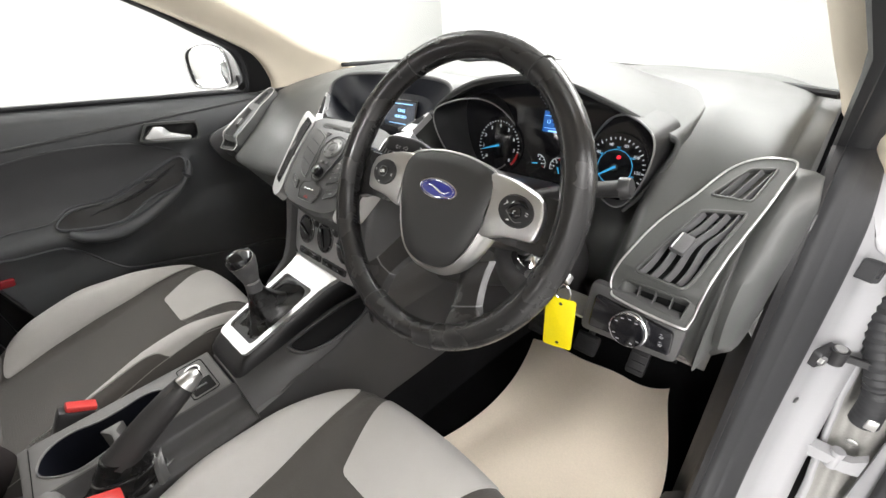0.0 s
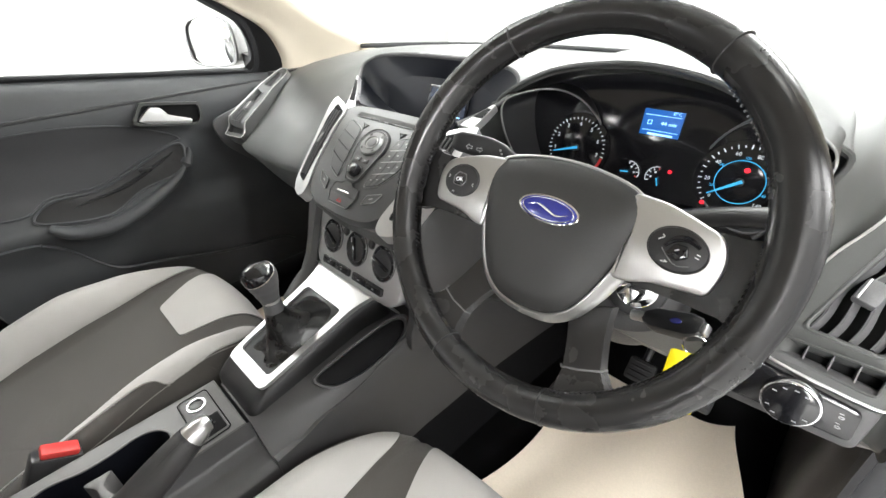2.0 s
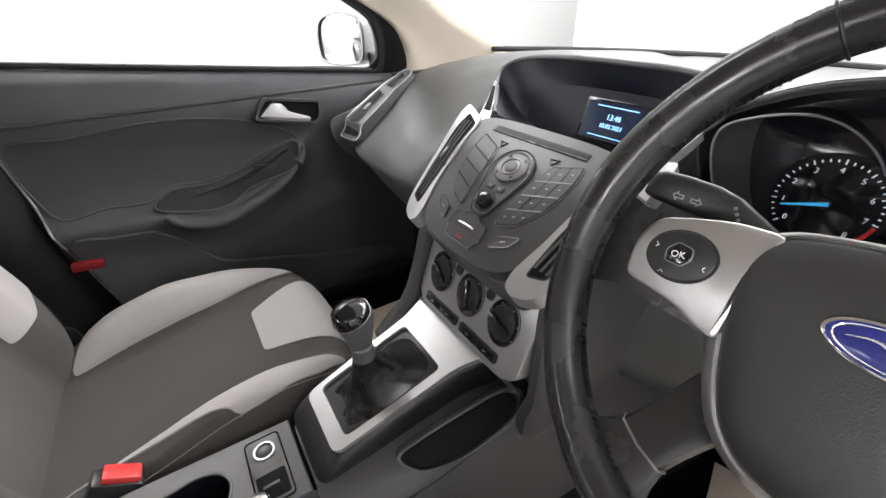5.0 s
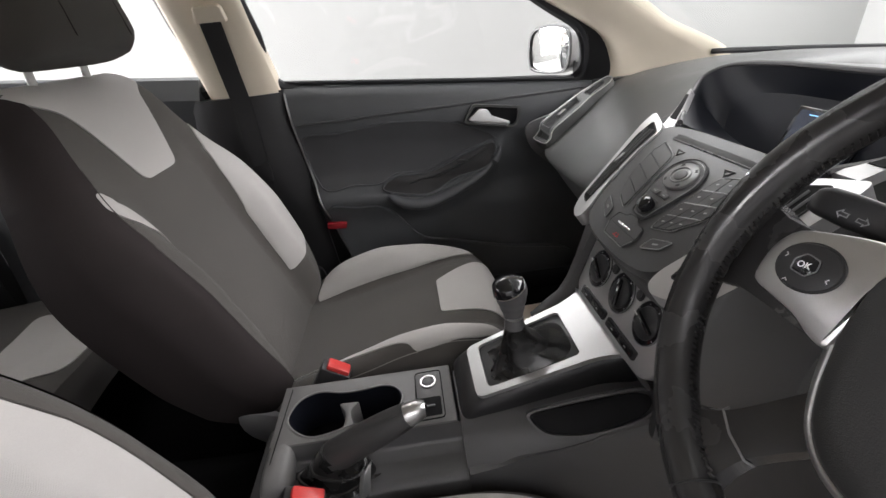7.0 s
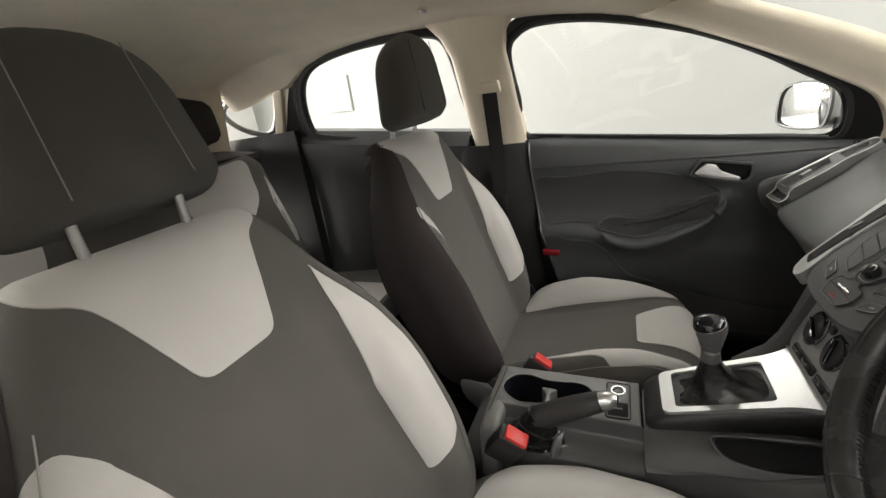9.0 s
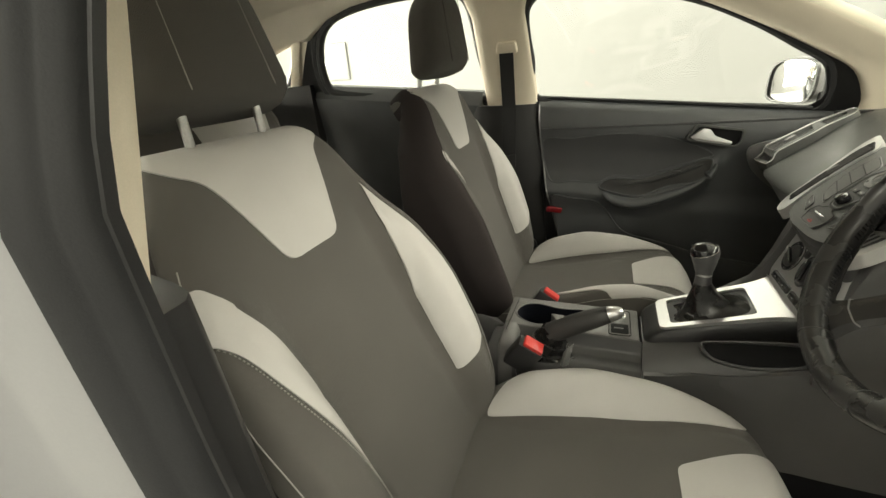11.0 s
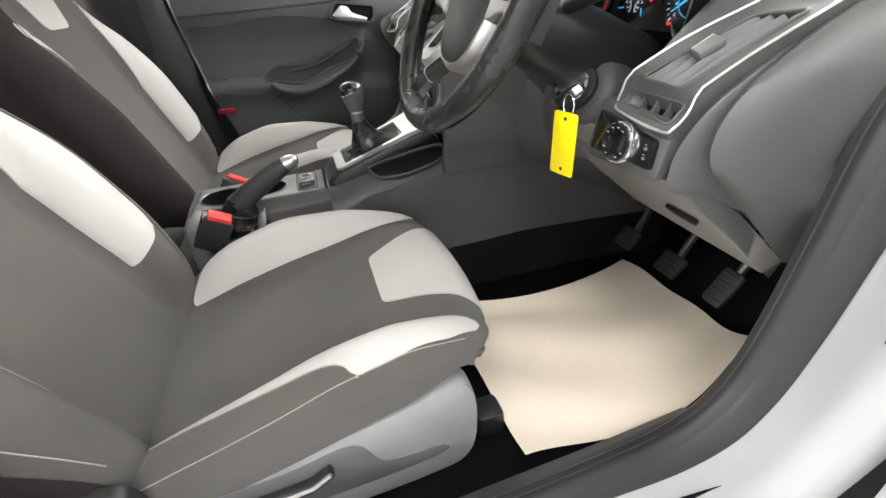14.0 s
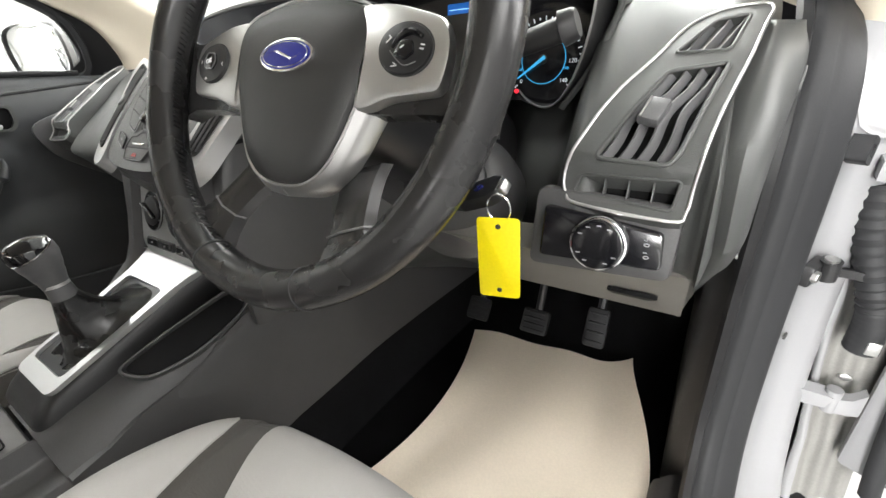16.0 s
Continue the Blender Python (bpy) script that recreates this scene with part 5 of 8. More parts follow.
        for i, t in enumerate(labels):
            a = radians(222 - 264 * i / (len(labels) - 1))
            word(t, 0.0078 if s < 0 else 0.0062, fm @ Matrix.Translation((0.0335 * math.cos(a), 0.0335 * math.sin(a), 0)), DIAL_LIT, dial)
        if s < 0:
            part("red_zone", tube([fm @ Vector((0.0420 * math.cos(a), 0.0420 * math.sin(a), 0.0006)) for a in span(radians(-12), radians(-44), 10)], 0.0019, 5), DIM_RED, dial, "red zone of the dial")
        if s > 0:
            part("inner_ring", tube([fm @ Vector((0.0255 * math.cos(a), 0.0255 * math.sin(a), 0)) for a in span(0, math.tau, 41)[:-1]], 0.0005, 5, True), NEEDLE, dial, "thin blue ring")
            for i, t in enumerate(("20", "60", "100", "140", "180")):
                a = radians(200 - 220 * i / 4)
                word(t, 0.0042, fm @ Matrix.Translation((0.0285 * math.cos(a), 0.0285 * math.sin(a), 0)), NEEDLE, dial)
            part("warning_light", slab(ellipse(0.0032, 0.0028, 16), 0.0006, fm @ Matrix.Translation((0.0035, 0.0150, 0)), 0.0001), TELLTALE, dial, "red lit warning lamp")
            part("warning_light", slab(ellipse(0.0028, 0.0024, 16), 0.0006, fm @ Matrix.Translation((-0.0300, -0.0330, 0)), 0.0001), TELLTALE, dial, "red lit warning lamp")
        a = radians(lit - 10 if s < 0 else lit)
        nm = fm @ pose(0, 0, 0.004, 0, 0, math.degrees(a))
        bm = slab([(-0.004, -0.0020), (0.034, -0.0007), (0.034, 0.0007), (-0.004, 0.0020)], 0.0012, nm, 0.0003)
        part("needle", bm, NEEDLE, dial, "lit blue needle")
        part("needle_hub", slab(ellipse(0.005, 0.005, 20), 0.003, fm, 0.001), BLACK, dial)
    # trip display between the dials
    dm = face @ Matrix.Translation((0.0065, 0.056, 0.004)) @ Matrix.Diagonal((0.90, 0.76, 1, 1))
    scr = part("trip_display", box((0, 0, 0), (0.054, 0.042, 0.002), 0.0005, dm), SCREEN_BLUE, box_, "blue lit trip display")
    for y in (0.012, -0.013):
        part("screen_line", box((0, y, 0.0013), (0.048, 0.0008, 0.0005), 0, dm), SCREEN_TEXT, scr)
    word("0°C", 0.007, dm @ Matrix.Translation((0.018, 0.0175, 0.0014)), SCREEN_TEXT, scr)
    word("44 mls", 0.008, dm @ Matrix.Translation((0.010, 0.0, 0.0014)), SCREEN_TEXT, scr)
    part("symbol", frame_ring(rounded([(-0.003, -0.0035), (0.003, -0.0035), (0.003, 0.0035), (-0.003, 0.0035)], 0.001), rounded([(-0.0022, -0.0027), (0.0022, -0.0027), (0.0022, 0.0027), (-0.0022, 0.0027)], 0.001), 0.0005, dm @ Matrix.Translation((-0.016, 0, 0.0012))), SCREEN_TEXT, scr)
    part("text_bar", box((0.002, -0.0185, 0.0013), (0.034, 0.003, 0.0005), 0, dm), SCREEN_TEXT, scr)
    for s in (-1, 1):
        gm = face @ Matrix.Translation((s * 0.019 + 0.001, -0.012, 0.004))
        turn = radians(35 if s < 0 else 145)
        g = part("small_gauge", tube([gm @ Vector((0.0145 * math.cos(a), 0.0145 * math.sin(a), 0.001)) for a in span(turn - 1.0, turn + 1.0, 16)], 0.0006, 6), DIAL_LIT, box_, "small white arc gauge")
        for i in range(5):
            a = turn - 1.0 + 0.5 * i
            part("tick", box((0.0122, 0, 0.0008), (0.0036, 0.0011, 0.0005), 0, gm @ pose(0, 0, 0, 0, 0, math.degrees(a))), DIM_RED if i == (0 if s < 0 else 0) else DIAL_LIT, g)
        for i in (-1, 1):
            part("gauge_symbol", box((0.0078, 0, 0.0008), (0.0022, 0.0026, 0.0005), 0, gm @ pose(0, 0, 0, 0, 0, math.degrees(turn + 0.55 * i))), DIAL_LIT, g)
        a = radians(188 if s < 0 else 290)
        part("needle", tube([gm @ Vector((0, 0, 0.002)), gm @ Vector((0.0105 * math.cos(a), 0.0105 * math.sin(a), 0.002))], 0.0009, 5), NEEDLE, g)
    part("warning_light", slab(ellipse(0.0026, 0.0022, 16), 0.0006, face @ Matrix.Translation((0.0335, -0.001, 0.004)), 0.0001), TELLTALE, box_, "red lit warning lamp")
    # grey cheek between the dials and the centre stack
    right = crom([(0.127, 0.236, 0.973), (0.137, 0.233, 0.942), (0.155, 0.231, 0.905), (0.178, 0.226, 0.868)], 5)
    left = crom([(0.124, 0.230, 0.972), (0.132, 0.182, 0.950), (0.133, 0.148, 0.915), (0.130, 0.125, 0.868)], 5)
    def cheek(u, v):
        i = int(round(v * (len(right) - 1)))
        return left[i].lerp(right[i], u) + Vector((0, -0.006 * math.sin(u * math.pi), 0.004 * math.sin(u * math.pi)))
    part("side_cheek", shell(cheek, span(0, 1, 9), span(0, 1, len(right)), (0.0, 0.010, -0.002)), DASH, box_, "grey cheek beside the dials")
    # steering column shrouds
    col = thing("steering_column", (0.361, 0.2, 0.8), "black steering column shroud with stalks and ignition", "steering column")
    axis = Vector((0, 0.887, -0.462))
    rings = []
    for k in span(0, 1, 9):
        c = Vector((0.361, 0.035, 0.925)) + axis * (0.25 * k)
        w, h = 0.062 + 0.01 * k, 0.048 + 0.016 * k
        rings.append([c + Vector((w * math.copysign(abs(math.cos(a)) ** 0.7, math.cos(a)), 0.462 * h * math.sin(a), 0.887 * h * math.copysign(abs(math.sin(a)) ** 0.7, math.sin(a)))) for a in span(0, math.tau, 29)[:-1]])
    part("column_shroud", loft(rings), BLACK, col, "black column shroud")
    a, b = Vector((0.411, 0.11, 0.915)), Vector((0.530, 0.120, 0.952))
    st = part("stalk", tube(crom([a, a.lerp(b, 0.5) + Vector((0, 0.004, 0.002)), b], 6), lambda t: 0.0105 + 0.0022 * t, 14, squash=0.75), BLACK, col, "black column stalk")
    e = (b - a).normalized()
    part("stalk_end", tube([b, b + e * 0.010, b + e * 0.012], lambda t: 0.0130 - 0.003 * t, 16), BLACK, st, "grey twist end of the stalk")
    # the indicator stalk ends in a flat paddle
    up, ahead = Vector((0, 0.45, 0.89)), Vector((0, -0.89, 0.45))
    rows = []
    for x, y, z, h, t in ((0.1855, 0.071, 0.964, 0.008, 0.003), (0.188, 0.072, 0.964, 0.0100, 0.0055), (0.195, 0.074, 0.964, 0.0122, 0.0070), (0.210, 0.079, 0.962, 0.0130, 0.0075), (0.230, 0.085, 0.959, 0.0132, 0.0075), (0.246, 0.089, 0.955, 0.0118, 0.0075), (0.256, 0.092, 0.951, 0.0092, 0.0072), (0.268, 0.096, 0.944, 0.0078, 0.0070), (0.311, 0.110, 0.915, 0.0080, 0.0075)):
        c = Vector((x, y, z))
        rows.append([c + up * h * math.copysign(abs(math.cos(k)) ** 0.5, math.cos(k)) + ahead * t * math.copysign(abs(math.sin(k)) ** 0.6, math.sin(k)) for k in span(0, math.tau, 21)[:-1]])
    st = part("stalk", loft(rows), BLACK, col, "flat black indicator stalk", angle=50)
    head = [(-0.0060, 0.0), (-0.0012, 0.0046), (-0.0012, 0.0021), (0.0050, 0.0021), (0.0050, -0.0021), (-0.0012, -0.0021), (-0.0012, -0.0046)]
    core = [(-0.0046, 0.0), (-0.0020, 0.0026), (-0.0020, 0.0013), (0.0042, 0.0013), (0.0042, -0.0013), (-0.0020, -0.0013), (-0.0020, -0.0026)]
    for x, y, z, d in ((0.2105, 0.0775, 0.958, 0), (0.2225, 0.0815, 0.956, 180)):
        part("arrow_mark", frame_ring(head, core, 0.0012, plane(Vector((x, y, z)) + ahead * 0.0072, up, (1, 0.28, -0.1)) @ pose(0, 0, 0, 0, 0, d) @ Matrix.Diagonal((0.75, 0.8, 1, 1))), DIM_INK, st, "small white arrow outline")
    for dx, dz in ((0.0, 0.004), (0.002, 0.0), (0.004, -0.004)):
        part("stalk_mark", slab(ellipse(0.0014, 0.0014, 12), 0.001, plane(Vector((0.2470 + dx, 0.0895, 0.954 + dz)) + ahead * 0.0072, up, (1, 0.28, -0.1)), 0.0002), DIM_INK, st)
    bar = part("ignition", slab(ellipse(0.034, 0.034, 36), 0.012, plane((0.415, 0.138, 0.815), (0, 0.62, 0.785), (0.9, 0.35, 0)), 0.005), BLACK, col, "black ignition surround")
    im = plane((0.415, 0.138, 0.815), (0, 0.62, 0.785), (0.9, 0.35, 0))
    part("ignition_boss", loft([[im @ Vector((r * math.cos(a), r * math.sin(a), z)) for a in span(0, math.tau, 37)[:-1]] for r, z in ((0.075, -0.07), (0.068, -0.03), (0.056, -0.008), (0.046, 0.002), (0.036, 0.004))]), DASH_LOW, col, "dark round boss under the lock")
    part("ignition_face", slab(ellipse(0.024, 0.024, 32), 0.014, plane((0.415, 0.138, 0.815), (0, 0.62, 0.785), (0.9, 0.35, 0)), 0.002), CHROME, bar, "bright ignition lock face")


cluster()


# ---- steering wheel ----
WHEEL_M = plane((0.361, 0.0, 0.949), (0, 0.4617, 0.887))


def steering_wheel():
    w = thing("steering_wheel", (0.361, 0.0, 0.949), "black leather steering wheel with silver spokes and blue badge", "steering wheel")
    m = WHEEL_M
    R, r = 0.1715, 0.0157
    rings = []
    for a in span(0, math.tau, 97)[:-1]:
        grip = 1.0 + 0.10 * (math.exp(-((abs(math.degrees(math.atan2(math.sin(a), math.cos(a)) ) - 90) - 75) / 16) ** 2))
        if math.sin(a) < -0.2:
            grip = max(grip, 1.04)
        c, s = math.cos(a), math.sin(a)
        rings.append([m @ Vector(((R + r * grip * math.cos(b) * 0.95) * c, (R + r * grip * math.cos(b) * 0.95) * s, r * grip * 1.08 * math.sin(b))) for b in span(0, math.tau, 19)[:-1]])
    bm = loft(rings + [rings[0]], caps=False)
    bmesh.ops.remove_doubles(bm, verts=bm.verts, dist=1e-6)
    rim = part("rim", bm, RIM_LEATHER, w, "worn black leather rim")
    for a in (58, 122, 250, 290):
        c, s = math.cos(radians(a)), math.sin(radians(a))
        loop = [m @ Vector(((R + r * 0.985 * math.cos(b)) * c, (R + r * 0.985 * math.cos(b)) * s, r * 1.095 * math.sin(b))) for b in span(0, math.tau, 21)[:-1]]
        part("rim_seam", tube(loop, 0.0010, 6, True), BLACK, rim, "raised seam of the leather")
    for a0, a1 in ((130, 200), (205, 248), (292, 335), (340, 410)):
        for a in span(a0, a1, int((a1 - a0) / 1.6)):
            c, s = math.cos(radians(a)), math.sin(radians(a))
            p, q = m @ Vector(((R - r * 1.0) * c, (R - r * 1.0) * s, 0.003)), None
            c2, s2 = math.cos(radians(a + 0.9)), math.sin(radians(a + 0.9))
            q = m @ Vector(((R - r * 1.0) * c2, (R - r * 1.0) * s2, -0.003))
            part("stitch", tube([p, q], 0.0009, 4), LEATHER, rim)
    # airbag pad, domed
    shield = [(p.x, p.y) for p in crom([(-0.066, 0.037), (-0.035, 0.046), (0.0, 0.049), (0.035, 0.046), (0.066, 0.037), (0.0755, 0.018), (0.072, -0.010), (0.0635, -0.036), (0.055, -0.057), (0.043, -0.076), (0.025, -0.088), (0.0, -0.0915), (-0.025, -0.088), (-0.043, -0.076), (-0.055, -0.057), (-0.0635, -0.036), (-0.072, -0.010), (-0.0755, 0.018)], 4, True)]
    cx, cy = 0.0, -0.02
    rings = []
    for k, z in ((1.0, -0.03), (1.0, -0.006), (0.985, -0.001), (0.94, 0.002), (0.75, 0.0055), (0.4, 0.008), (0.05, 0.0085)):
        rings.append([m @ Vector((cx + (x - cx) * k, cy + (y - cy) * k, z - 0.008)) for x, y in shield])
    pad_ = part("airbag_pad", loft(rings), PAD, w, "black airbag cover")
    part("pad_groove", tube([m @ Vector((x * 1.012, cy + (y - cy) * 1.012, -0.010)) for x, y in shield], 0.0012, 6, True), BRUSHED, pad_, "thin bright edge line")
    part("airbag_mark", frame_ring(rounded([(-0.017, -0.006), (0.017, -0.006), (0.017, 0.006), (-0.017, 0.006)], 0.003), rounded([(-0.016, -0.005), (0.016, -0.005), (0.016, 0.005), (-0.016, 0.005)], 0.003), 0.0008, m @ Matrix.Translation((0, -0.070, -0.0045))), BLACK, pad_)
    for s in (-1, 1):
        part("horn_mark", box((s * 0.045, 0.0, -0.0035), (0.016, 0.0012, 0.0012), 0.0003, m), INK, pad_, "small horn mark")
        part("horn_mark", box((s * 0.045, 0.006, -0.0035), (0.009, 0.004, 0.001), 0.0003, m), INK, pad_)
    badge = part("badge", slab(ellipse(0.0300, 0.0125, 48), 0.004, m @ Matrix.Translation((0, 0.003, -0.0015)), 0.001), CHROME, w, "oval badge with a bright rim")
    part("badge_field", slab(ellipse(0.0280, 0.0108, 48), 0.0048, m @ Matrix.Translation((0, 0.003, -0.0015)), 0.0008), BLUE, badge, "dark blue enamel field")
    wave = crom([(-0.020, 0.000), (-0.010, 0.003), (0.0, 0.0), (0.010, -0.003), (0.020, 0.000)], 6)
    part("badge_stroke", tube([m @ Vector((p.x, p.y + 0.003, 0.0034)) for p in wave], lambda t: 0.0006 + 0.0016 * math.sin(t * math.pi), 8, squash=0.3), CHROME, badge, "bright flowing stroke")
    part("badge_line", tube([m @ Vector((x * 0.90, y * 0.86 + 0.003, 0.0032)) for x, y in ellipse(0.0280, 0.0108, 40)], 0.0004, 5, True), CHROME, badge)
    # silver spokes that run down along the pad
    for s in (-1, 1):
        out = [(0.060, 0.038), (0.088, 0.0365), (0.108, 0.031), (0.1330, 0.0225), (0.1395, 0.006), (0.1385, -0.010), (0.1355, -0.0225), (0.116, -0.0245), (0.096, -0.0265), (0.080, -0.033), (0.066, -0.034), (0.068, 0.010)]
        if s < 0:
            out = [(-x, y) for x, y in reversed(out)]
        spoke = part("spoke", slab(rounded(out, 0.008, 3), 0.016, m @ Matrix.Translation((0, 0, -0.022)), 0.004, 0.004), BRUSHED, w, "brushed silver spoke")
        # band that falls away round the pad's lower edge
        edge = [p for p in crom([(0.0735, -0.004), (0.068, -0.022), (0.0635, -0.036), (0.055, -0.057), (0.043, -0.076), (0.025, -0.088), (0.0, -0.0915)], 5)]
        rows = []
        for i, p in enumerate(edge):
            k = i / (len(edge) - 1)
            t = (edge[min(i + 1, len(edge) - 1)] - edge[max(i - 1, 0)]).normalized()
            n2 = Vector((-t.y, t.x)) if t.x * p.x <= 0 and -t.y > 0 else Vector((t.y, -t.x))
            if n2.dot(p - Vector((0, -0.03))) < 0:
                n2 = -n2
            wd = 0.0115 - 0.003 * k + 0.004 * (1 - k) ** 5
            rows.append([m @ Vector((s * (p.x + n2.x * d), p.y + n2.y * d, z)) for d, z in ((-0.004, -0.013), (0.0015, -0.0105), (wd * 0.55, -0.0115 - 0.30 * wd), (wd, -0.013 - 0.75 * wd), (wd - 0.002, -0.030 - 0.6 * wd), (-0.004, -0.034))])
        part("spoke_band", loft(rows), BRUSHED, spoke, "brushed silver band under the pad", angle=60)
        pm = m @ Matrix.Translation((s * 0.1065, 0.004, -0.0080)) @ pose(0, 0, 0, 0, 0, -10 * s)
        pod = part("button_pod", slab(ellipse(0.0212, 0.0162, 40), 0.0050, pm, 0.0015), BLACK, spoke, "oval black button pod")
        part("pod_groove", tube([pm @ Vector((x, y, 0.0026)) for x, y in ellipse(0.0216, 0.0166, 40)], 0.0007, 5, True), INK, pod)
        if s < 0:
            key = rounded([(-0.0075, -0.0045), (0.003, -0.0065), (0.0085, -0.001), (0.0075, 0.006), (-0.002, 0.0085), (-0.008, 0.003)], 0.002)
            part("button", slab(key, 0.0072, pm, 0.0015), GLOSS, pod)
            part("button_edge", tube([pm @ Vector((p.x, p.y, 0.0068)) for p in key], 0.0005, 5, True), PEWTER, pod)
            word("OK", 0.0062, pm @ Matrix.Translation((-0.0002, 0.0005, 0.0073)), WHITE_INK, pod)
            for x, y, a in ((-0.0145, 0.004, 135), (0.0150, -0.0045, -45), (-0.008, -0.0115, -135)):
                am = pm @ Matrix.Translation((x, y, 0.0052)) @ pose(0, 0, 0, 0, 0, a)
                part("marking", tube([am @ Vector(p) for p in ((0.0022, 0, 0), (0, 0, 0), (0, 0.0022, 0))], 0.0004, 4), WHITE_INK, pod)
        else:
            ridge = crom([(-0.009, -0.001), (-0.004, 0.007), (0.004, 0.0105), (0.013, 0.008)], 5)
            part("button", tube([pm @ Vector((p.x, p.y, 0.0050)) for p in ridge], lambda t: 0.0008 + 0.0018 * math.sin(math.pi * (0.1 + 0.8 * t)), 8), GLOSS, pod)
            part("button", slab(rounded([(-0.006, -0.006), (0.004, -0.0075), (0.010, -0.002), (0.006, 0.0055), (-0.003, 0.004)], 0.002), 0.0070, pm, 0.0015), GLOSS, pod)
            part("button_edge", tube([pm @ Vector((p.x, p.y, 0.0054)) for p in crom([(-0.010, -0.003), (-0.003, -0.0075), (0.005, -0.0105), (0.013, -0.007)], 4)], 0.0004, 5), PEWTER, pod)
            for x, y, w_, a in ((-0.0135, 0.003, 0.0045, 50), (-0.0128, 0.0055, 0.0025, -30), (0.0145, 0.0035, 0.003, 0), (0.0145, 0.0010, 0.003, 0), (0.0005, 0.0, 0.003, 40), (-0.0035, -0.0118, 0.0045, 15), (-0.002, -0.0108, 0.0025, -20)):
                part("marking", box((0, 0, 0), (w_, 0.0008, 0.0005), 0, pm @ Matrix.Translation((x, y, 0.0053 if abs(x) > 0.003 else 0.0071)) @ pose(0, 0, 0, 0, 0, a)), WHITE_INK, pod)
        # black backing of the side spoke, reaching into the rim
        part("spoke_arm", loft([[m @ Vector((s * x, y * k + dy, z)) for y, z in ((0.026, -0.012), (0.026, -0.032), (-0.034, -0.034), (-0.034, -0.016))] for x, k, dy in ((0.06, 1.0, 0.0), (0.12, 0.98, 0.0), (0.146, 1.0, 0.0), (0.168, 1.25, 0.0))]), RIM_LEATHER, spoke, "black spoke arm")
        # lower spoke
        a = radians(-90 + s * 30)
        e = Vector((0.165 * math.cos(a), 0.165 * math.sin(a)))
        b0 = Vector((s * 0.053, -0.070))
        t = (e - b0).normalized()
        nrm = Vector((-t.y, t.x))
        rr = []
        for k in span(0, 1, 7):
            c = b0.lerp(e, k)
            wd = 0.0225 - 0.0035 * math.sin(k * math.pi) + 0.012 * max(0, k - 0.74) * 3.6
            z = -0.046 + 0.040 * k ** 0.8
            rr.append([m @ Vector((*(c + nrm * wd * q), z + h)) for q, h in ((-1, -0.006), (-0.85, 0.004), (0, 0.008), (0.85, 0.004), (1, -0.006), (0, -0.012))])
        low = part("lower_spoke", loft(rr), RIM_LEATHER, w, "black lower spoke")
        part("spoke_seam", tube([m @ Vector((*(b0.lerp(e, 0.66) + nrm * 0.0205 * q), -0.046 + 0.040 * 0.66 ** 0.8 + h)) for q, h in ((-1, -0.003), (-0.85, 0.0048), (0, 0.0088), (0.85, 0.0048), (1, -0.003))], 0.0009, 6), PEWTER, low, "pale seam of the spoke")
    part("hub_back", slab([(x * 0.9, y * 0.9) for x, y in shield], 0.03, m @ Matrix.Translation((0, 0, -0.055)), 0.006), BLACK, w)
    return w


steering_wheel()


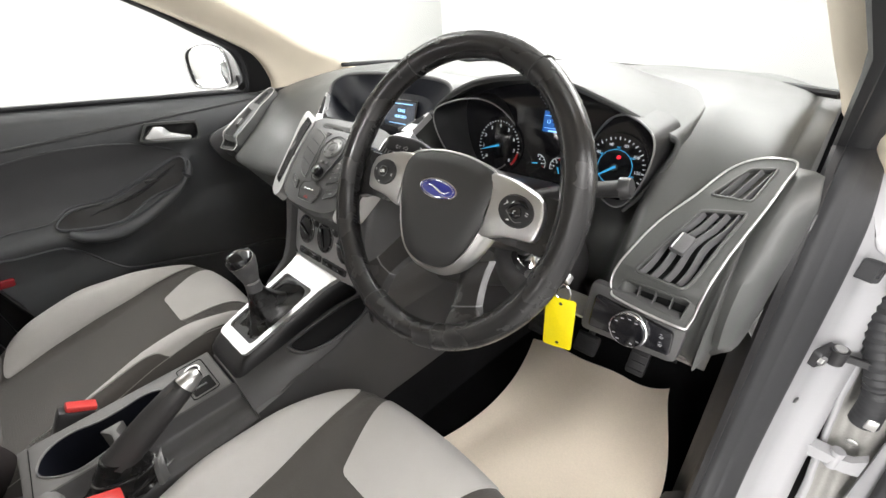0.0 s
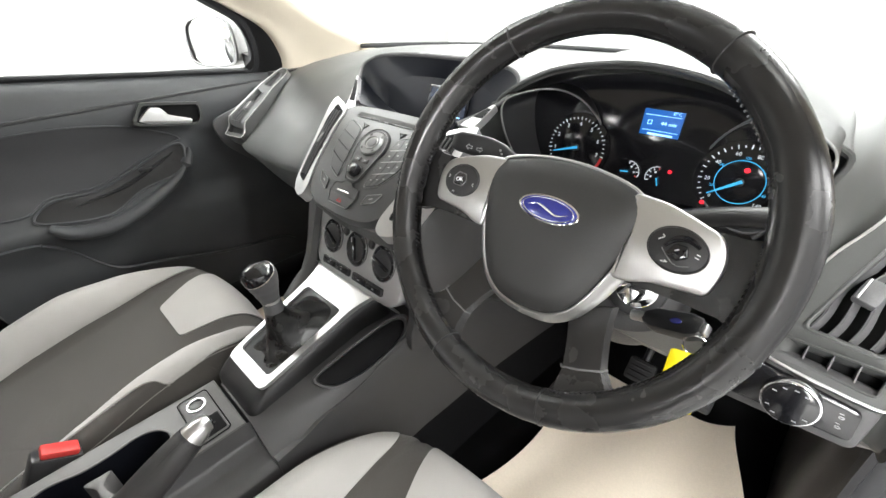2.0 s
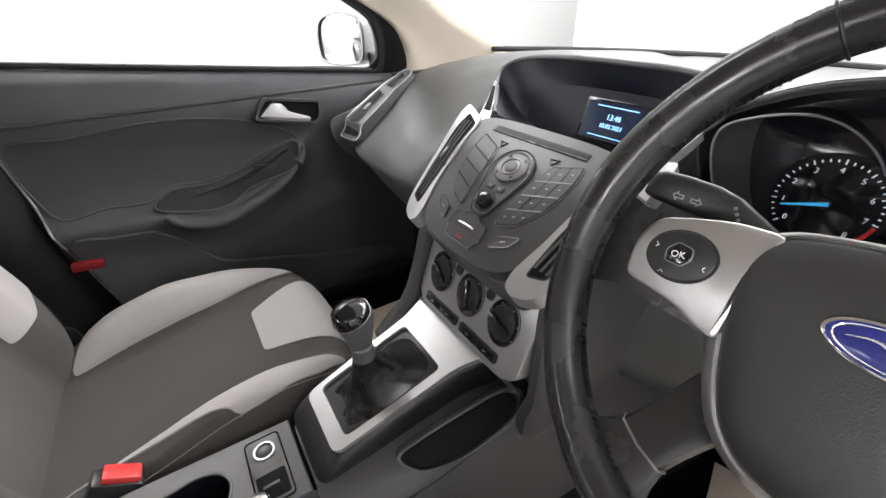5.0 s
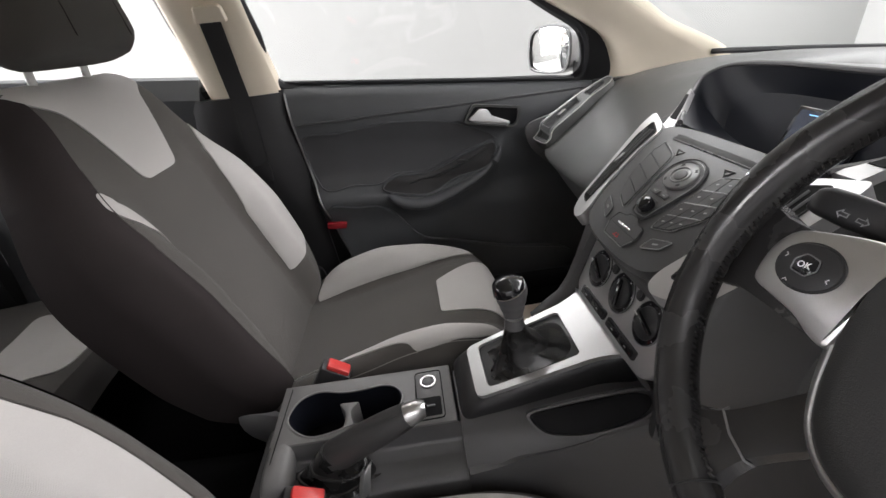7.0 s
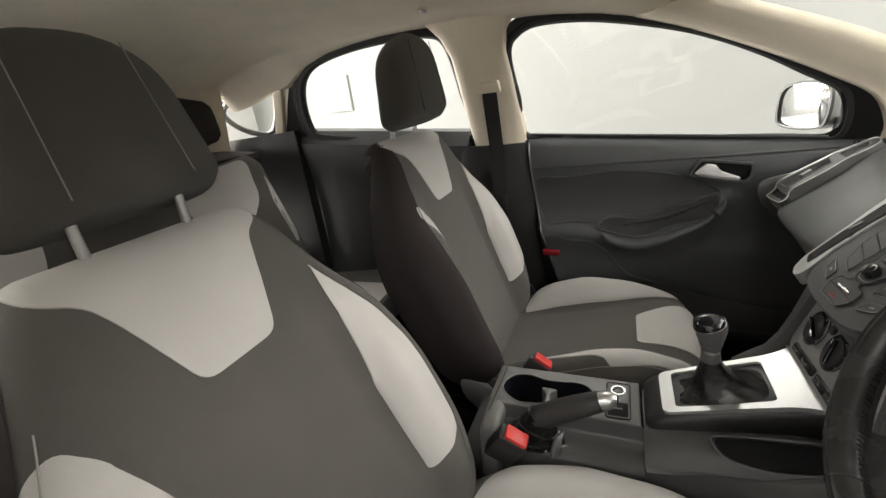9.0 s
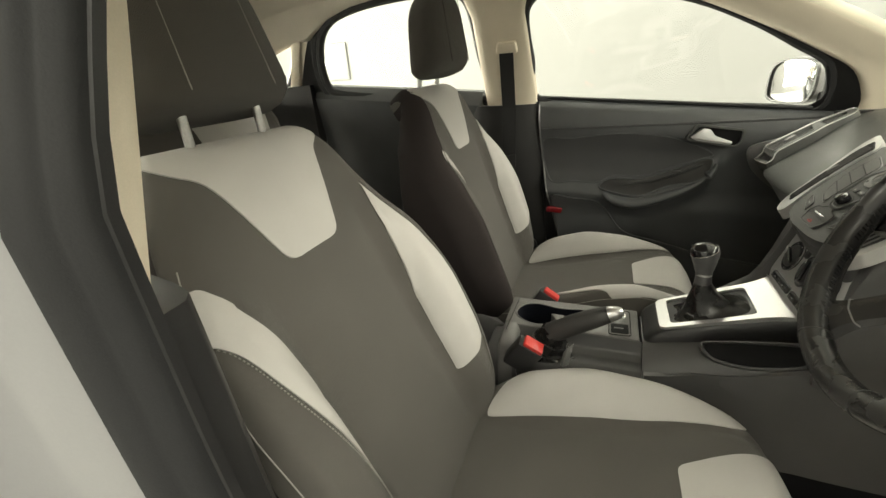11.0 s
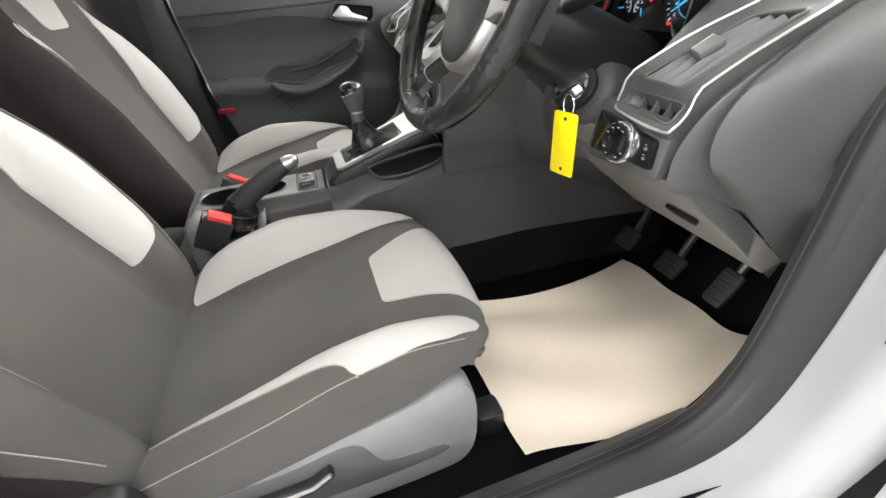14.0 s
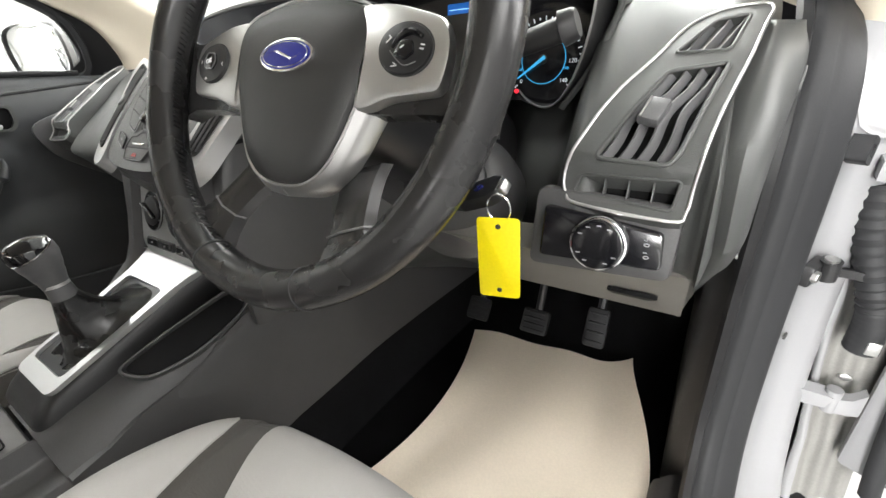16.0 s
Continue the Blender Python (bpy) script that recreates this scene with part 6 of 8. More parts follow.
# ---- centre stack ----
def centre_stack():
    st = thing("centre_stack", (0, 0.1, 0.7), "centre stack with radio, silver side wings and climate panel", "centre console")
    face = plane((0, 0.0, 0.855), (0, 0.822, 0.569))
    # body behind the fascia
    body = rounded([(-0.100, -0.010), (-0.05, -0.014), (0.05, -0.014), (0.100, -0.010), (0.150, 0.15), (0.15, 0.20), (-0.15, 0.20), (-0.150, 0.15)], 0.02)
    part("stack_body", slab(body, 0.09, face @ Matrix.Translation((0, 0, -0.125)), 0.008), DASH_LOW, st, "dark grey stack body")
    def bow(x, y):
        return 0.004 - 0.012 * (max(0.0, 0.16 - y) / 0.13) ** 2 - 0.25 * x * x * min(1.0, max(0.0, (0.17 - y) / 0.08))
    on = lambda x, y, l: face @ Vector((x, y, bow(x, y) + l))
    on_wing = lambda x, y, l: on(x, y, l - 0.08 * max(0.0, abs(x) - 0.108) * min(1.0, max(0.0, (0.15 - y) / 0.1)))
    # radio fascia, bowed downwards
    shield = [(p.x, p.y) for p in crom([(-0.112, 0.166), (0.0, 0.174), (0.112, 0.166), (0.114, 0.12), (0.104, 0.05), (0.090, 0.006), (0.045, -0.012), (-0.045, -0.012), (-0.090, 0.006), (-0.104, 0.05), (-0.114, 0.12)], 5, True)]
    radio = part("radio", patch(on, shield, 0.016, 0.0, 0.03), FASCIA, st, "charcoal radio fascia with buttons")
    at = lambda x, y, z=0.004: face @ Matrix.Translation((x, y, bow(x, y) + z))
    line = lambda pts, r, l, closed=True: tube([on(p[0], p[1], l) for p in pts], r, 6, closed)
    part("disc_slot", box((0, 0.1555, 0.0040), (0.160, 0.0085, 0.003), 0.001, face), INK, radio, "black disc slot")
    part("slot_edge", box((0, 0.1505, 0.0050), (0.162, 0.0013, 0.002), 0.0005, face), PEWTER, radio)
    leaf = [(p.x, p.y) for p in crom([(0.0, 0.136), (0.022, 0.128), (0.032, 0.107), (0.027, 0.080), (0.019, 0.055), (0.012, 0.040), (-0.012, 0.040), (-0.019, 0.055), (-0.027, 0.080), (-0.032, 0.107), (-0.022, 0.128)], 5, True)]
    pod = part("dial_pod", patch(on, leaf, 0.02, 0.0020, 0.003), DASH_LOW, radio)
    part("pod_edge", line(leaf, 0.0010, 0.0022), INK, pod, "dark groove round the pod")
    part("pod_edge", line([(x * 0.92, 0.088 + (y - 0.088) * 0.93) for x, y in leaf], 0.0006, 0.0024), PEWTER, pod, "thin pewter edge")
    part("control_disc", slab(ellipse(0.0235, 0.0215, 36), 0.004, at(0, 0.108, 0.001), 0.002), PEWTER, pod, "pewter control disc")
    part("disc_ring", tube([at(0, 0.108, 0.0055) @ Vector((0.0135 * math.cos(a), 0.0120 * math.sin(a), 0)) for a in span(0, math.tau, 33)[:-1]], 0.0011, 6, True), PEWTER, pod, "pewter ring of the disc")
    part("disc_centre", slab(ellipse(0.0095, 0.0085, 24), 0.0055, at(0, 0.108, 0.001), 0.002), CHARCOAL, pod)
    for a in (45, 135, 225, 315):
        part("disc_mark", box((0.0185, 0, 0), (0.003, 0.0045, 0.0006), 0, at(0, 0.108, 0.0052) @ pose(0, 0, 0, 0, 0, a)), INK, pod)
    for x in (-0.009, 0.009):
        part("small_key", box((0, 0, 0), (0.012, 0.007, 0.003), 0.001, at(x, 0.0765, 0.003)), DASH_LOW, radio)
        part("marking", box((0, 0, 0), (0.004, 0.0012, 0.0004), 0, at(x, 0.0765, 0.0047)), DIM_INK, radio)
    knob = part("volume_knob", slab(ellipse(0.0098, 0.0098, 32), 0.014, at(0.002, 0.0555, 0.001), 0.003), GLOSS, radio, "gloss black volume knob")
    part("knob_ring", tube([at(0.002, 0.0555, 0.0032) @ Vector((0.0122 * math.cos(a), 0.0122 * math.sin(a), 0)) for a in span(0, math.tau, 33)[:-1]], 0.0009, 6, True), INK, knob, "dark ring")
    # fans of keys that rise outwards on both sides of the dial
    near = [(0.034, 0.039), (0.0370, 0.061), (0.0400, 0.083), (0.0435, 0.105), (0.0475, 0.127)]
    far = [(0.060, 0.049), (0.0790, 0.076), (0.0855, 0.098), (0.0880, 0.119), (0.0850, 0.141)]
    for s in (-1, 1):
        n = 1 if s < 0 else 3
        for k in range(4):
            for i in range(n):
                def spot(a, b):
                    p, q = Vector(near[k]).lerp(Vector(near[k + 1]), b), Vector(far[k]).lerp(Vector(far[k + 1]), b)
                    v = p.lerp(q, a)
                    return (s * v.x, v.y)
                a0, a1 = i / n + 0.012, (i + 1) / n - 0.012
                quad = rounded([spot(a0, 0.05), spot(a1, 0.05), spot(a1, 0.95), spot(a0, 0.95)], 0.0015, 2)
                key = part("key", patch(on, [(p.x, p.y) for p in quad], 0.03, 0.0024, 0.003), FASCIA, radio, "charcoal radio key")
                if n == 3:
                    x, y = spot((a0 + a1) / 2, 0.5)
                    part("marking", box((0, 0, 0), (0.0032, 0.0016, 0.0004), 0, at(x, y, 0.0027) @ pose(0, 0, 0, 0, 0, 26)), DIM_INK, key)
        for k in range(1, 4):
            part("key_gap", line([(s * near[k][0], near[k][1]), (s * far[k][0], far[k][1])], 0.0008, 0.0020, False), INK if s < 0 else PEWTER, radio, "thin line between the keys")
        border = [(s * x, y) for x, y in near + far[::-1]]
        part("key_edge", line([(p.x, p.y) for p in rounded(border, 0.006, 3)], 0.0010, 0.0016), INK, radio, "dark groove round the keys")
        part("key_rim", line([(p.x, p.y) for p in rounded([(s * (0.0595 + (abs(x) - 0.0595) * 1.07), 0.090 + (y - 0.090) * 1.045) for x, y in border], 0.006, 3)], 0.0007, 0.0010), PEWTER, radio, "thin pewter key border")
        tri = [(s * 0.038, 0.138), (s * 0.052, 0.1395), (s * 0.045, 0.1305)]
        part("seek_key", line(tri, 0.0008, 0.0008), INK, radio, "small triangular key")
        low = rounded([(s * 0.046, 0.012), (s * 0.070, 0.024), (s * 0.078, 0.040), (s * 0.050, 0.029)], 0.004)
        part("side_key", patch(on, [(p.x, p.y) for p in low], 0.02, 0.0018, 0.003), DASH_LOW, radio)
        part("side_key_edge", line([(p.x, p.y) for p in low], 0.0007, 0.0020), PEWTER, radio)
        part("marking", box((0, 0, 0), (0.007, 0.0022, 0.0004), 0, at(s * 0.0605, 0.0262, 0.0022) @ pose(0, 0, 0, 0, 0, s * 26)), DIM_INK, radio)
    haz = rounded([(-0.029, 0.030), (-0.033, 0.016), (-0.024, -0.001), (0.024, -0.001), (0.033, 0.016), (0.029, 0.030), (0.013, 0.032), (0.009, 0.037), (-0.009, 0.037), (-0.013, 0.032)], 0.003)
    hz = part("hazard_unit", patch(on, [(p.x, p.y) for p in haz], 0.02, 0.0030, 0.005), DASH_LOW, radio, "charcoal hazard switch unit")
    part("unit_edge", line([(p.x, p.y) for p in haz], 0.0010, 0.0028), INK, hz)
    part("unit_edge", line([(x, y) for x, y in ((-0.0315, 0.012), (-0.0235, -0.0022), (0.0235, -0.0022), (0.0315, 0.012))], 0.0008, 0.0034, False), PEWTER, hz)
    part("unit_bar", box((0, 0, 0), (0.030, 0.0030, 0.002), 0.0008, at(0, 0.0195, 0.0042)), CHROME, hz, "bright bar")
    part("unit_split", line([(-0.031, 0.0150), (0.031, 0.0150)], 0.0006, 0.0033, False), INK, hz)
    tri_o, tri_i = [(-0.006, -0.001), (0.006, -0.001), (0.0, 0.009)], [(-0.0038, 0.0003), (0.0038, 0.0003), (0.0, 0.0066)]
    part("hazard_mark", frame_ring(tri_o, tri_i, 0.0008, at(0, 0.0035, 0.0031)), DIM_RED, hz, "dim red triangle")
    # silver wings with the centre vents
    for s in (-1, 1):
        wing = [(0.116, 0.155), (0.130, 0.166), (0.152, 0.174), (0.168, 0.180), (0.170, 0.160), (0.163, 0.115), (0.152, 0.055), (0.142, 0.010), (0.130, -0.008), (0.108, -0.016), (0.096, -0.010), (0.0945, 0.006), (0.106, 0.05), (0.116, 0.12)]
        wing = [(p.x, p.y) for p in rounded([(s * x, y) for x, y in wing], 0.010)]
        w = part("stack_wing", patch(on_wing, wing, 0.012, 0.003, 0.022), SILVER, st, "satin silver side wing")
        vent = [(p.x, p.y) for p in rounded([(s * x, y) for x, y in ((0.121, 0.150), (0.148, 0.163), (0.151, 0.135), (0.144, 0.075), (0.133, 0.018), (0.112, 0.010), (0.116, 0.06), (0.122, 0.11))], 0.005)]
        # Flat patch; the vent's shaded depth is painted near-black.
        v = part("centre_vent", patch(on_wing, vent, 0.02, 0.0042, 0.003), SHADE_BLACK, w, "narrow centre vent painted near-black")
        part("vent_rim", tube([on_wing(x, y, 0.004) for x, y in vent], 0.0010, 6, True), INK, v)
        for k in range(3):
            part("vent_vane", tube([on_wing(s * (x + 0.0075 * k), y, 0.0046) for x, y in crom([(0.1155, 0.022), (0.1205, 0.06), (0.1255, 0.10), (0.1285, 0.150)], 4)], 0.0014, 6), CHARCOAL, v)
        part("vane_tab", box((0, 0, 0), (0.0045, 0.020, 0.004), 0.001, Matrix.Translation(on_wing(s * 0.1335, 0.092, 0.006)) @ face.to_3x3().to_4x4() @ pose(0, 0, 0, 0, 0, s * -8)), PEWTER, v)
        up = face.to_3x3() @ Vector((0, 0, 1))
        tip = crom([(s * 0.128, 0.140, 0.944), (s * 0.143, 0.160, 0.957), (s * 0.164, 0.184, 0.970), (s * 0.196, 0.216, 0.984)] if s < 0 else [(0.134, 0.155, 0.953), (0.145, 0.176, 0.966), (0.152, 0.198, 0.978)], 5)
        part("wing_tip", loft([[p + Vector((-s * a, 0, 0)) * k + up * h for a, h in ((-0.010, -0.008), (-0.009, 0.003), (0.010, 0.003), (0.011, -0.008))] for p, k in zip(tip, span(1.45, 0.25, len(tip)))]), SILVER, w, "silver strip beside the display")
        # Cutout laid on as a black strip, its shade painted.
        part("wing_inset", loft([[p + Vector((-s * a, 0, 0)) * k + up * h for a, h in ((-0.006, 0.002), (-0.005, 0.0042), (0.006, 0.0042), (0.007, 0.002))] for p, k in zip(tip[4:-2], span(1.3, 0.5, len(tip) - 6))]), SHADE_BLACK, w, "cutout in the wing painted near-black")
    # display in its hooded recess
    disp = thing("display_screen", (0, 0.27, 0.93), "dark centre display showing time and date in a hooded recess", "display")
    dm = plane((0, 0.262, 0.952), (0, 0.34, 0.94))
    rim_c = crom([(-0.118, 0.150, 0.958), (-0.165, 0.185, 0.967), (-0.210, 0.225, 0.980), (-0.238, 0.262, 0.999), (-0.205, 0.282, 1.016), (-0.11, 0.276, 1.025), (0.0, 0.270, 1.027), (0.07, 0.276, 1.025), (0.122, 0.280, 1.016), (0.146, 0.262, 0.999), (0.143, 0.225, 0.980), (0.132, 0.185, 0.967), (0.118, 0.150, 0.958)], 5)
    back_c = [dm @ Vector((x, y, -0.004)) for x, y in ((p.x * 0.70, lerp([(0.95, -0.046), (0.985, -0.030), (1.0, 0.005), (1.028, 0.040)], p.z)) for p in rim_c)]
    part("recess", loft([[Vector(p).lerp(q, k) + Vector((0, 0, -0.004 * math.sin(k * 3.1))) for p, q in zip(rim_c, back_c)] for k in span(0, 1, 7)], closed=False, caps=False), RECESS, disp, "black recess round the display")
    part("recess_floor", shell(lambda u, v: Vector((u * 0.118, 0.146, 0.955)).lerp(dm @ Vector((u * 0.118 * 0.72, -0.046, -0.004)), v), span(-1, 1, 9), span(0, 1, 5), (0, 0, -0.008)), RECESS, disp)
    bm = bmesh.new()
    bm.faces.new([bm.verts.new(p) for p in back_c])
    part("recess_back", bm, RECESS, disp, "gloss black recess back")
    top_c = rim_c[15:46]
    def hood(u, v):
        i = min(len(top_c) - 1, int(round(u * (len(top_c) - 1))))
        p = top_c[i]
        e = Vector((p.x * 1.10, p.y + 0.17 * (1 - abs(p.x) * 1.4), 0.990 + 0.012 * (1 - abs(p.x) / 0.25)))
        bulge = Vector((0, 0, 0.006 * math.sin(v * math.pi)))
        return p.lerp(e, v) + bulge
    part("display_hood", shell(hood, span(0, 1, len(top_c)), span(0, 1, 7), (0, 0.004, -0.010)), DASH, disp, "dark grey display hood")
    part("hood_lip", tube([p + Vector((0, 0.002, -0.002)) for p in rim_c], 0.004, 8), DASH_LOW, disp)
    sm = dm @ Matrix.Translation((0.0, -0.002, 0))
    scr = part("screen", box((0, 0, 0), (0.098, 0.058, 0.004), 0.001, sm), GLOSS, disp, "dark blue-black screen")
    part("screen_field", box((0.0, 0, 0.0022), (0.088, 0.050, 0.001), 0, sm), mat("screen_dark_blue", (0.006, 0.012, 0.03), 0.15, emit=0.25, coat=0.3), scr)
    for y in (0.020, -0.020):
        part("screen_line", box((0.004, y, 0.0030), (0.066, 0.0010, 0.0004), 0, sm), SCREEN_TEXT, scr)
    word("13:46", 0.0105, sm @ Matrix.Translation((0.004, 0.006, 0.003)), SCREEN_TEXT, scr)
    word("10.03.2021", 0.0085, sm @ Matrix.Translation((0.004, -0.006, 0.003)), SCREEN_TEXT, scr)
    # climate panel
    cm = plane((0, 0.030, 0.75), (0, 0.34, 0.94))
    plate = rounded([(-0.122, 0.074), (-0.116, -0.052), (-0.095, -0.068), (0.095, -0.068), (0.116, -0.052), (0.122, 0.074)], 0.012)
    clim = part("climate_panel", slab(plate if area(plate) > 0 else list(reversed(plate)), 0.03, cm @ Matrix.Translation((0, 0, -0.03)), 0.006), SILVER, st, "satin silver climate panel")
    for x in (-0.069, 0.0, 0.070):
        km = cm @ Matrix.Translation((x, 0.002, 0))
        k = part("climate_dial", slab(ellipse(0.0262, 0.0305, 40), 0.004, km, 0.001), GLOSS, clim, "black rotary climate control")
        part("dial_edge", tube([km @ Vector((px, py, 0.003)) for px, py in ellipse(0.0265, 0.0308, 40)], 0.0009, 6, True), PEWTER, k)
        part("dial_grip", box((0, 0, 0.009), (0.006, 0.040, 0.007), 0.003, km @ pose(0, 0, 0, 0, 0, 62 if x < 0 else (15 if x == 0 else 75))), GLOSS, k)
        part("dial_base", slab(ellipse(0.021, 0.023, 32), 0.0065, km, 0.002), BLACK, k)
        part("pointer", box((0, 0.016, 0.0132), (0.0015, 0.008, 0.0005), 0, km @ pose(0, 0, 0, 0, 0, 62 if x < 0 else (15 if x == 0 else 75))), WHITE_INK, k)
        for a in span(-120, 120, 6):
            part("marking", box((0, 0.0250, 0.0042), (0.0016, 0.0016, 0.0004), 0, km @ pose(0, 0, 0, 0, 0, a)), DIM_INK, k)
    for x in (-0.0350, 0.0345):
        part("climate_button", slab(ellipse(0.0062, 0.0072, 24), 0.005, cm @ Matrix.Translation((x, 0.0225, 0)), 0.0015), BLACK, clim, "small round button")
        part("button_edge", tube([cm @ Vector((x + px, 0.0225 + py, 0.0012)) for px, py in ellipse(0.0072, 0.0082, 24)], 0.0009, 6, True), INK, clim)
    for x in (-0.048, 0.040):
        bp = rounded([(-0.040, -0.007), (0.040, -0.007), (0.040, 0.007), (-0.040, 0.007)], 0.003)
        bank = part("button_bank", slab(bp, 0.004, cm @ Matrix.Translation((x, -0.047, 0)), 0.001), BLACK, clim, "row of black buttons")
        for k in (-1, 1):
            part("button", slab(rounded([(-0.017, -0.005), (0.017, -0.005), (0.017, 0.005), (-0.017, 0.005)], 0.002), 0.006, cm @ Matrix.Translation((x + k * 0.019, -0.047, 0)), 0.001), GLOSS, bank)
            part("marking", box((x + k * 0.019, -0.047, 0.0062), (0.005, 0.002, 0.0004), 0, cm), DIM_INK, bank)
    # dark struts from the wings down to the console
    for s in (-1, 1):
        rows = []
        for z, x0, x1, y in ((0.858, 0.100, 0.150, 0.052), (0.835, 0.106, 0.150, 0.042), (0.79, 0.114, 0.1475, 0.030), (0.74, 0.118, 0.146, 0.016), (0.70, 0.1185, 0.1455, 0.002), (0.672, 0.117, 0.145, -0.014), (0.655, 0.112, 0.142, -0.040), (0.638, 0.106, 0.136, -0.066), (0.60, 0.106, 0.134, -0.060)):
            y = max(y, 0.026) if s > 0 else y
            rows.append([(s * x0, y + 0.016, z), (s * (x0 + 0.006), y + 0.002, z), (s * (x1 - 0.008), y, z), (s * x1, y + 0.010, z), (s * (x1 + 0.004), y + 0.20, z), (s * x0, y + 0.20, z)])
        part("stack_strut", loft(rows), DASH_LOW, st, "dark strut beside the climate panel", angle=55)
    part("stack_core", box((0, 0.17, 0.71), (0.21, 0.2, 0.28), 0.01), DASH_LOW, st)


centre_stack()


# ---- floor console ----
def floor_console():
    con = thing("floor_console", (0, -0.25, 0.40), "dark grey floor console with silver gear surround and cup holder", "console")
    # long body: cross-sections from front to back
    rings = []
    for y, top, wl, wr, e in ((0.16, 0.645, 0.115, 0.125, 0), (0.06, 0.636, 0.112, 0.122, 0), (-0.02, 0.624, 0.108, 0.112, 0), (-0.10, 0.606, 0.104, 0.104, 0), (-0.15, 0.594, 0.101, 0.104, 0.012), (-0.19, 0.585, 0.098, 0.106, 0.030), (-0.222, 0.576, 0.092, 0.107, 0.038), (-0.2225, 0.50, 0.086, 0.092, 0), (-0.46, 0.50, 0.086, 0.092, 0), (-0.535, 0.50, 0.086, 0.092, 0), (-0.56, 0.50, 0.085, 0.09, 0)):
        sec = [(-wl - 0.03, 0.30), (-wl - 0.015, 0.42), (-wl, top - 0.04), (-wl + 0.012, top - 0.006), (-wl + 0.03, top), (wr - 0.03 - e, top), (wr - 0.012 - e, top - 0.006 - e * 0.2), (wr - e * 0.25, top - 0.04), (wr + 0.010, 0.42), (wr + 0.035, 0.30)]
        rings.append([(x, y, z) for x, z in sec])
    part("console_body", loft(rings), DASH_LOW, con, "dark grey console moulding", angle=60)
    # gear surround
    gm = plane((-0.030, -0.10, 0.640), (0, 0.944, 0.33))
    outer = rounded([(-0.056, -0.097), (0.056, -0.097), (0.068, 0.09), (0.086, 0.135), (-0.086, 0.135), (-0.068, 0.09)], 0.014)
    inner = rounded([(-0.049, -0.076), (0.045, -0.076), (0.050, 0.0), (0.052, 0.072), (-0.052, 0.072), (-0.051, 0.0)], 0.010)
    rows = []
    for n_, near, side, far in ((-0.060, -0.140, 0.071, 0.086), (-0.030, -0.137, 0.070, 0.086), (-0.014, -0.131, 0.068, 0.086), (-0.006, -0.120, 0.065, 0.085), (-0.001, -0.108, 0.062, 0.084), (0.001, -0.096, 0.058, 0.082)):
        rows.append([gm @ Vector((p.x, p.y, n_)) for p in rounded([(-side + 0.002, near), (side - 0.004, near), (side + 0.004, 0.09), (far + 0.004, 0.138), (-far - 0.004, 0.138), (-side - 0.004, 0.09)], 0.022, 6)])
    part("gear_plinth", loft(rows), BLACK, con, "black plinth under the gear surround", angle=60)
    part("gear_surround", frame_ring(outer, inner, 0.010, gm @ Matrix.Translation((0, 0, -0.004))), SILVER, con, "satin silver gear surround")
    part("gear_well", slab(inner, 0.002, gm @ Matrix.Translation((0, 0, -0.004)), 0.0005), BLACK, con)
    # silver ramp up to the climate panel
    def ramp(u, v):
        a = gm @ Vector((u * lerp([(0, 0.085), (1, 0.11)], v), 0.118, 0.005))
        b = Vector((u * 0.112, 0.008, 0.690))
        return a.lerp(b, v) + Vector((0.03 * v * 0, 0.010 * math.sin(v * math.pi), -0.006 * math.sin(v * math.pi)))
    part("silver_ramp", shell(ramp, span(-1, 1, 13), span(0, 1, 8), (0, 0.01, -0.012)), SILVER, con, "satin silver ramp")
    # black leather gaiter and lever
    lever = thing("gear_lever", (-0.03, -0.11, 0.66), "gear lever with a bright capped knob and leather gaiter", "gear lever")
    rings = []
    foot = gm @ Vector((0, 0.0, 0.0))
    neck = Vector((-0.024, -0.122, 0.705))
    for k in span(0, 1, 9):
        ring = []
        for a in span(0, math.tau, 33)[:-1]:
            fold = 1 + 0.17 * math.sin(a * 5 + 5 * k) * (1 - k) * k * 3
            px = math.copysign(abs(math.cos(a)) ** 0.5, math.cos(a)) * 0.046
            py = math.copysign(abs(math.sin(a)) ** 0.5, math.sin(a)) * 0.071
            base_p = gm @ Vector((px, py - 0.002, 0.0))
            top_p = neck + Vector((math.cos(a) * 0.014, math.sin(a) * 0.014, 0))
            p = base_p.lerp(top_p, k ** 0.55)
            p.z = base_p.z + (top_p.z - base_p.z) * (0.10 * k ** 0.3 + 0.90 * k ** 2.2)
            c = foot.lerp(neck, k)
            c.z = p.z
            ring.append(c + (p - c) * fold)
        rings.append(ring)
    part("gaiter", loft(rings, caps=False), LEATHER, lever, "folded black leather gaiter")
    part("collar", tube([(-0.024, -0.122, 0.700), (-0.0245, -0.1225, 0.712), (-0.025, -0.123, 0.720)], lambda t: 0.0155 - 0.002 * t, 18), CHARCOAL, lever, "grey ring collar")
    axis0, axis1 = Vector((-0.025, -0.123, 0.716)), Vector((-0.032, -0.128, 0.783))
    prof = [(0.0, 0.0125), (0.10, 0.0134), (0.30, 0.0165), (0.50, 0.0200), (0.68, 0.0225), (0.82, 0.0222), (0.92, 0.0180), (0.98, 0.0105), (1.0, 0.003)]
    def knob_at(k, a, grow):
        r = lerp(prof, k) + grow
        return axis0.lerp(axis1, k) + Vector((r * math.cos(a), r * 1.12 * math.sin(a), 0.6 * grow))
    turn = span(0, math.tau, 29)[:-1]
    knob = part("knob", loft([[knob_at(k, a, 0) for a in turn] for k in span(0, 1, 21)]), CHARCOAL, lever, "grey leather gear knob")
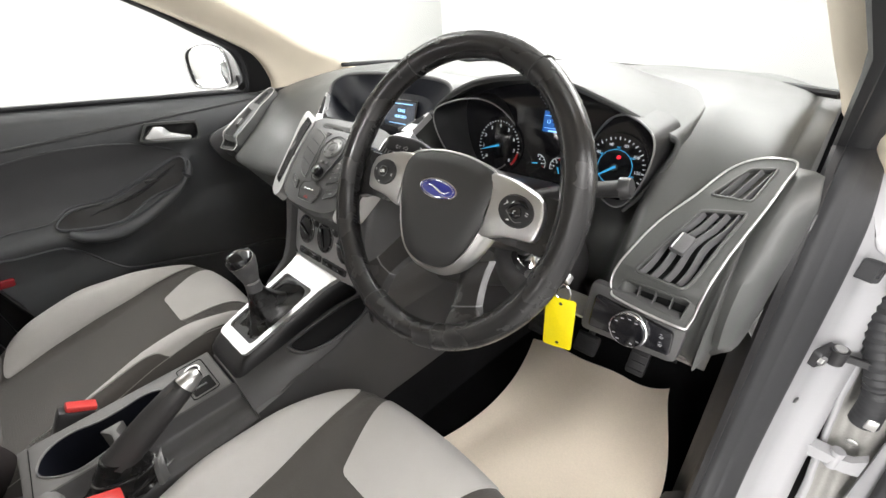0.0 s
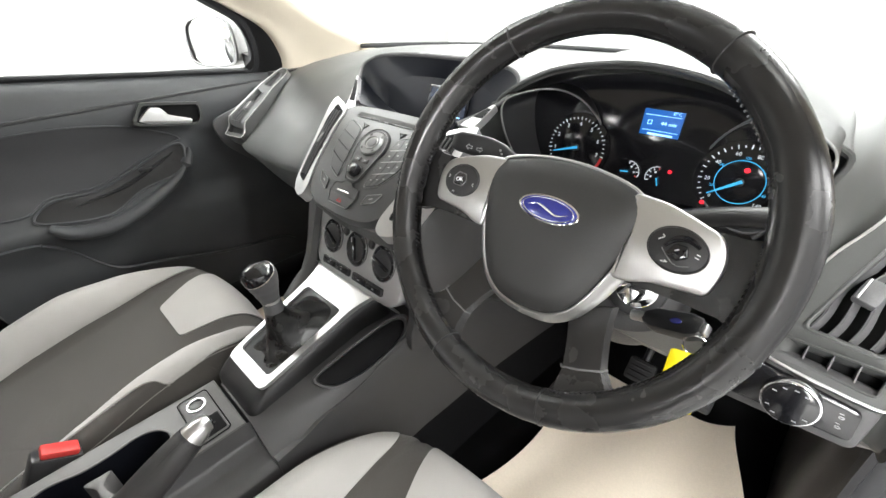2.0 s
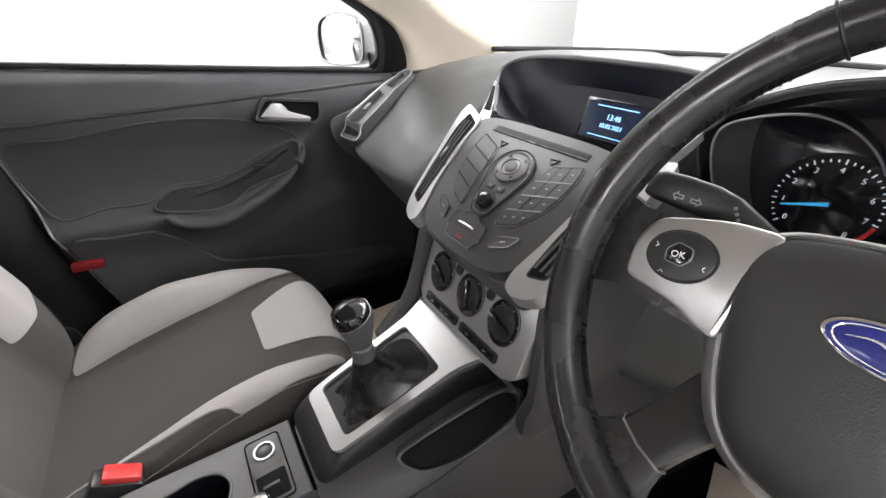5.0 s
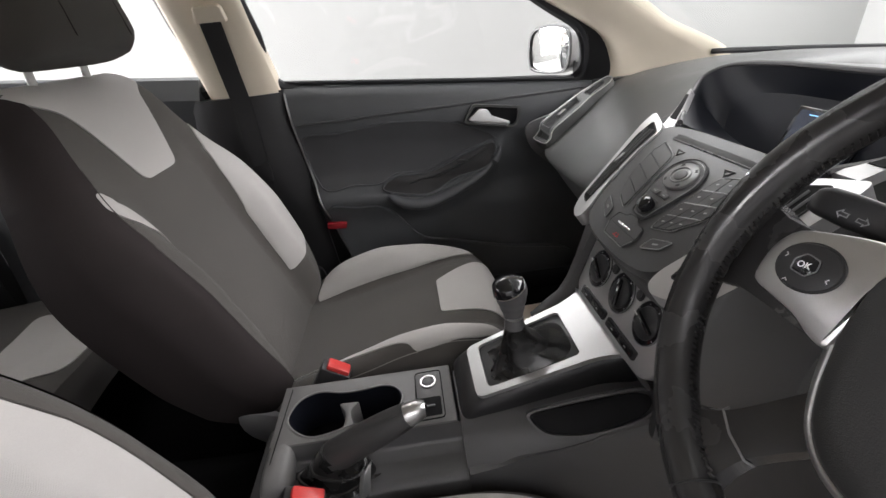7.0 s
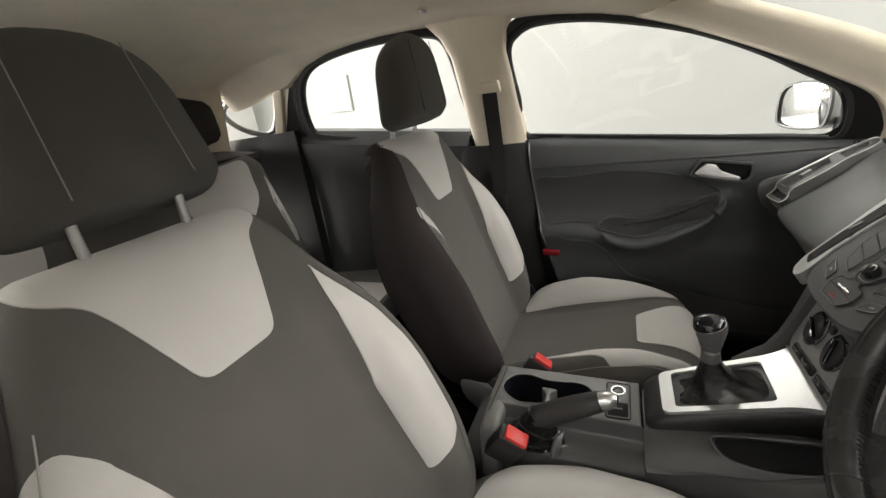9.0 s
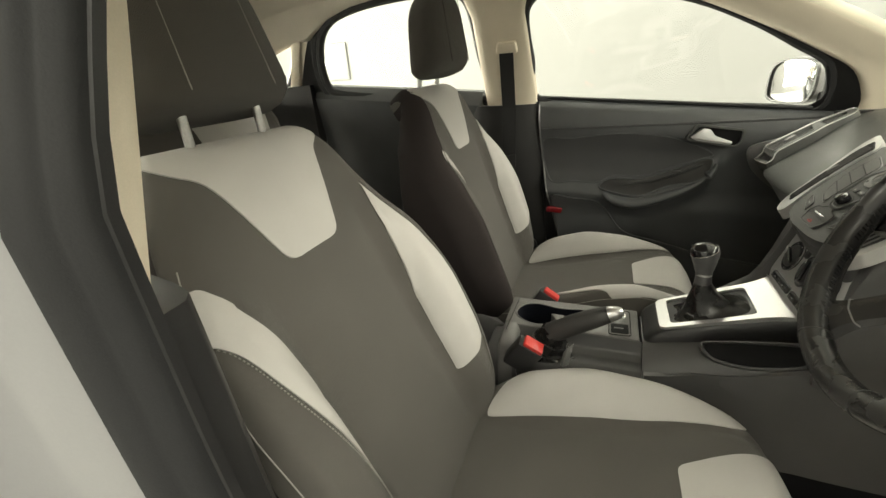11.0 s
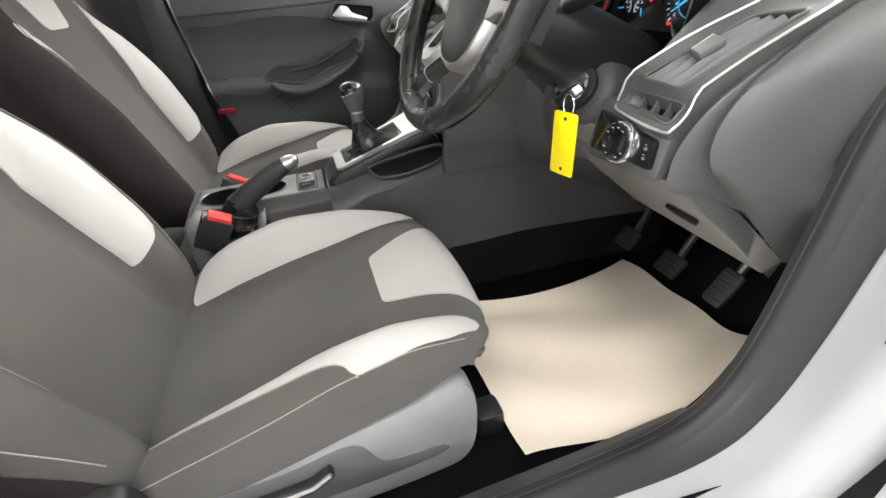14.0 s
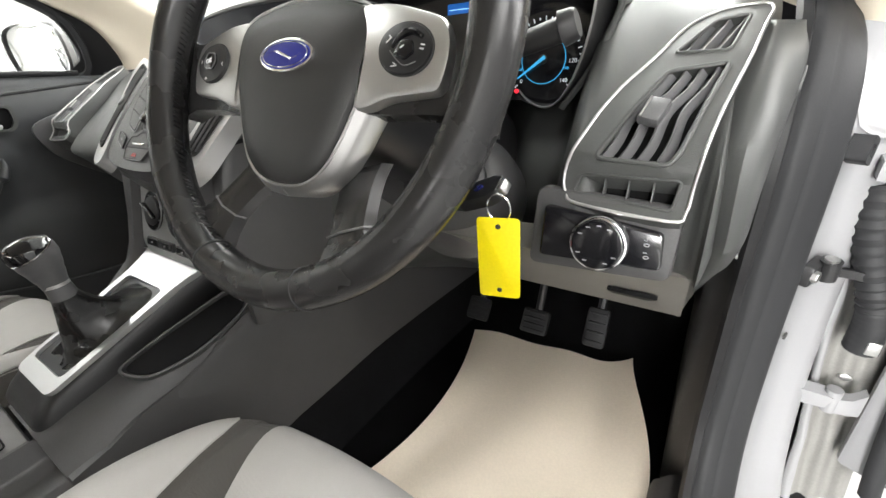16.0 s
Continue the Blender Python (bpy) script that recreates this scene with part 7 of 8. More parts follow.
    edge = lambda a: 0.76 - 0.16 * math.cos(a - radians(285))
    part("knob_cap", loft([[knob_at(edge(a) + (1 - edge(a)) * q, a, 0.0010) for a in turn] for q in span(0, 1, 8)]), GLOSS, knob, "gloss black knob cap")
    part("cap_edge", tube([knob_at(edge(a), a, 0.0008) for a in turn], 0.0009, 6, True), CHROME, knob, "thin bright edge of the cap")
    part("neck_ring", tube([axis0 + Vector((0, 0, 0.001)), axis0 + Vector((-0.0003, 0, 0.005))], 0.0142, 20), BRUSHED, lever, "bright neck ring")
    # deep side panel towards the driver's footwell
    def flank(u, v):
        y = -0.22 + 0.80 * u
        top = lerp([(-0.22, 0.545), (-0.1, 0.575), (0.05, 0.625), (0.25, 0.66), (0.42, 0.66)], y)
        return (0.100 + 0.05 * u * u + 0.068 * (1 - v) ** 1.5 + 0.018 * u, y, 0.300 + (top - 0.300) * v + 0.03 * u * (1 - v))
    hem = lambda u: 0.37 - 0.08 * u
    for s in (1, -1):
        part("side_panel", shell(lambda u, v: Vector((s * flank(u, hem(u) + (1 - hem(u)) * v)[0], *flank(u, hem(u) + (1 - hem(u)) * v)[1:])), span(0, 1, 20), span(0, 1, 12), (-0.012 * s, 0, 0)), DASH_LOW, con, "dark grey footwell side panel")
        part("tunnel_carpet", shell(lambda u, v: Vector((s * (flank(u, hem(u) * v)[0] - 0.003), *flank(u, hem(u) * v)[1:])), span(0, 1, 20), span(0, 1, 5), (-0.010 * s, 0, 0)), CARPET, con, "black carpet on the tunnel side")
    # bin in the driver's side of the console
    bn, be, bu = Vector((0.6891, -0.1772, 0.7029)), Vector((0.1240, 0.9842, 0.1265)), Vector((-0.7141, 0.0, 0.7001))
    bo = Vector((0.100, -0.06, 0.626))
    mm = Matrix(((be.x, bu.x, bn.x, bo.x), (be.y, bu.y, bn.y, bo.y), (be.z, bu.z, bn.z, bo.z), (0, 0, 0, 1)))
    mouth = [(p.x, p.y) for p in crom([(-0.070, 0.014), (-0.06, -0.005), (-0.04, -0.015), (0.01, -0.019), (0.078, -0.007), (0.100, 0.014), (0.082, 0.027), (0.02, 0.025), (-0.04, 0.020)], 5, True)]
    lip = [(x * 1.05, (y - 0.004) * 1.14 + 0.004) for x, y in mouth]
    rows = [[mm @ Vector((x, y, -0.03)) for x, y in lip], [mm @ Vector((x, y, -0.001)) for x, y in lip], [mm @ Vector((x, y, 0.0)) for x, y in mouth], [mm @ Vector((x * 0.96, y * 0.92, -0.006)) for x, y in mouth], [mm @ Vector((x * 0.94, y * 0.88, -0.045)) for x, y in mouth]]
    part("bin_moulding", loft(rows, caps=False), DASH_LOW, con, "dark moulding round the storage slot", angle=60)
    # Flat plate just under the lip; black stands for the slot's shade.
    part("side_bin", slab([(x * 0.95, y * 0.9) for x, y in mouth] if area(mouth) > 0 else [(x * 0.95, y * 0.9) for x, y in reversed(mouth)], 0.004, mm @ Matrix.Translation((0, 0, -0.0085)), 0.001), SHADE_BLACK, con, "storage slot painted near-black")
    # socket and cubby plate
    sp = plane((-0.026, -0.266, 0.576), (0, 1, 0.03))
    plate = part("socket_plate", slab(rounded([(-0.049, -0.021), (0.049, -0.021), (0.049, 0.021), (-0.049, 0.021)], 0.006), 0.006, sp, 0.0015), CONSOLE_SHEEN, con, "grey socket plate")
    part("socket_ring", frame_ring(ellipse(0.0135, 0.0135, 32), ellipse(0.0112, 0.0112, 32), 0.004, sp @ Matrix.Translation((-0.026, 0.0, 0.0045))), BRUSHED, plate, "bright socket ring")
    part("socket_lid", slab(ellipse(0.0112, 0.0112, 28), 0.002, sp @ Matrix.Translation((-0.026, 0.0, 0.0045)), 0.0006), BLACK, plate)
    # No recess here: a black square on the plate paints its shade.
    part("cubby", slab(rounded([(-0.018, -0.018), (0.019, -0.018), (0.019, 0.018), (-0.018, 0.018)], 0.003), 0.001, sp @ Matrix.Translation((0.026, 0, 0.0056)), 0.0003), SHADE_BLACK, plate, "small cubby painted as a near-black square")
    part("cubby_tab", box((0.026, -0.002, 0.0072), (0.004, 0.020, 0.0014), 0.0006, sp), CHARCOAL, plate)
    part("plate_edge", tube([sp @ Vector((p.x, p.y, 0.0052)) for p in rounded([(-0.050, -0.022), (0.050, -0.022), (0.050, 0.022), (-0.050, 0.022)], 0.007)], 0.0010, 6, True), SHADE_BLACK, plate)
    # twin cup holder sunk into the top deck
    cup = [(p.x, p.y) for p in crom([(-0.020, -0.496), (0.006, -0.483), (0.024, -0.453), (0.021, -0.420), (0.012, -0.390), (0.016, -0.360), (0.004, -0.326), (-0.028, -0.311), (-0.052, -0.322), (-0.061, -0.347), (-0.057, -0.378), (-0.057, -0.412), (-0.066, -0.450), (-0.054, -0.482)], 4, True)]
    cc = Vector((-0.025, -0.40))
    deck = []
    for x, y in cup:
        d = Vector((x, y)) - cc
        k = min((0.032 - cc.x if d.x > 0 else 0.090 + cc.x) / max(abs(d.x), 1e-6), (-0.226 - cc.y if d.y > 0 else 0.516 + cc.y) / max(abs(d.y), 1e-6))
        deck.append((cc.x + d.x * k, cc.y + d.y * k))
    corners = [(-0.090, -0.226), (0.032, -0.226), (0.032, -0.516), (-0.090, -0.516)]
    for cx, cy in corners:
        j = min(range(len(deck)), key=lambda q: (deck[q][0] - cx) ** 2 + (deck[q][1] - cy) ** 2)
        deck[j] = (cx, cy)
    top = lambda y: 0.580
    rows = [[(x, y, 0.48) for x, y in deck], [(x, y, top(y) - 0.006) for x, y in deck], [(x + (0.0018 if x < cc.x else -0.0018), y + (0.0018 if y < cc.y else -0.0018), top(y) - 0.0015) for x, y in deck], [(x + (0.006 if x < cc.x else -0.005), y + (0.005 if y < cc.y else -0.005), top(y)) for x, y in deck], [(x, y, top(y)) for x, y in cup]]
    part("console_deck", loft(rows, caps=False), CONSOLE_SHEEN, con, "grey console deck", angle=40)
    # Wall and floor near-black: the cup's shade is put into their colour.
    part("cup_wall", loft([[(x, y, top(y) + 0.0005) for x, y in cup], [(cc.x + (x - cc.x) * 0.95, cc.y + (y - cc.y) * 0.96, 0.505) for x, y in cup]], caps=False), RECESS, con, "cup holder wall painted near-black")
    part("cup_floor", slab(cup if area(cup) > 0 else list(reversed(cup)), 0.004, Matrix.Translation((0, 0, 0.503)), 0.001), SHADE_BLACK, con, "cup holder floor painted near-black")
    part("cup_rim", tube([(x, y, top(y) + 0.0006) for x, y in cup], 0.0017, 8, True), PEWTER, con, "fine bright cup holder rim")
    web = [(p.x, p.y) for p in crom([(-0.041, -0.417), (-0.042, -0.400), (-0.040, -0.385), (-0.024, -0.397), (0.000, -0.391), (0.012, -0.384), (0.014, -0.396), (0.012, -0.410), (0.000, -0.406), (-0.022, -0.406)], 3, True)]
    part("cup_divider", slab(web if area(web) > 0 else list(reversed(web)), 0.05, Matrix.Translation((0, 0, 0.522)), 0.002), CONSOLE_SHEEN, con, "waisted cup divider")
    # sunken tray beside the deck, in which the handbrake sits, with its raised rear frame
    tray_x = [(0, 0.0315), (0.1, 0.034), (0.22, 0.040), (0.40, 0.058), (0.60, 0.084), (0.74, 0.097), (0.85, 0.104), (1, 0.107)]
    tray_z = [(0, 0.576), (0.1, 0.568), (0.22, 0.550), (0.40, 0.541), (0.60, 0.538), (0.74, 0.531), (0.85, 0.512), (1, 0.42)]
    part("brake_tray", shell(lambda u, v: (lerp(tray_x, v), -0.222 - 0.262 * u, lerp(tray_z, v)), span(0, 1, 12), span(0, 1, 22), (-0.004, 0, -0.006)), DASH_LOW, con, "dark sunken handbrake tray", angle=60)
    part("tray_frame", loft([[(0.028, y, 0.45), (0.028, y, zt), (0.070, y, zt - 0.001), (0.088, y, zt - 0.006), (0.096, y, zt - 0.020), (0.102, y, 0.45)] for y, zt in ((-0.478, 0.564), (-0.482, 0.575), (-0.490, 0.580), (-0.508, 0.580), (-0.514, 0.577), (-0.517, 0.568))]), CONSOLE_SHEEN, con, "grey rear frame of the tray", angle=50)
    part("tray_seam", tube([(0.060 - 0.14 * k, -0.505 + 0.004 * k, 0.5806) for k in span(0, 1, 8)], 0.0007, 6), SHADE_BLACK, con)
    # handbrake
    hb = thing("handbrake", (0.065, -0.40, 0.58), "handbrake lever with leather gaiter and bright button", "handbrake")
    pts = crom([(0.073, -0.404, 0.596), (0.075, -0.388, 0.608), (0.078, -0.352, 0.632), (0.081, -0.318, 0.653), (0.081, -0.296, 0.664)], 6)
    part("lever", tube(pts, lambda t: 0.0235 - 0.0035 * t - 0.003 * t ** 3, 20), GRIP, hb, "dark leather brake grip")
    part("grip_seam", tube([p + Vector((0.010, -0.0135, 0.0155)) * (1 - 0.2 * k / 24) for k, p in enumerate(pts)], 0.0008, 6), BLACK, hb)
    part("grip_collar", tube([pts[-1] - (pts[-1] - pts[-2]), pts[-1], pts[-1] + (pts[-1] - pts[-2]) * 0.6], 0.0172, 18), BLACK, hb)
    part("button_end", tube(crom([(0.081, -0.297, 0.6635), (0.080, -0.288, 0.6668), (0.0785, -0.279, 0.669), (0.0775, -0.271, 0.669)], 3), lambda t: 0.0160 - 0.006 * t * t, 18), BRUSHED, hb, "bright release end")
    part("button", tube([(0.0777, -0.2725, 0.669), (0.0772, -0.2685, 0.6688)], 0.0072, 16), GLOSS, hb, "dark release button")
    rings = []
    for k in span(0, 1, 13):
        c = Vector((0.069, -0.418, 0.538)).lerp(Vector((0.074, -0.398, 0.603)), k)
        rings.append([c + Vector((math.cos(a) * (0.034 - 0.012 * k ** 0.6) * (1 + 0.13 * math.sin(3 * a + k * 9) * (1 - k)), math.sin(a) * (0.064 - 0.040 * k ** 0.7) * (1 + 0.09 * math.sin(5 * a - k * 12) * (1 - k)), 0.007 * math.sin(a * 2 + k * 16) * (1 - k) - 0.012 * math.sin(a) * k)) for a in span(0, math.tau, 41)[:-1]])
    part("gaiter", loft(rings), LEATHER, hb, "creased black leather gaiter", angle=60)
    for q, r in ((0.30, 0.0030), (0.62, 0.0026)):
        part("gaiter_fold", tube(crom([rings[int(q * 12)][j] + Vector((0.002, 0, 0.001)) for j in range(0, 41, 5) if j < 40], 4, True), r, 8, True), LEATHER, hb, "leather crease")
    part("gaiter_flap", shell(lambda u, v: (0.082 + 0.022 * v + 0.004 * math.sin(u * 5), -0.372 + 0.016 * u - 0.008 * v, 0.570 - 0.030 * v * v + 0.012 * u * (1 - v)), span(0, 1, 6), span(0, 1, 7), (-0.002, 0, -0.002)), PEWTER, hb, "pale loose gaiter flap")


floor_console()


def belt_buckle(x, y, z, tilt, label):
    b = thing("belt_buckle", (x, y, z - 0.03), label, "belt buckle", "belt buckles")
    m = pose(x, y, z, 0, 0, 0) @ pose(0, 0, 0, -32, tilt, 0)
    part("housing", box((0, 0, -0.03), (0.033, 0.056, 0.07), 0.005, m), BLACK, b, "black buckle housing")
    part("release", box((0, 0.002, 0.008), (0.027, 0.042, 0.010), 0.003, m), RED, b, "red release button")
    part("stem", tube([(x, y - 0.018, 0.40), (x, y - 0.013, 0.48), m @ Vector((0, 0, -0.05))], 0.010, 8), BLACK, b)


belt_buckle(0.134, -0.438, 0.598, 8, "driver's belt buckle with red button beside the console")
belt_buckle(-0.120, -0.432, 0.575, -8, "passenger's belt buckle with red button beside the console")


# ---- passenger door ----
def passenger_door():
    door = thing("front_door", (-0.74, -0.15, 0.40), "closed passenger front door with dark grey trim", "car door")
    rear = lambda z: glide([(0.36, -0.425), (0.49, -0.462), (0.67, -0.513), (0.83, -0.545), (1.01, -0.557)], z)
    def top(y):
        return belt(y) - 0.004
    def base_x(y, z):
        k = (z - 0.36) / (belt(y) - 0.36)
        x = glide([(0.0, 0.690), (0.25, 0.690), (0.42, 0.700), (0.55, 0.725), (0.72, 0.730), (0.86, 0.715), (0.95, 0.722), (1.0, 0.752)], k)
        mid = glide([(-0.56, 0.700), (-0.34, 0.690), (-0.2, 0.672), (-0.1, 0.692), (-0.03, 0.728), (0.02, 0.790)], y)
        arm = math.exp(-((z - mid) / (0.034 if z > mid else 0.045)) ** 2) * glide([(-0.56, 0.040), (-0.35, 0.045), (-0.15, 0.040), (0.0, 0.018), (0.05, 0.0)], y)
        return x - arm
    def skin(u, v):
        y0 = rear(0.36 + 0.64 * v)
        y = y0 + (0.308 - y0) * u
        z = 0.36 + v * (top(y) - 0.36)
        return (-base_x(y, z), y, z)
    lay = lambda y, z, l: (-(base_x(y, z) - l), y, z)
    part("door_trim", shell(skin, span(0, 1, 64), span(0, 1, 72), (-0.07, 0, 0)), DOOR, door, "dark grey grained door trim", angle=60)
    # softer insert under the handle
    ins = crom([(-0.535, 0.866), (-0.435, 0.874), (-0.278, 0.888), (-0.131, 0.873), (-0.035, 0.838), (0.004, 0.812), (-0.02, 0.803), (-0.09, 0.780), (-0.2, 0.742), (-0.29, 0.742), (-0.34, 0.722), (-0.416, 0.726), (-0.508, 0.730)], 5, True)
    part("soft_insert", patch(lay, [(p.x, p.y) for p in ins], 0.02, 0.003, 0.008), DOOR_PAD, door, "black soft-touch insert")
    part("insert_edge", tube([lay(p.x, p.y, 0.004) for p in ins], 0.0022, 8, True), DOOR, door)
    # crease under the sill
    part("crease", tube([lay(y, belt(y) - 0.018 - 0.085 * (0.26 - y) / 0.8, 0.002) for y in span(-0.54, 0.26, 24)], 0.004, 6), DOOR_PAD, door)
    # inner handle in its bezel
    hm = plane((-0.7060, 0.005, 0.882), (0, 0, 1), (0, 1, 0))
    bez = rounded([(-0.090, -0.010), (-0.082, -0.018), (0.052, -0.041), (0.066, -0.026), (0.069, 0.014), (-0.064, 0.033)], 0.010)
    bez_in = rounded([(-0.083, -0.008), (-0.077, -0.013), (0.048, -0.035), (0.059, -0.023), (0.062, 0.009), (-0.060, 0.026)], 0.008)
    part("handle_bezel", frame_ring(bez, bez_in, 0.012, hm @ Matrix.Translation((0, 0, -0.002))), DASH, door, "dark handle bezel")
    # Slab stands proud of the trim; its black paints the recess's shade.
    part("handle_recess", slab(bez_in, 0.002, hm, 0.0004), SHADE_BLACK, door, "handle recess painted near-black")
    lev = rounded([(-0.080, -0.008), (-0.060, -0.018), (0.034, -0.034), (0.040, -0.024), (-0.012, -0.004), (-0.024, 0.015), (-0.048, 0.020)], 0.006)
    part("door_handle", slab(lev, 0.010, hm @ Matrix.Translation((0, 0, 0.002)), 0.003), SILVER, door, "satin silver inner door handle")
    # pull pocket in the front of the arm rest, its shade painted as a dark patch, with its raised rim
    cup = crom([(-0.335, 0.713), (-0.29, 0.735), (-0.2, 0.734), (-0.09, 0.773), (-0.012, 0.801), (0.004, 0.785), (-0.024, 0.737), (-0.119, 0.713), (-0.204, 0.683), (-0.303, 0.697)], 6, True)
    part("pull_pocket", patch(lay, [(p.x, p.y) for p in cup], 0.02, 0.0035, 0.004), BLACK, door, "pull pocket painted as a dark patch")
    part("pocket_rim", tube([lay(p.x, p.y, 0.006) for p in cup], 0.0032, 8, True), DOOR, door, "rounded pocket rim")
    part("pocket_shelf", tube([lay(p.x, p.y, 0.005) for p in crom([(-0.26, 0.712), (-0.15, 0.728), (-0.06, 0.763), (-0.02, 0.783)], 6)], lambda t: 0.003 + 0.004 * math.sin(t * math.pi), 8, squash=0.6), BLACK, door)
    grip = crom([(-0.318, 0.692), (-0.29, 0.672), (-0.25, 0.660), (-0.204, 0.660), (-0.12, 0.684), (-0.035, 0.722), (0.006, 0.762), (0.016, 0.788)], 6)
    part("pull_grip", tube([lay(p.x, p.y, 0.004) for p in grip], lambda t: 0.003 + 0.019 * math.sin(min(1, t * 1.15 + 0.08) * math.pi) ** 0.6 if t < 0.79 else 0.003 + 0.0145 * (1 - t) / 0.21, 14, squash=0.8), DOOR, door, "dark rounded pull grip")
    part("window_switch", box((0, 0, 0), (0.010, 0.03, 0.010), 0.003, pose(-0.688, -0.10, 0.765)), BLACK, door, "window switch")
    # map pocket and the red edge reflector
    pk = crom([(-0.496, 0.672), (-0.42, 0.670), (-0.345, 0.662), (-0.305, 0.625), (-0.268, 0.575), (-0.225, 0.540), (-0.12, 0.515), (0.02, 0.478), (0.2, 0.45), (0.2, 0.40), (-0.2, 0.385), (-0.425, 0.385), (-0.47, 0.55)], 5, True)
    part("map_pocket", patch(lambda y, z, l: (-(base_x(y, z) - l), y, z), [(p.x, p.y) for p in pk], 0.04, 0.014, 0.016), DOOR, door, "dark grey map pocket")
    part("pocket_edge", tube([lay(p.x, p.y, 0.014) for p in crom([(-0.345, 0.662), (-0.305, 0.625), (-0.268, 0.575), (-0.225, 0.540), (-0.12, 0.515), (0.02, 0.478), (0.2, 0.45)], 6)], 0.0028, 8), DOOR, door, "rounded edge of the map pocket")
    part("reflector", slab(rounded([(-0.032, -0.008), (0.024, -0.013), (0.028, 0.006), (-0.028, 0.012)], 0.005), 0.010, plane((-0.672, -0.482, 0.625), (0, 0, 1), (0, 1, 0)), 0.003), REFLECTOR_RED, door, "red door edge reflector")
    hole_frame(WIN_FRONT, -1, 0.012, 0.0, 0.015, "window_frame", RUBBER, door)
    hole_frame(WIN_FRONT, -1, 0.034, 0.002, 0.014, "door_seal", RUBBER, door)
    pane(WIN_FRONT, -1, "window_pane", door)
    part("waist_seal", tube([(-0.752, y, belt(y) + 0.003) for y in span(-0.55, 0.24, 10)], 0.006, 8), RUBBER, door, "black waist seal")
    # dark sail panel in the window's front corner
    sail = [(p.x, p.y) for p in crom([(0.225, 0.945), (0.262, 0.985), (0.235, 1.075), (0.285, 1.085), (0.345, 1.03), (0.375, 0.955), (0.33, 0.925), (0.26, 0.93)], 4, True)]
    bm = bmesh.new()
    bm.faces.new([bm.verts.new((-(side_x(z) - 0.012), y, z)) for y, z in sail])
    bmesh.ops.solidify(bm, geom=bm.faces[:], thickness=0.03)
    part("sail_panel", bm, BLACK, door, "black sail panel")
    # rear edge of the door with its seal
    part("edge_seal", tube([(-0.738, rear(z) - 0.006, z) for z in span(0.38, 1.0, 18)], 0.009, 8), RUBBER, door, "black edge seal")
    part("edge_strip", tube([lay(rear(z) + 0.003, z, 0.004) for z in span(0.38, 0.99, 24)], 0.0028, 6), PEWTER, door, "thin bright edge strip")
    return door


passenger_door()


def door_mirror():
    mir = thing("door_mirror", (-0.95, 0.30, 0.95), "white exterior door mirror on the passenger side", "mirror")
    c = Vector((-0.985, 0.252, 1.005))
    loop = [(p.x, p.y) for p in crom([(-0.095, -0.03), (-0.088, 0.05), (-0.03, 0.078), (0.06, 0.072), (0.092, 0.04), (0.088, -0.05), (0.03, -0.072), (-0.07, -0.066)], 6, True)]
    loop = loop if area(loop) > 0 else list(reversed(loop))
    m = plane(c, (0, 0.02, 1), (0.83, 0.55, 0)) @ Matrix.Diagonal((0.86, 0.95, 1, 1))
    rings = [[m @ Vector((x * k, y * k, z)) for x, y in loop] for k, z in ((0.97, 0.004), (1.0, 0.0), (1.04, -0.03), (0.98, -0.07), (0.8, -0.105), (0.4, -0.125))]
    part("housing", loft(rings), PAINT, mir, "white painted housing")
    part("surround", frame_ring([(x * 1.0, y * 1.0) for x, y in loop], [(x * 0.93, y * 0.92) for x, y in loop], 0.012, m), BLACK, mir)
    part("glass", slab([(x * 0.93, y * 0.92) for x, y in loop], 0.004, m @ Matrix.Translation((0, 0, 0.003)), 0.0005), MIRROR, mir, "mirror glass")
    part("arm", loft([[Vector((x, y + a * 0.03, z + b * 0.02)) for a, b in ((-1, -1), (1, -1), (1, 1), (-1, 1))] for x, y, z in ((-0.79, 0.33, 0.945), (-0.86, 0.34, 0.945), (-0.93, 0.34, 0.955))]), BLACK, mir)


door_mirror()


def front_belt(sign):
    b = thing("seat_belt", (sign * 0.69, -0.65, 0.9), "black seat belt hanging from the centre pillar guide", "seat belt", "front belts")
    x0 = lambda z: sign * (side_x(z) - 0.052)
    part("guide_cover", slab(rounded([(-0.036, -0.014), (0.036, -0.014), (0.030, 0.022), (-0.030, 0.022)], 0.008), 0.018, plane((x0(1.17) + sign * 0.008, -0.652, 1.178), (sign * -0.26, 0, 1), (0, -sign, 0)), 0.005), BEIGE, b, "beige belt guide cover")
    def web(u, v):
        z = 1.165 - 0.62 * v
        y = -0.653 + 0.003 * math.sin(v * 4) - 0.012 * v
        return (sign * (side_x(max(z, 0.97)) - 0.060 - 0.012 * math.sin(min(1, v * 3) * 1.5)), y + (u - 0.5) * 0.047, z)
    part("webbing", shell(web, span(0, 1, 3), span(0, 1, 20), (sign * 0.002, 0, 0)), mat("belt_webbing", (0.014, 0.014, 0.015), 0.8, grain=0.5, grain_size=1500), b, "black belt webbing")
    part("tongue", slab(rounded([(-0.028, -0.02), (0.028, -0.02), (0.018, 0.03), (-0.018, 0.03)], 0.006), 0.006, plane((sign * 0.697, -0.655, 0.80), (0, 0.2, -1), (0, sign, 0)), 0.002), BLACK, b, "black belt tongue")
    return b


front_belt(-1)
front_belt(1)


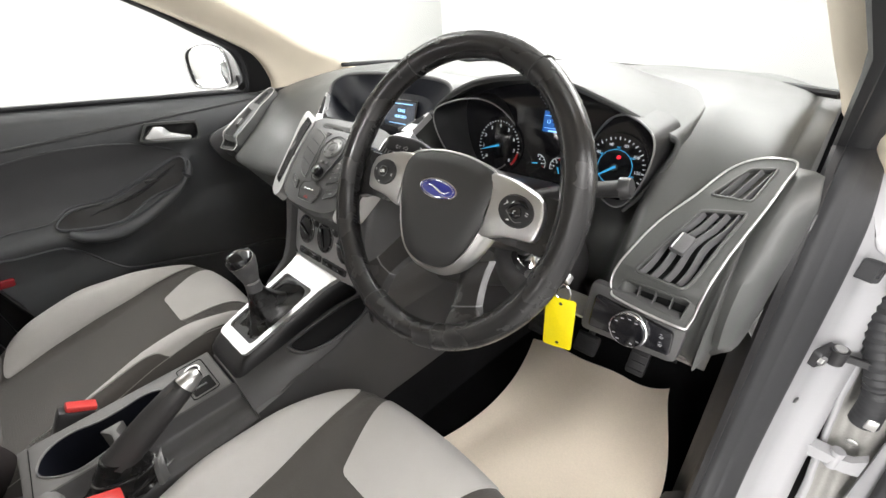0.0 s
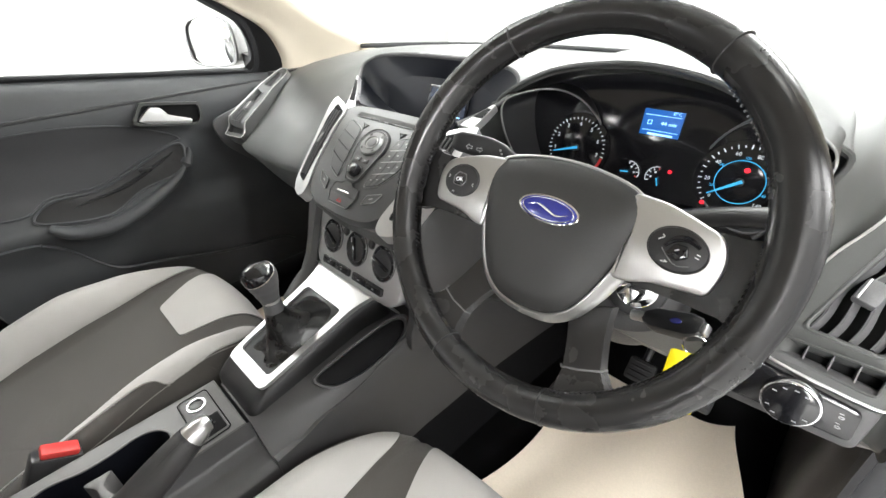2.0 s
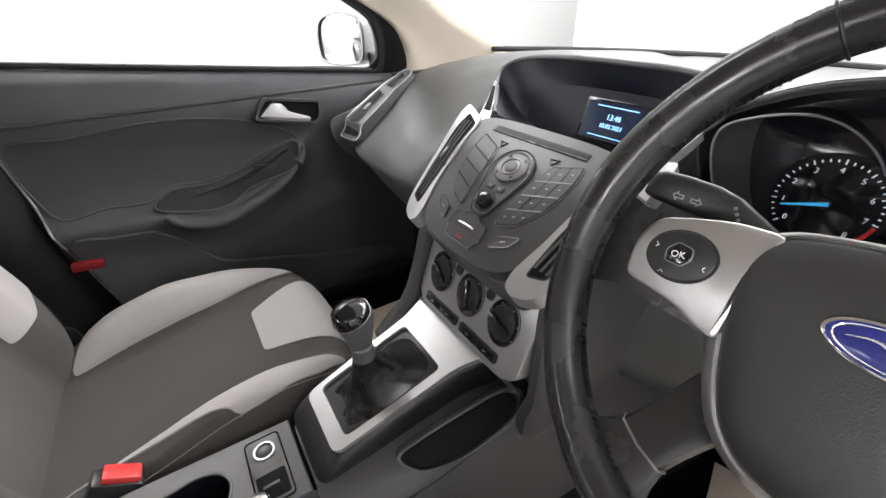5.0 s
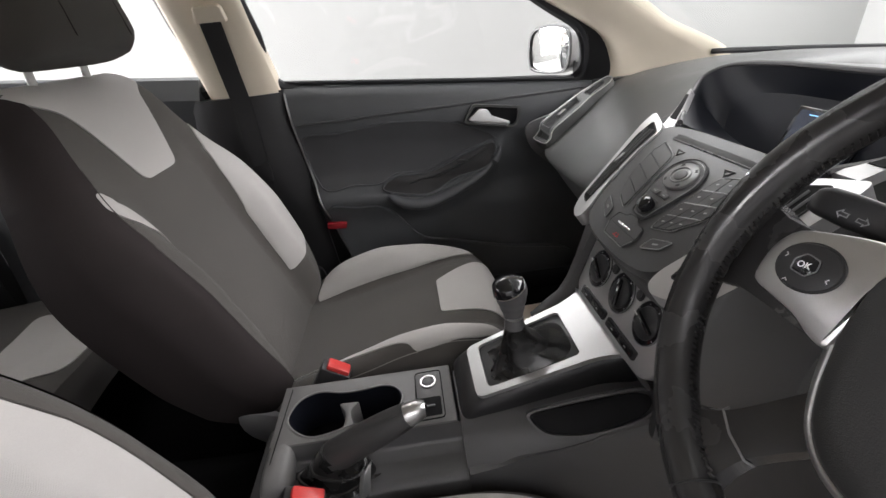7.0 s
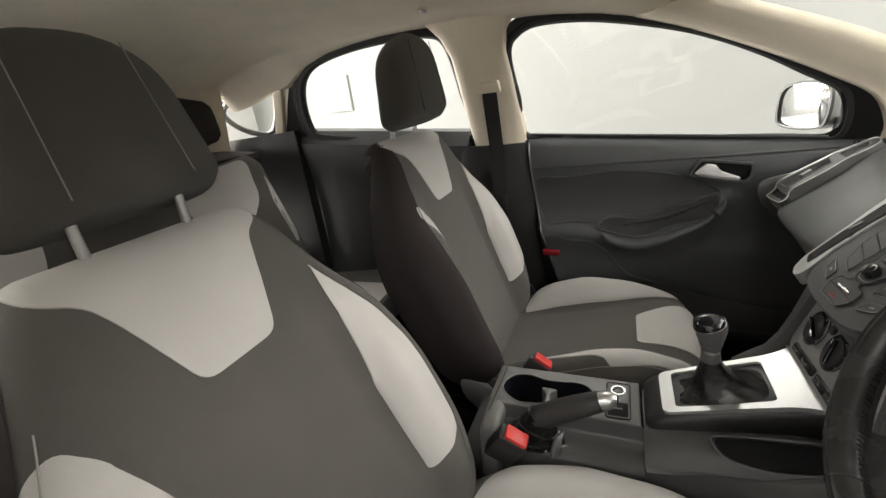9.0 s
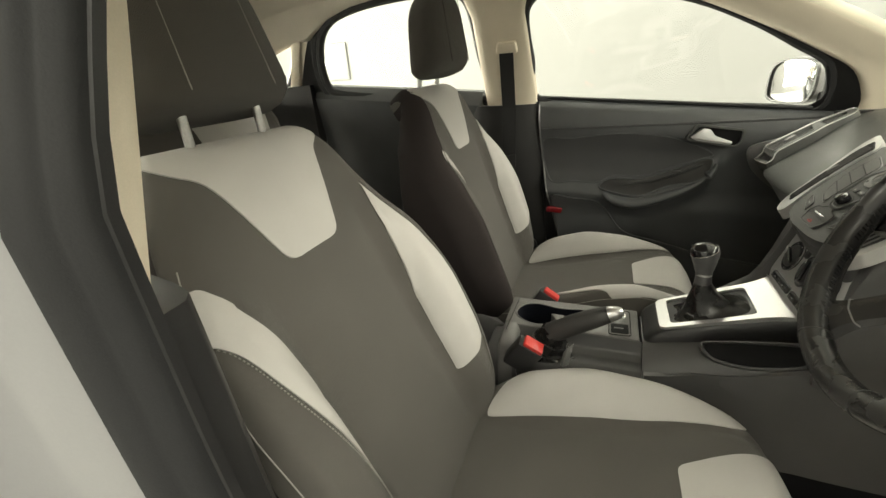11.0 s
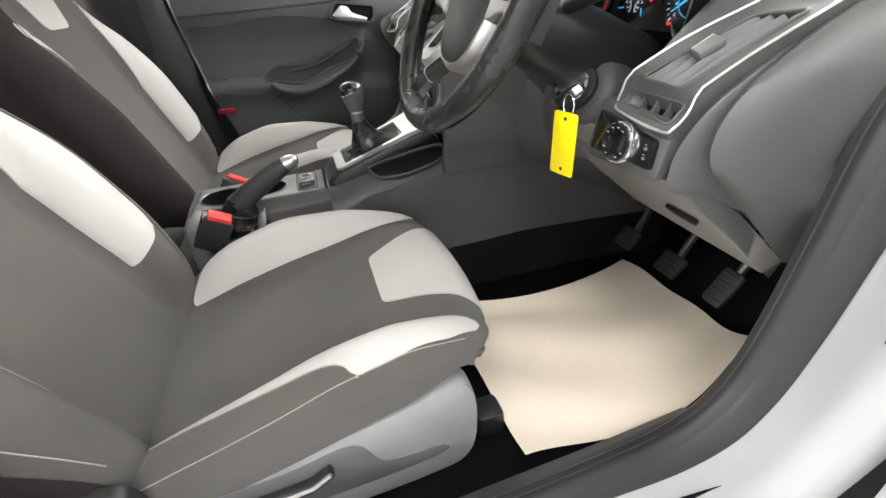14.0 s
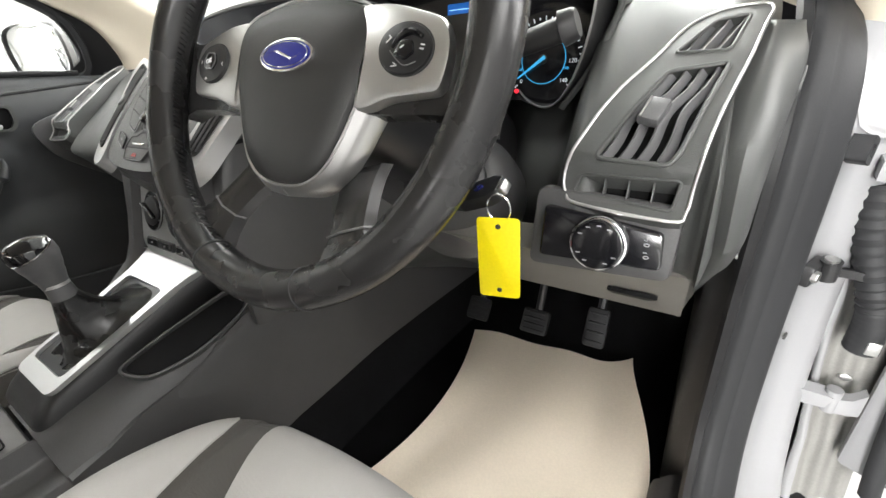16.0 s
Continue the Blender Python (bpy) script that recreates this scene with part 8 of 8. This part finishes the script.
# ---- driver's door opening ----
OPEN = crom([(-0.565, 0.70), (-0.535, 0.54), (-0.49, 0.425), (-0.38, 0.380), (-0.1, 0.370), (0.06, 0.372), (0.15, 0.382), (0.215, 0.415), (0.255, 0.48), (0.272, 0.58), (0.278, 0.70), (0.285, 0.84), (0.335, 0.92), (0.40, 0.965), (0.25, 1.07), (0.03, 1.195), (-0.15, 1.275), (-0.35, 1.335), (-0.49, 1.345), (-0.565, 1.30), (-0.60, 1.15), (-0.60, 0.95), (-0.59, 0.82)], 5, True)


def opening_ring(profile, front=0.0, pillar=None):
    """Sweeps (outward, x) pairs round the door opening; x is measured from the cabin's side line."""
    c = Vector((-0.15, 0.85))
    n = len(OPEN)
    cols = []
    for i, p in enumerate(OPEN):
        t = Vector((OPEN[(i + 1) % n] - OPEN[i - 1]).to_2d()).normalized()
        nrm = Vector((t.y, -t.x))
        if nrm.dot(p.to_2d() - c) < 0:
            nrm = -nrm
        f = front * min(1.0, max(0.0, (p.x - 0.02) / 0.2)) * min(1.0, max(0.0, (1.0 - p.y) / 0.1))
        grown = [(d + f, x + 0.9 * f) if d > -0.0095 else (d, x) for d, x in profile]
        if pillar:
            w = min(1.0, max(0.0, (p.x - 0.02) / 0.2)) * min(1.0, max(0.0, (1.0 - p.y) / 0.1))
            grown = [(a + (c - a) * w, b + (e - b) * w) for (a, b), (c, e) in zip(grown, pillar)]
        cols.append([(x - (0.30 * max(0.0, p.y + nrm.y * d - 1.08)), p.x + nrm.x * d, p.y + nrm.y * d) for d, x in grown])
    bm = loft(cols + [cols[0]], closed=False, caps=False)
    bmesh.ops.remove_doubles(bm, verts=bm.verts, dist=1e-6)
    return bm


def driver_opening():
    op = thing("door_frame", (0.75, -0.15, 0.42), "driver's door opening with black seal and white painted frame", "door frame", kind="structure")
    seal = [(p.x, p.y) for p in crom([(-0.017, 0.698), (-0.019, 0.708), (-0.014, 0.718), (-0.012, 0.721), (-0.008, 0.730), (0.001, 0.736), (0.007, 0.728), (0.008, 0.708)], 3)]
    part("door_seal", opening_ring(seal, 0.012), RUBBER, op, "black rubber door seal")
    part("seal_flap", opening_ring([(-0.010, 0.686), (-0.018, 0.690), (-0.019, 0.698), (-0.012, 0.704)]), BLACK, op, "black seal lip")
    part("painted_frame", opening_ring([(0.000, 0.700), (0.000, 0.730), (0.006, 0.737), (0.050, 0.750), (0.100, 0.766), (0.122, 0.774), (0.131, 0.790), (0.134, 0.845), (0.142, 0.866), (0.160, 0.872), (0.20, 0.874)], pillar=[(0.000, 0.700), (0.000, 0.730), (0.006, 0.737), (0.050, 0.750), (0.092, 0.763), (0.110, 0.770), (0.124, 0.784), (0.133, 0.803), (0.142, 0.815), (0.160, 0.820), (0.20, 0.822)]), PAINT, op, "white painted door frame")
    # inner trims: kick panel, sill cover, lower pillar
    part("kick_panel", shell(lambda u, v: (0.665 + 0.037 * max(0, u - 0.6) / 0.4, (0.62 - 0.29 * u / 0.6 if u < 0.6 else 0.33 - 0.062 * (u - 0.6) / 0.4) - 0.06 * (1 - v) ** 2, 0.30 + 0.40 * v), span(0, 1, 11), span(0, 1, 10), (0.02, 0, 0)), DASH_LOW, op, "dark grey kick panel")
    def cover(u, v):
        y = -0.52 + 0.75 * u
        return (0.645 + 0.055 * v, y, lerp([(0, 0.305), (0.25, 0.355), (0.6, 0.368), (1, 0.368)], v) + 0.03 * max(0, u - 0.8) * 5 * v)
    part("sill_cover", shell(cover, span(0, 1, 16), span(0, 1, 10), (0.004, 0, -0.012)), DASH_LOW, op, "dark grey sill cover")
    # small holes in the hinge pillar and the dark rubber stop
    for y, z in ((0.372, 0.560),):
        part("plug", slab(ellipse(0.006, 0.005, 16), 0.002, plane((0.7655 + 0.36 * (y - 0.365), y, z), (0, 0, 1), (0.34, 0.94, 0)), 0.0004), INK, op, "small dark hole plug")
    sm = plane((0.764, 0.372, 0.812), (0.1, 0.28, 0.95), (0.34, 0.94, 0))
    stop = part("rubber_stop", frame_ring(rounded([(-0.016, -0.013), (0.020, -0.015), (0.022, 0.013), (-0.013, 0.015)], 0.005), rounded([(-0.007, -0.006), (0.009, -0.007), (0.010, 0.006), (-0.006, 0.007)], 0.003), 0.018, sm), RUBBER, op, "black rubber door stop")
    part("stop_core", slab(rounded([(-0.009, -0.008), (0.011, -0.009), (0.012, 0.008), (-0.008, 0.009)], 0.003), 0.008, sm, 0.001), INK, stop)
    # the pillar gap's shade as a black panel, the wing's folded flange and its grey inner panel
    part("gap_shade_panel", box((0.850, 0.462, 0.46), (0.10, 0.006, 0.62), 0.001), SHADE_BLACK, op, "black panel for the shade between pillar and wing")
    left = [(0.20, 0.848), (0.25, 0.842), (0.32, 0.838), (0.42, 0.829), (0.50, 0.821), (0.57, 0.812), (0.66, 0.806)]
    right = [(0.20, 0.862), (0.25, 0.856), (0.32, 0.850), (0.42, 0.840), (0.50, 0.830), (0.57, 0.824), (0.66, 0.822)]
    def flange(u, v):
        z = 0.20 + 0.45 * v
        return (lerp(left, z) + (lerp(right, z) - lerp(left, z)) * u, 0.424 - 0.004 * math.sin(u * math.pi), z)
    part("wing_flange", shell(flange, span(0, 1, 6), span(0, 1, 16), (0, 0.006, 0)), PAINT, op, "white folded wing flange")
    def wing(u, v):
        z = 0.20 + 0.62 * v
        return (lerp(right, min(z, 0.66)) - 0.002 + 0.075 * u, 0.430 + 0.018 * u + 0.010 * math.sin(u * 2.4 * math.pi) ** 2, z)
    part("wing_inner", shell(wing, span(0, 1, 22), span(0, 1, 10), (0, 0.006, 0)), WING_GREY, op, "grey inner wing")
    part("drain_plug", slab(ellipse(0.008, 0.006, 18), 0.003, plane((0.862, 0.438, 0.470), (0, 0, 1)), 0.001), STEEL, op, "grey plug in the inner wing")
    # tyre label and striker on the rear post
    lb = plane((0.7560, -0.622, 0.712), (0, -0.18, 0.984), (-0.31, 0.95, 0)) @ Matrix.Diagonal((0.8, 0.8, 1, 1))
    lab = thing("tyre_label", (0.75, -0.63, 0.60), "printed tyre pressure table with a car drawing", "label")
    part("label_sheet", box((-0.012, -0.01, 0.0010), (0.100, 0.110, 0.0008), 0, lb), LABEL, lab)
    for i in range(5):
        part("rule", box((-0.010 - 0.016 * i, -0.020, 0.0018), (0.0005, 0.075 - 0.004 * i, 0.0003), 0, lb), INK, lab)
    for i in range(5):
        part("rule", box((-0.045, 0.012 - 0.017 * i, 0.0018), (0.070, 0.0006, 0.0003), 0, lb), DIM_INK, lab)
    for i in range(6):
        part("table_line", box((-0.066 + 0.006 * i, 0.026, 0.0018), (0.0016, 0.018, 0.0003), 0, lb), DIM_INK, lab, "grey line of small print")
    for i in range(4):
        part("figure", box((-0.018, 0.004 - 0.017 * i, 0.0018), (0.004, 0.0022, 0.0003), 0, lb @ pose(0, 0, 0, 0, 0, 0)), INK, lab)
    outline = [(p.x, p.y) for p in crom([(0.006, 0.022), (0.020, 0.024), (0.022, 0.008), (0.026, -0.012), (0.024, -0.034), (0.014, -0.040), (0.006, -0.036), (0.003, -0.010)], 4, True)]
    part("car_drawing", slab(outline if area(outline) > 0 else list(reversed(outline)), 0.0006, lb @ Matrix.Translation((0, 0, 0.0014)), 0.0001), DIM_INK, lab, "grey drawing of a car")
    for y in (0.014, -0.020):
        part("drawn_wheel", slab(ellipse(0.0045, 0.0055, 16), 0.0006, lb @ Matrix.Translation((0.006, y, 0.0018)), 0.0001), INK, lab)
    part("drawn_tyre", frame_ring(ellipse(0.006, 0.012, 24), ellipse(0.0025, 0.007, 24), 0.0006, lb @ Matrix.Translation((-0.014, 0.036, 0.0014)) @ pose(0, 0, 0, 0, 0, -25)), INK, lab)
    strk = thing("door_striker", (0.76, -0.64, 0.60), "grey striker bracket bolted to the white post", "striker")
    sk = plane((0.7570, -0.612, 0.628), (0, -0.18, 0.984), (-0.31, 0.95, 0))
    part("striker_plate", slab(rounded([(-0.034, -0.045), (0.014, -0.045), (0.014, 0.022), (-0.014, 0.030), (-0.034, 0.010)], 0.006), 0.005, sk, 0.0015), STEEL, strk, "grey striker plate")
    part("striker_wing", loft([[sk @ Vector((x, y, z)) for x, z in ((0.006, 0.003), (0.010, 0.006), (0.034 - 0.01 * k, 0.026), (0.030 - 0.01 * k, 0.028))] for k, y in ((0.6, 0.016), (0.0, 0.002), (0.2, -0.02), (0.6, -0.045))]), STEEL, strk, "folded striker wing")
    part("bolt", slab(ellipse(0.009, 0.009, 20), 0.008, sk @ Matrix.Translation((-0.018, -0.014, 0.004)), 0.002), STEEL, strk)
    part("striker_loop", tube([sk @ Vector(p) for p in ((0.012, -0.03, 0.0), (0.012, -0.03, 0.03), (0.005, -0.03, 0.036), (-0.02, -0.03, 0.036), (-0.026, -0.03, 0.03), (-0.026, -0.03, 0.0))], 0.005, 8), STEEL, strk)
    # check strap and hinge
    strap = thing("door_check_strap", (0.77, 0.37, 0.66), "black door check strap bolted to the hinge pillar", "door check")
    bp = plane((0.766, 0.372, 0.664), (0, -0.1, 1), (0.42, 0.91, 0))
    part("bracket", slab(rounded([(-0.026, -0.012), (0.012, -0.016), (0.024, -0.008), (0.024, 0.010), (-0.020, 0.014)], 0.006), 0.012, bp, 0.003), BLACK, strap, "black bracket")
    part("arm_boss", tube([bp @ Vector((0.012, 0.014, 0.016)), bp @ Vector((0.012, -0.012, 0.016))], 0.011, 16), BLACK, strap)
    part("boss_cap", tube([bp @ Vector((0.012, 0.0135, 0.016)), bp @ Vector((0.012, 0.0165, 0.016))], 0.0075, 14), STEEL, strap, "steel pin head")
    part("arm", loft([[Vector(c) + Vector((0.0, dy, dz)) for dy, dz in ((-0.003, -0.0055), (0.003, -0.0055), (0.003, 0.0055), (-0.003, 0.0055))] for c in crom([(0.783, 0.378, 0.663), (0.81, 0.392, 0.656), (0.85, 0.402, 0.648), (0.92, 0.410, 0.640)], 6)]), BLACK, strap, "flat black check arm")
    for a, b in ((-0.017, 0.003),):
        part("bolt", slab(ellipse(0.0075, 0.0075, 6), 0.006, bp @ Matrix.Translation((a, b, 0.011)), 0.001), STEEL, strap, "zinc bolt")
    for z in (0.785, 0.452):
        hinge = part("hinge", loft([[(x, 0.408 + dy, z + dz) for dy, dz in ((-0.012, -h), (-0.014, h * 0.7), (0.004, h), (0.010, -h * 0.6))] for x, h in ((0.800, 0.013), (0.815, 0.015), (0.838, 0.014), (0.848, 0.012))]), PAINT, op, "white painted hinge")
        part("pin", tube([(0.848, 0.404, z - 0.020), (0.848, 0.404, z + 0.018)], lambda k: 0.0125 - 0.003 * abs(2 * k - 1), 16), PAINT, hinge)
        part("arm", loft([[(x, y + dy, z - 0.006 + dz) for dy, dz in ((-0.008, -h), (-0.008, h), (0.008, h), (0.008, -h))] for x, y, h in ((0.850, 0.404, 0.013), (0.868, 0.408, 0.014), (0.885, 0.420, 0.020))]), PAINT, hinge)


driver_opening()


def open_door():
    """The driver's door, swung wide open on its hinges; its leading edge shows."""
    d = thing("driver_door", (0.9, 0.5, 0.3), "driver's door swung open, white edge and dark trim", "car door")
    # built closed along -y from the hinge line, then turned outwards
    t = Matrix.Translation((0.874, 0.455, 0)) @ pose(0, 0, 0, 0, 0, 68)
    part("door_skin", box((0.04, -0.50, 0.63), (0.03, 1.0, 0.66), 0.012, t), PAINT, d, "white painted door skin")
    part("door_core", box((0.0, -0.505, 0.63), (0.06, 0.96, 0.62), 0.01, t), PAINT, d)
    part("door_trim", box((-0.05, -0.56, 0.64), (0.05, 0.80, 0.58), 0.02, t), DOOR, d, "dark grey door trim")
    part("edge_seal", tube([t @ Vector((-0.034, -0.053 - 0.02 * ((z - 0.60) / 0.3) ** 2, z)) for z in span(0.30, 0.95, 14)], 0.0125, 10), RUBBER, d)
    boot = part("cable_boot", tube(crom([(0.812, 0.424, 0.76), (0.822, 0.412, 0.69), (0.842, 0.404, 0.625), (0.850, 0.404, 0.590), (0.853, 0.408, 0.545)], 16), lambda k: 0.0165 + 0.0016 * math.sin(k * 120) * (1 if k < 0.62 else 0.15) + 0.006 * max(0, k - 0.6), 16), RUBBER, d, "ribbed black cable boot")
    part("boot_clip", box((0.858, 0.389, 0.558), (0.014, 0.004, 0.020), 0.002), STEEL, boot, "steel boot clip")
    part("arm_rest", box((-0.085, -0.45, 0.70), (0.05, 0.5, 0.06), 0.02, t), DOOR, d)


open_door()


# ---- small things ----
def pedals():
    for name, x, y, z, w, h, tilt in (("clutch_pedal", 0.266, 0.440, 0.402, 0.050, 0.050, 40), ("brake_pedal", 0.396, 0.442, 0.408, 0.055, 0.050, 40), ("accelerator_pedal", 0.516, 0.448, 0.430, 0.040, 0.075, 35)):
        p = thing(name, (x, y, z), "black rubber " + name.replace("_", " "), "pedal", "pedals")
        m = plane((x, y, z), (0, math.sin(radians(tilt)), math.cos(radians(tilt))))
        part("pad", slab(rounded([(-w / 2, -h / 2), (w / 2, -h / 2), (w / 2, h / 2), (-w / 2, h / 2)], 0.008), 0.012, m, 0.003), RUBBER, p, "black rubber pedal pad")
        for k in range(4):
            part("rib", box((0, -h * 0.36 + h * 0.24 * k, 0.013), (w * 0.8, 0.004, 0.003), 0.001, m), RUBBER, p)
        part("arm", tube([(x, y + 0.01, z), (x + 0.005, y + 0.06, z + 0.12), (x, y + 0.10, z + 0.26)], 0.008, 8), BLACK, p, "black pedal arm")


pedals()


def paper_mat():
    mat_ = thing("paper_floor_mat", (0.42, 0.2, 0.30), "cream paper protection mat creased over the driver's footwell", "floor mat")
    def sheet(u, v):
        # u across from the tunnel to the sill, v from the seat to the pedals
        left = Vector((0.235 + 0.055 * math.sin(v * math.pi), -0.03 + 0.493 * v, 0))
        right = Vector((0.624 - 0.04 * v + 0.05 * math.sin(v * math.pi) ** 1.5, -0.028 + 0.508 * v, 0))
        p = left.lerp(right, u)
        z = 0.318 + 0.005 * math.sin(u * 5 + v * 3) * math.sin(v * 4) + 0.004 * math.sin(u * 13 - v * 7)
        z += 0.03 * (max(0, u - 0.75) / 0.25) ** 2 * (0.4 + 0.6 * v) + 0.012 * v ** 4 * u
        z += 0.02 * max(0.0, 0.10 - u) / 0.10 * (1 - v)
        return (p.x, p.y, z)
    part("sheet", shell(sheet, span(0, 1, 30), span(0, 1, 36), (0, 0, -0.0012)), PAPER, mat_, "creased cream paper")
    mat_2 = thing("paper_floor_mat", (-0.36, 0.25, 0.30), "cream paper protection mat in the passenger footwell", "floor mat")
    def sheet2(u, v):
        return (-0.56 + 0.38 * u, -0.02 + 0.60 * v, 0.318 + 0.006 * math.sin(u * 6 + v * 4) + 0.22 * max(0, v - 0.78))
    part("sheet", shell(sheet2, span(0, 1, 14), span(0, 1, 20), (0, 0, -0.0012)), PAPER, mat_2, "cream paper")


paper_mat()


def key_and_tag():
    key = thing("ignition_key", (0.47, 0.09, 0.83), "black car key in the ignition", "key")
    km = plane((0.470, 0.088, 0.825), (0, 0.85, 0.5), (0.86, -0.45, 0.25))
    body = part("key_head", slab(rounded([(-0.032, -0.006), (-0.020, -0.0115), (0.018, -0.0130), (0.031, -0.008), (0.032, 0.008), (0.018, 0.0130), (-0.020, 0.0115), (-0.032, 0.006)], 0.004), 0.013, km @ Matrix.Translation((0, 0, -0.0065)), 0.004), BLACK, key, "black key head")
    part("key_badge", slab(ellipse(0.006, 0.0034, 20), 0.0008, km @ Matrix.Translation((0.006, 0, 0.0064)), 0.0003), BLUE, body, "small blue oval")
    part("key_edge", tube([km @ Vector((x, y, 0.0040)) for x, y in ((-0.020, 0.0112), (0.018, 0.0126), (0.029, 0.0090))], 0.0011, 6), PEWTER, body, "satin key edge")
    part("key_end", box((0.0325, 0, 0), (0.006, 0.012, 0.010), 0.002, km), BRUSHED, body, "bright key end")
    part("key_blade", tube([km @ Vector((-0.030, 0, 0)), km @ Vector((-0.046, 0, 0))], 0.006, 12), STEEL, key, "steel key shank")
    ring = [Vector((0.4965 + 0.011 * math.sin(t), 0.073, 0.821 + 0.0125 * math.cos(t))) for t in span(0, math.tau, 25)[:-1]]
    part("key_ring", tube(ring, 0.0010, 6, True), CHROME, key, "thin steel key ring")
    tag = thing("key_tag", (0.497, 0.07, 0.74), "bright yellow plastic key tag hanging from the key", "key tag")
    m = plane((0.497, 0.071, 0.7725), (0, 0, 1), (0.97, 0.24, 0))
    part("tag_plate", slab(rounded([(-0.019, -0.0405), (0.019, -0.0405), (0.019, 0.0405), (-0.019, 0.0405)], 0.004), 0.0014, m, 0.0004), YELLOW, tag)
    for y in (-0.0325, 0.0325):
        part("eyelet", slab(ellipse(0.0024, 0.0024, 16), 0.0018, m @ Matrix.Translation((0, y, 0)), 0.0002), INK, tag)


key_and_tag()
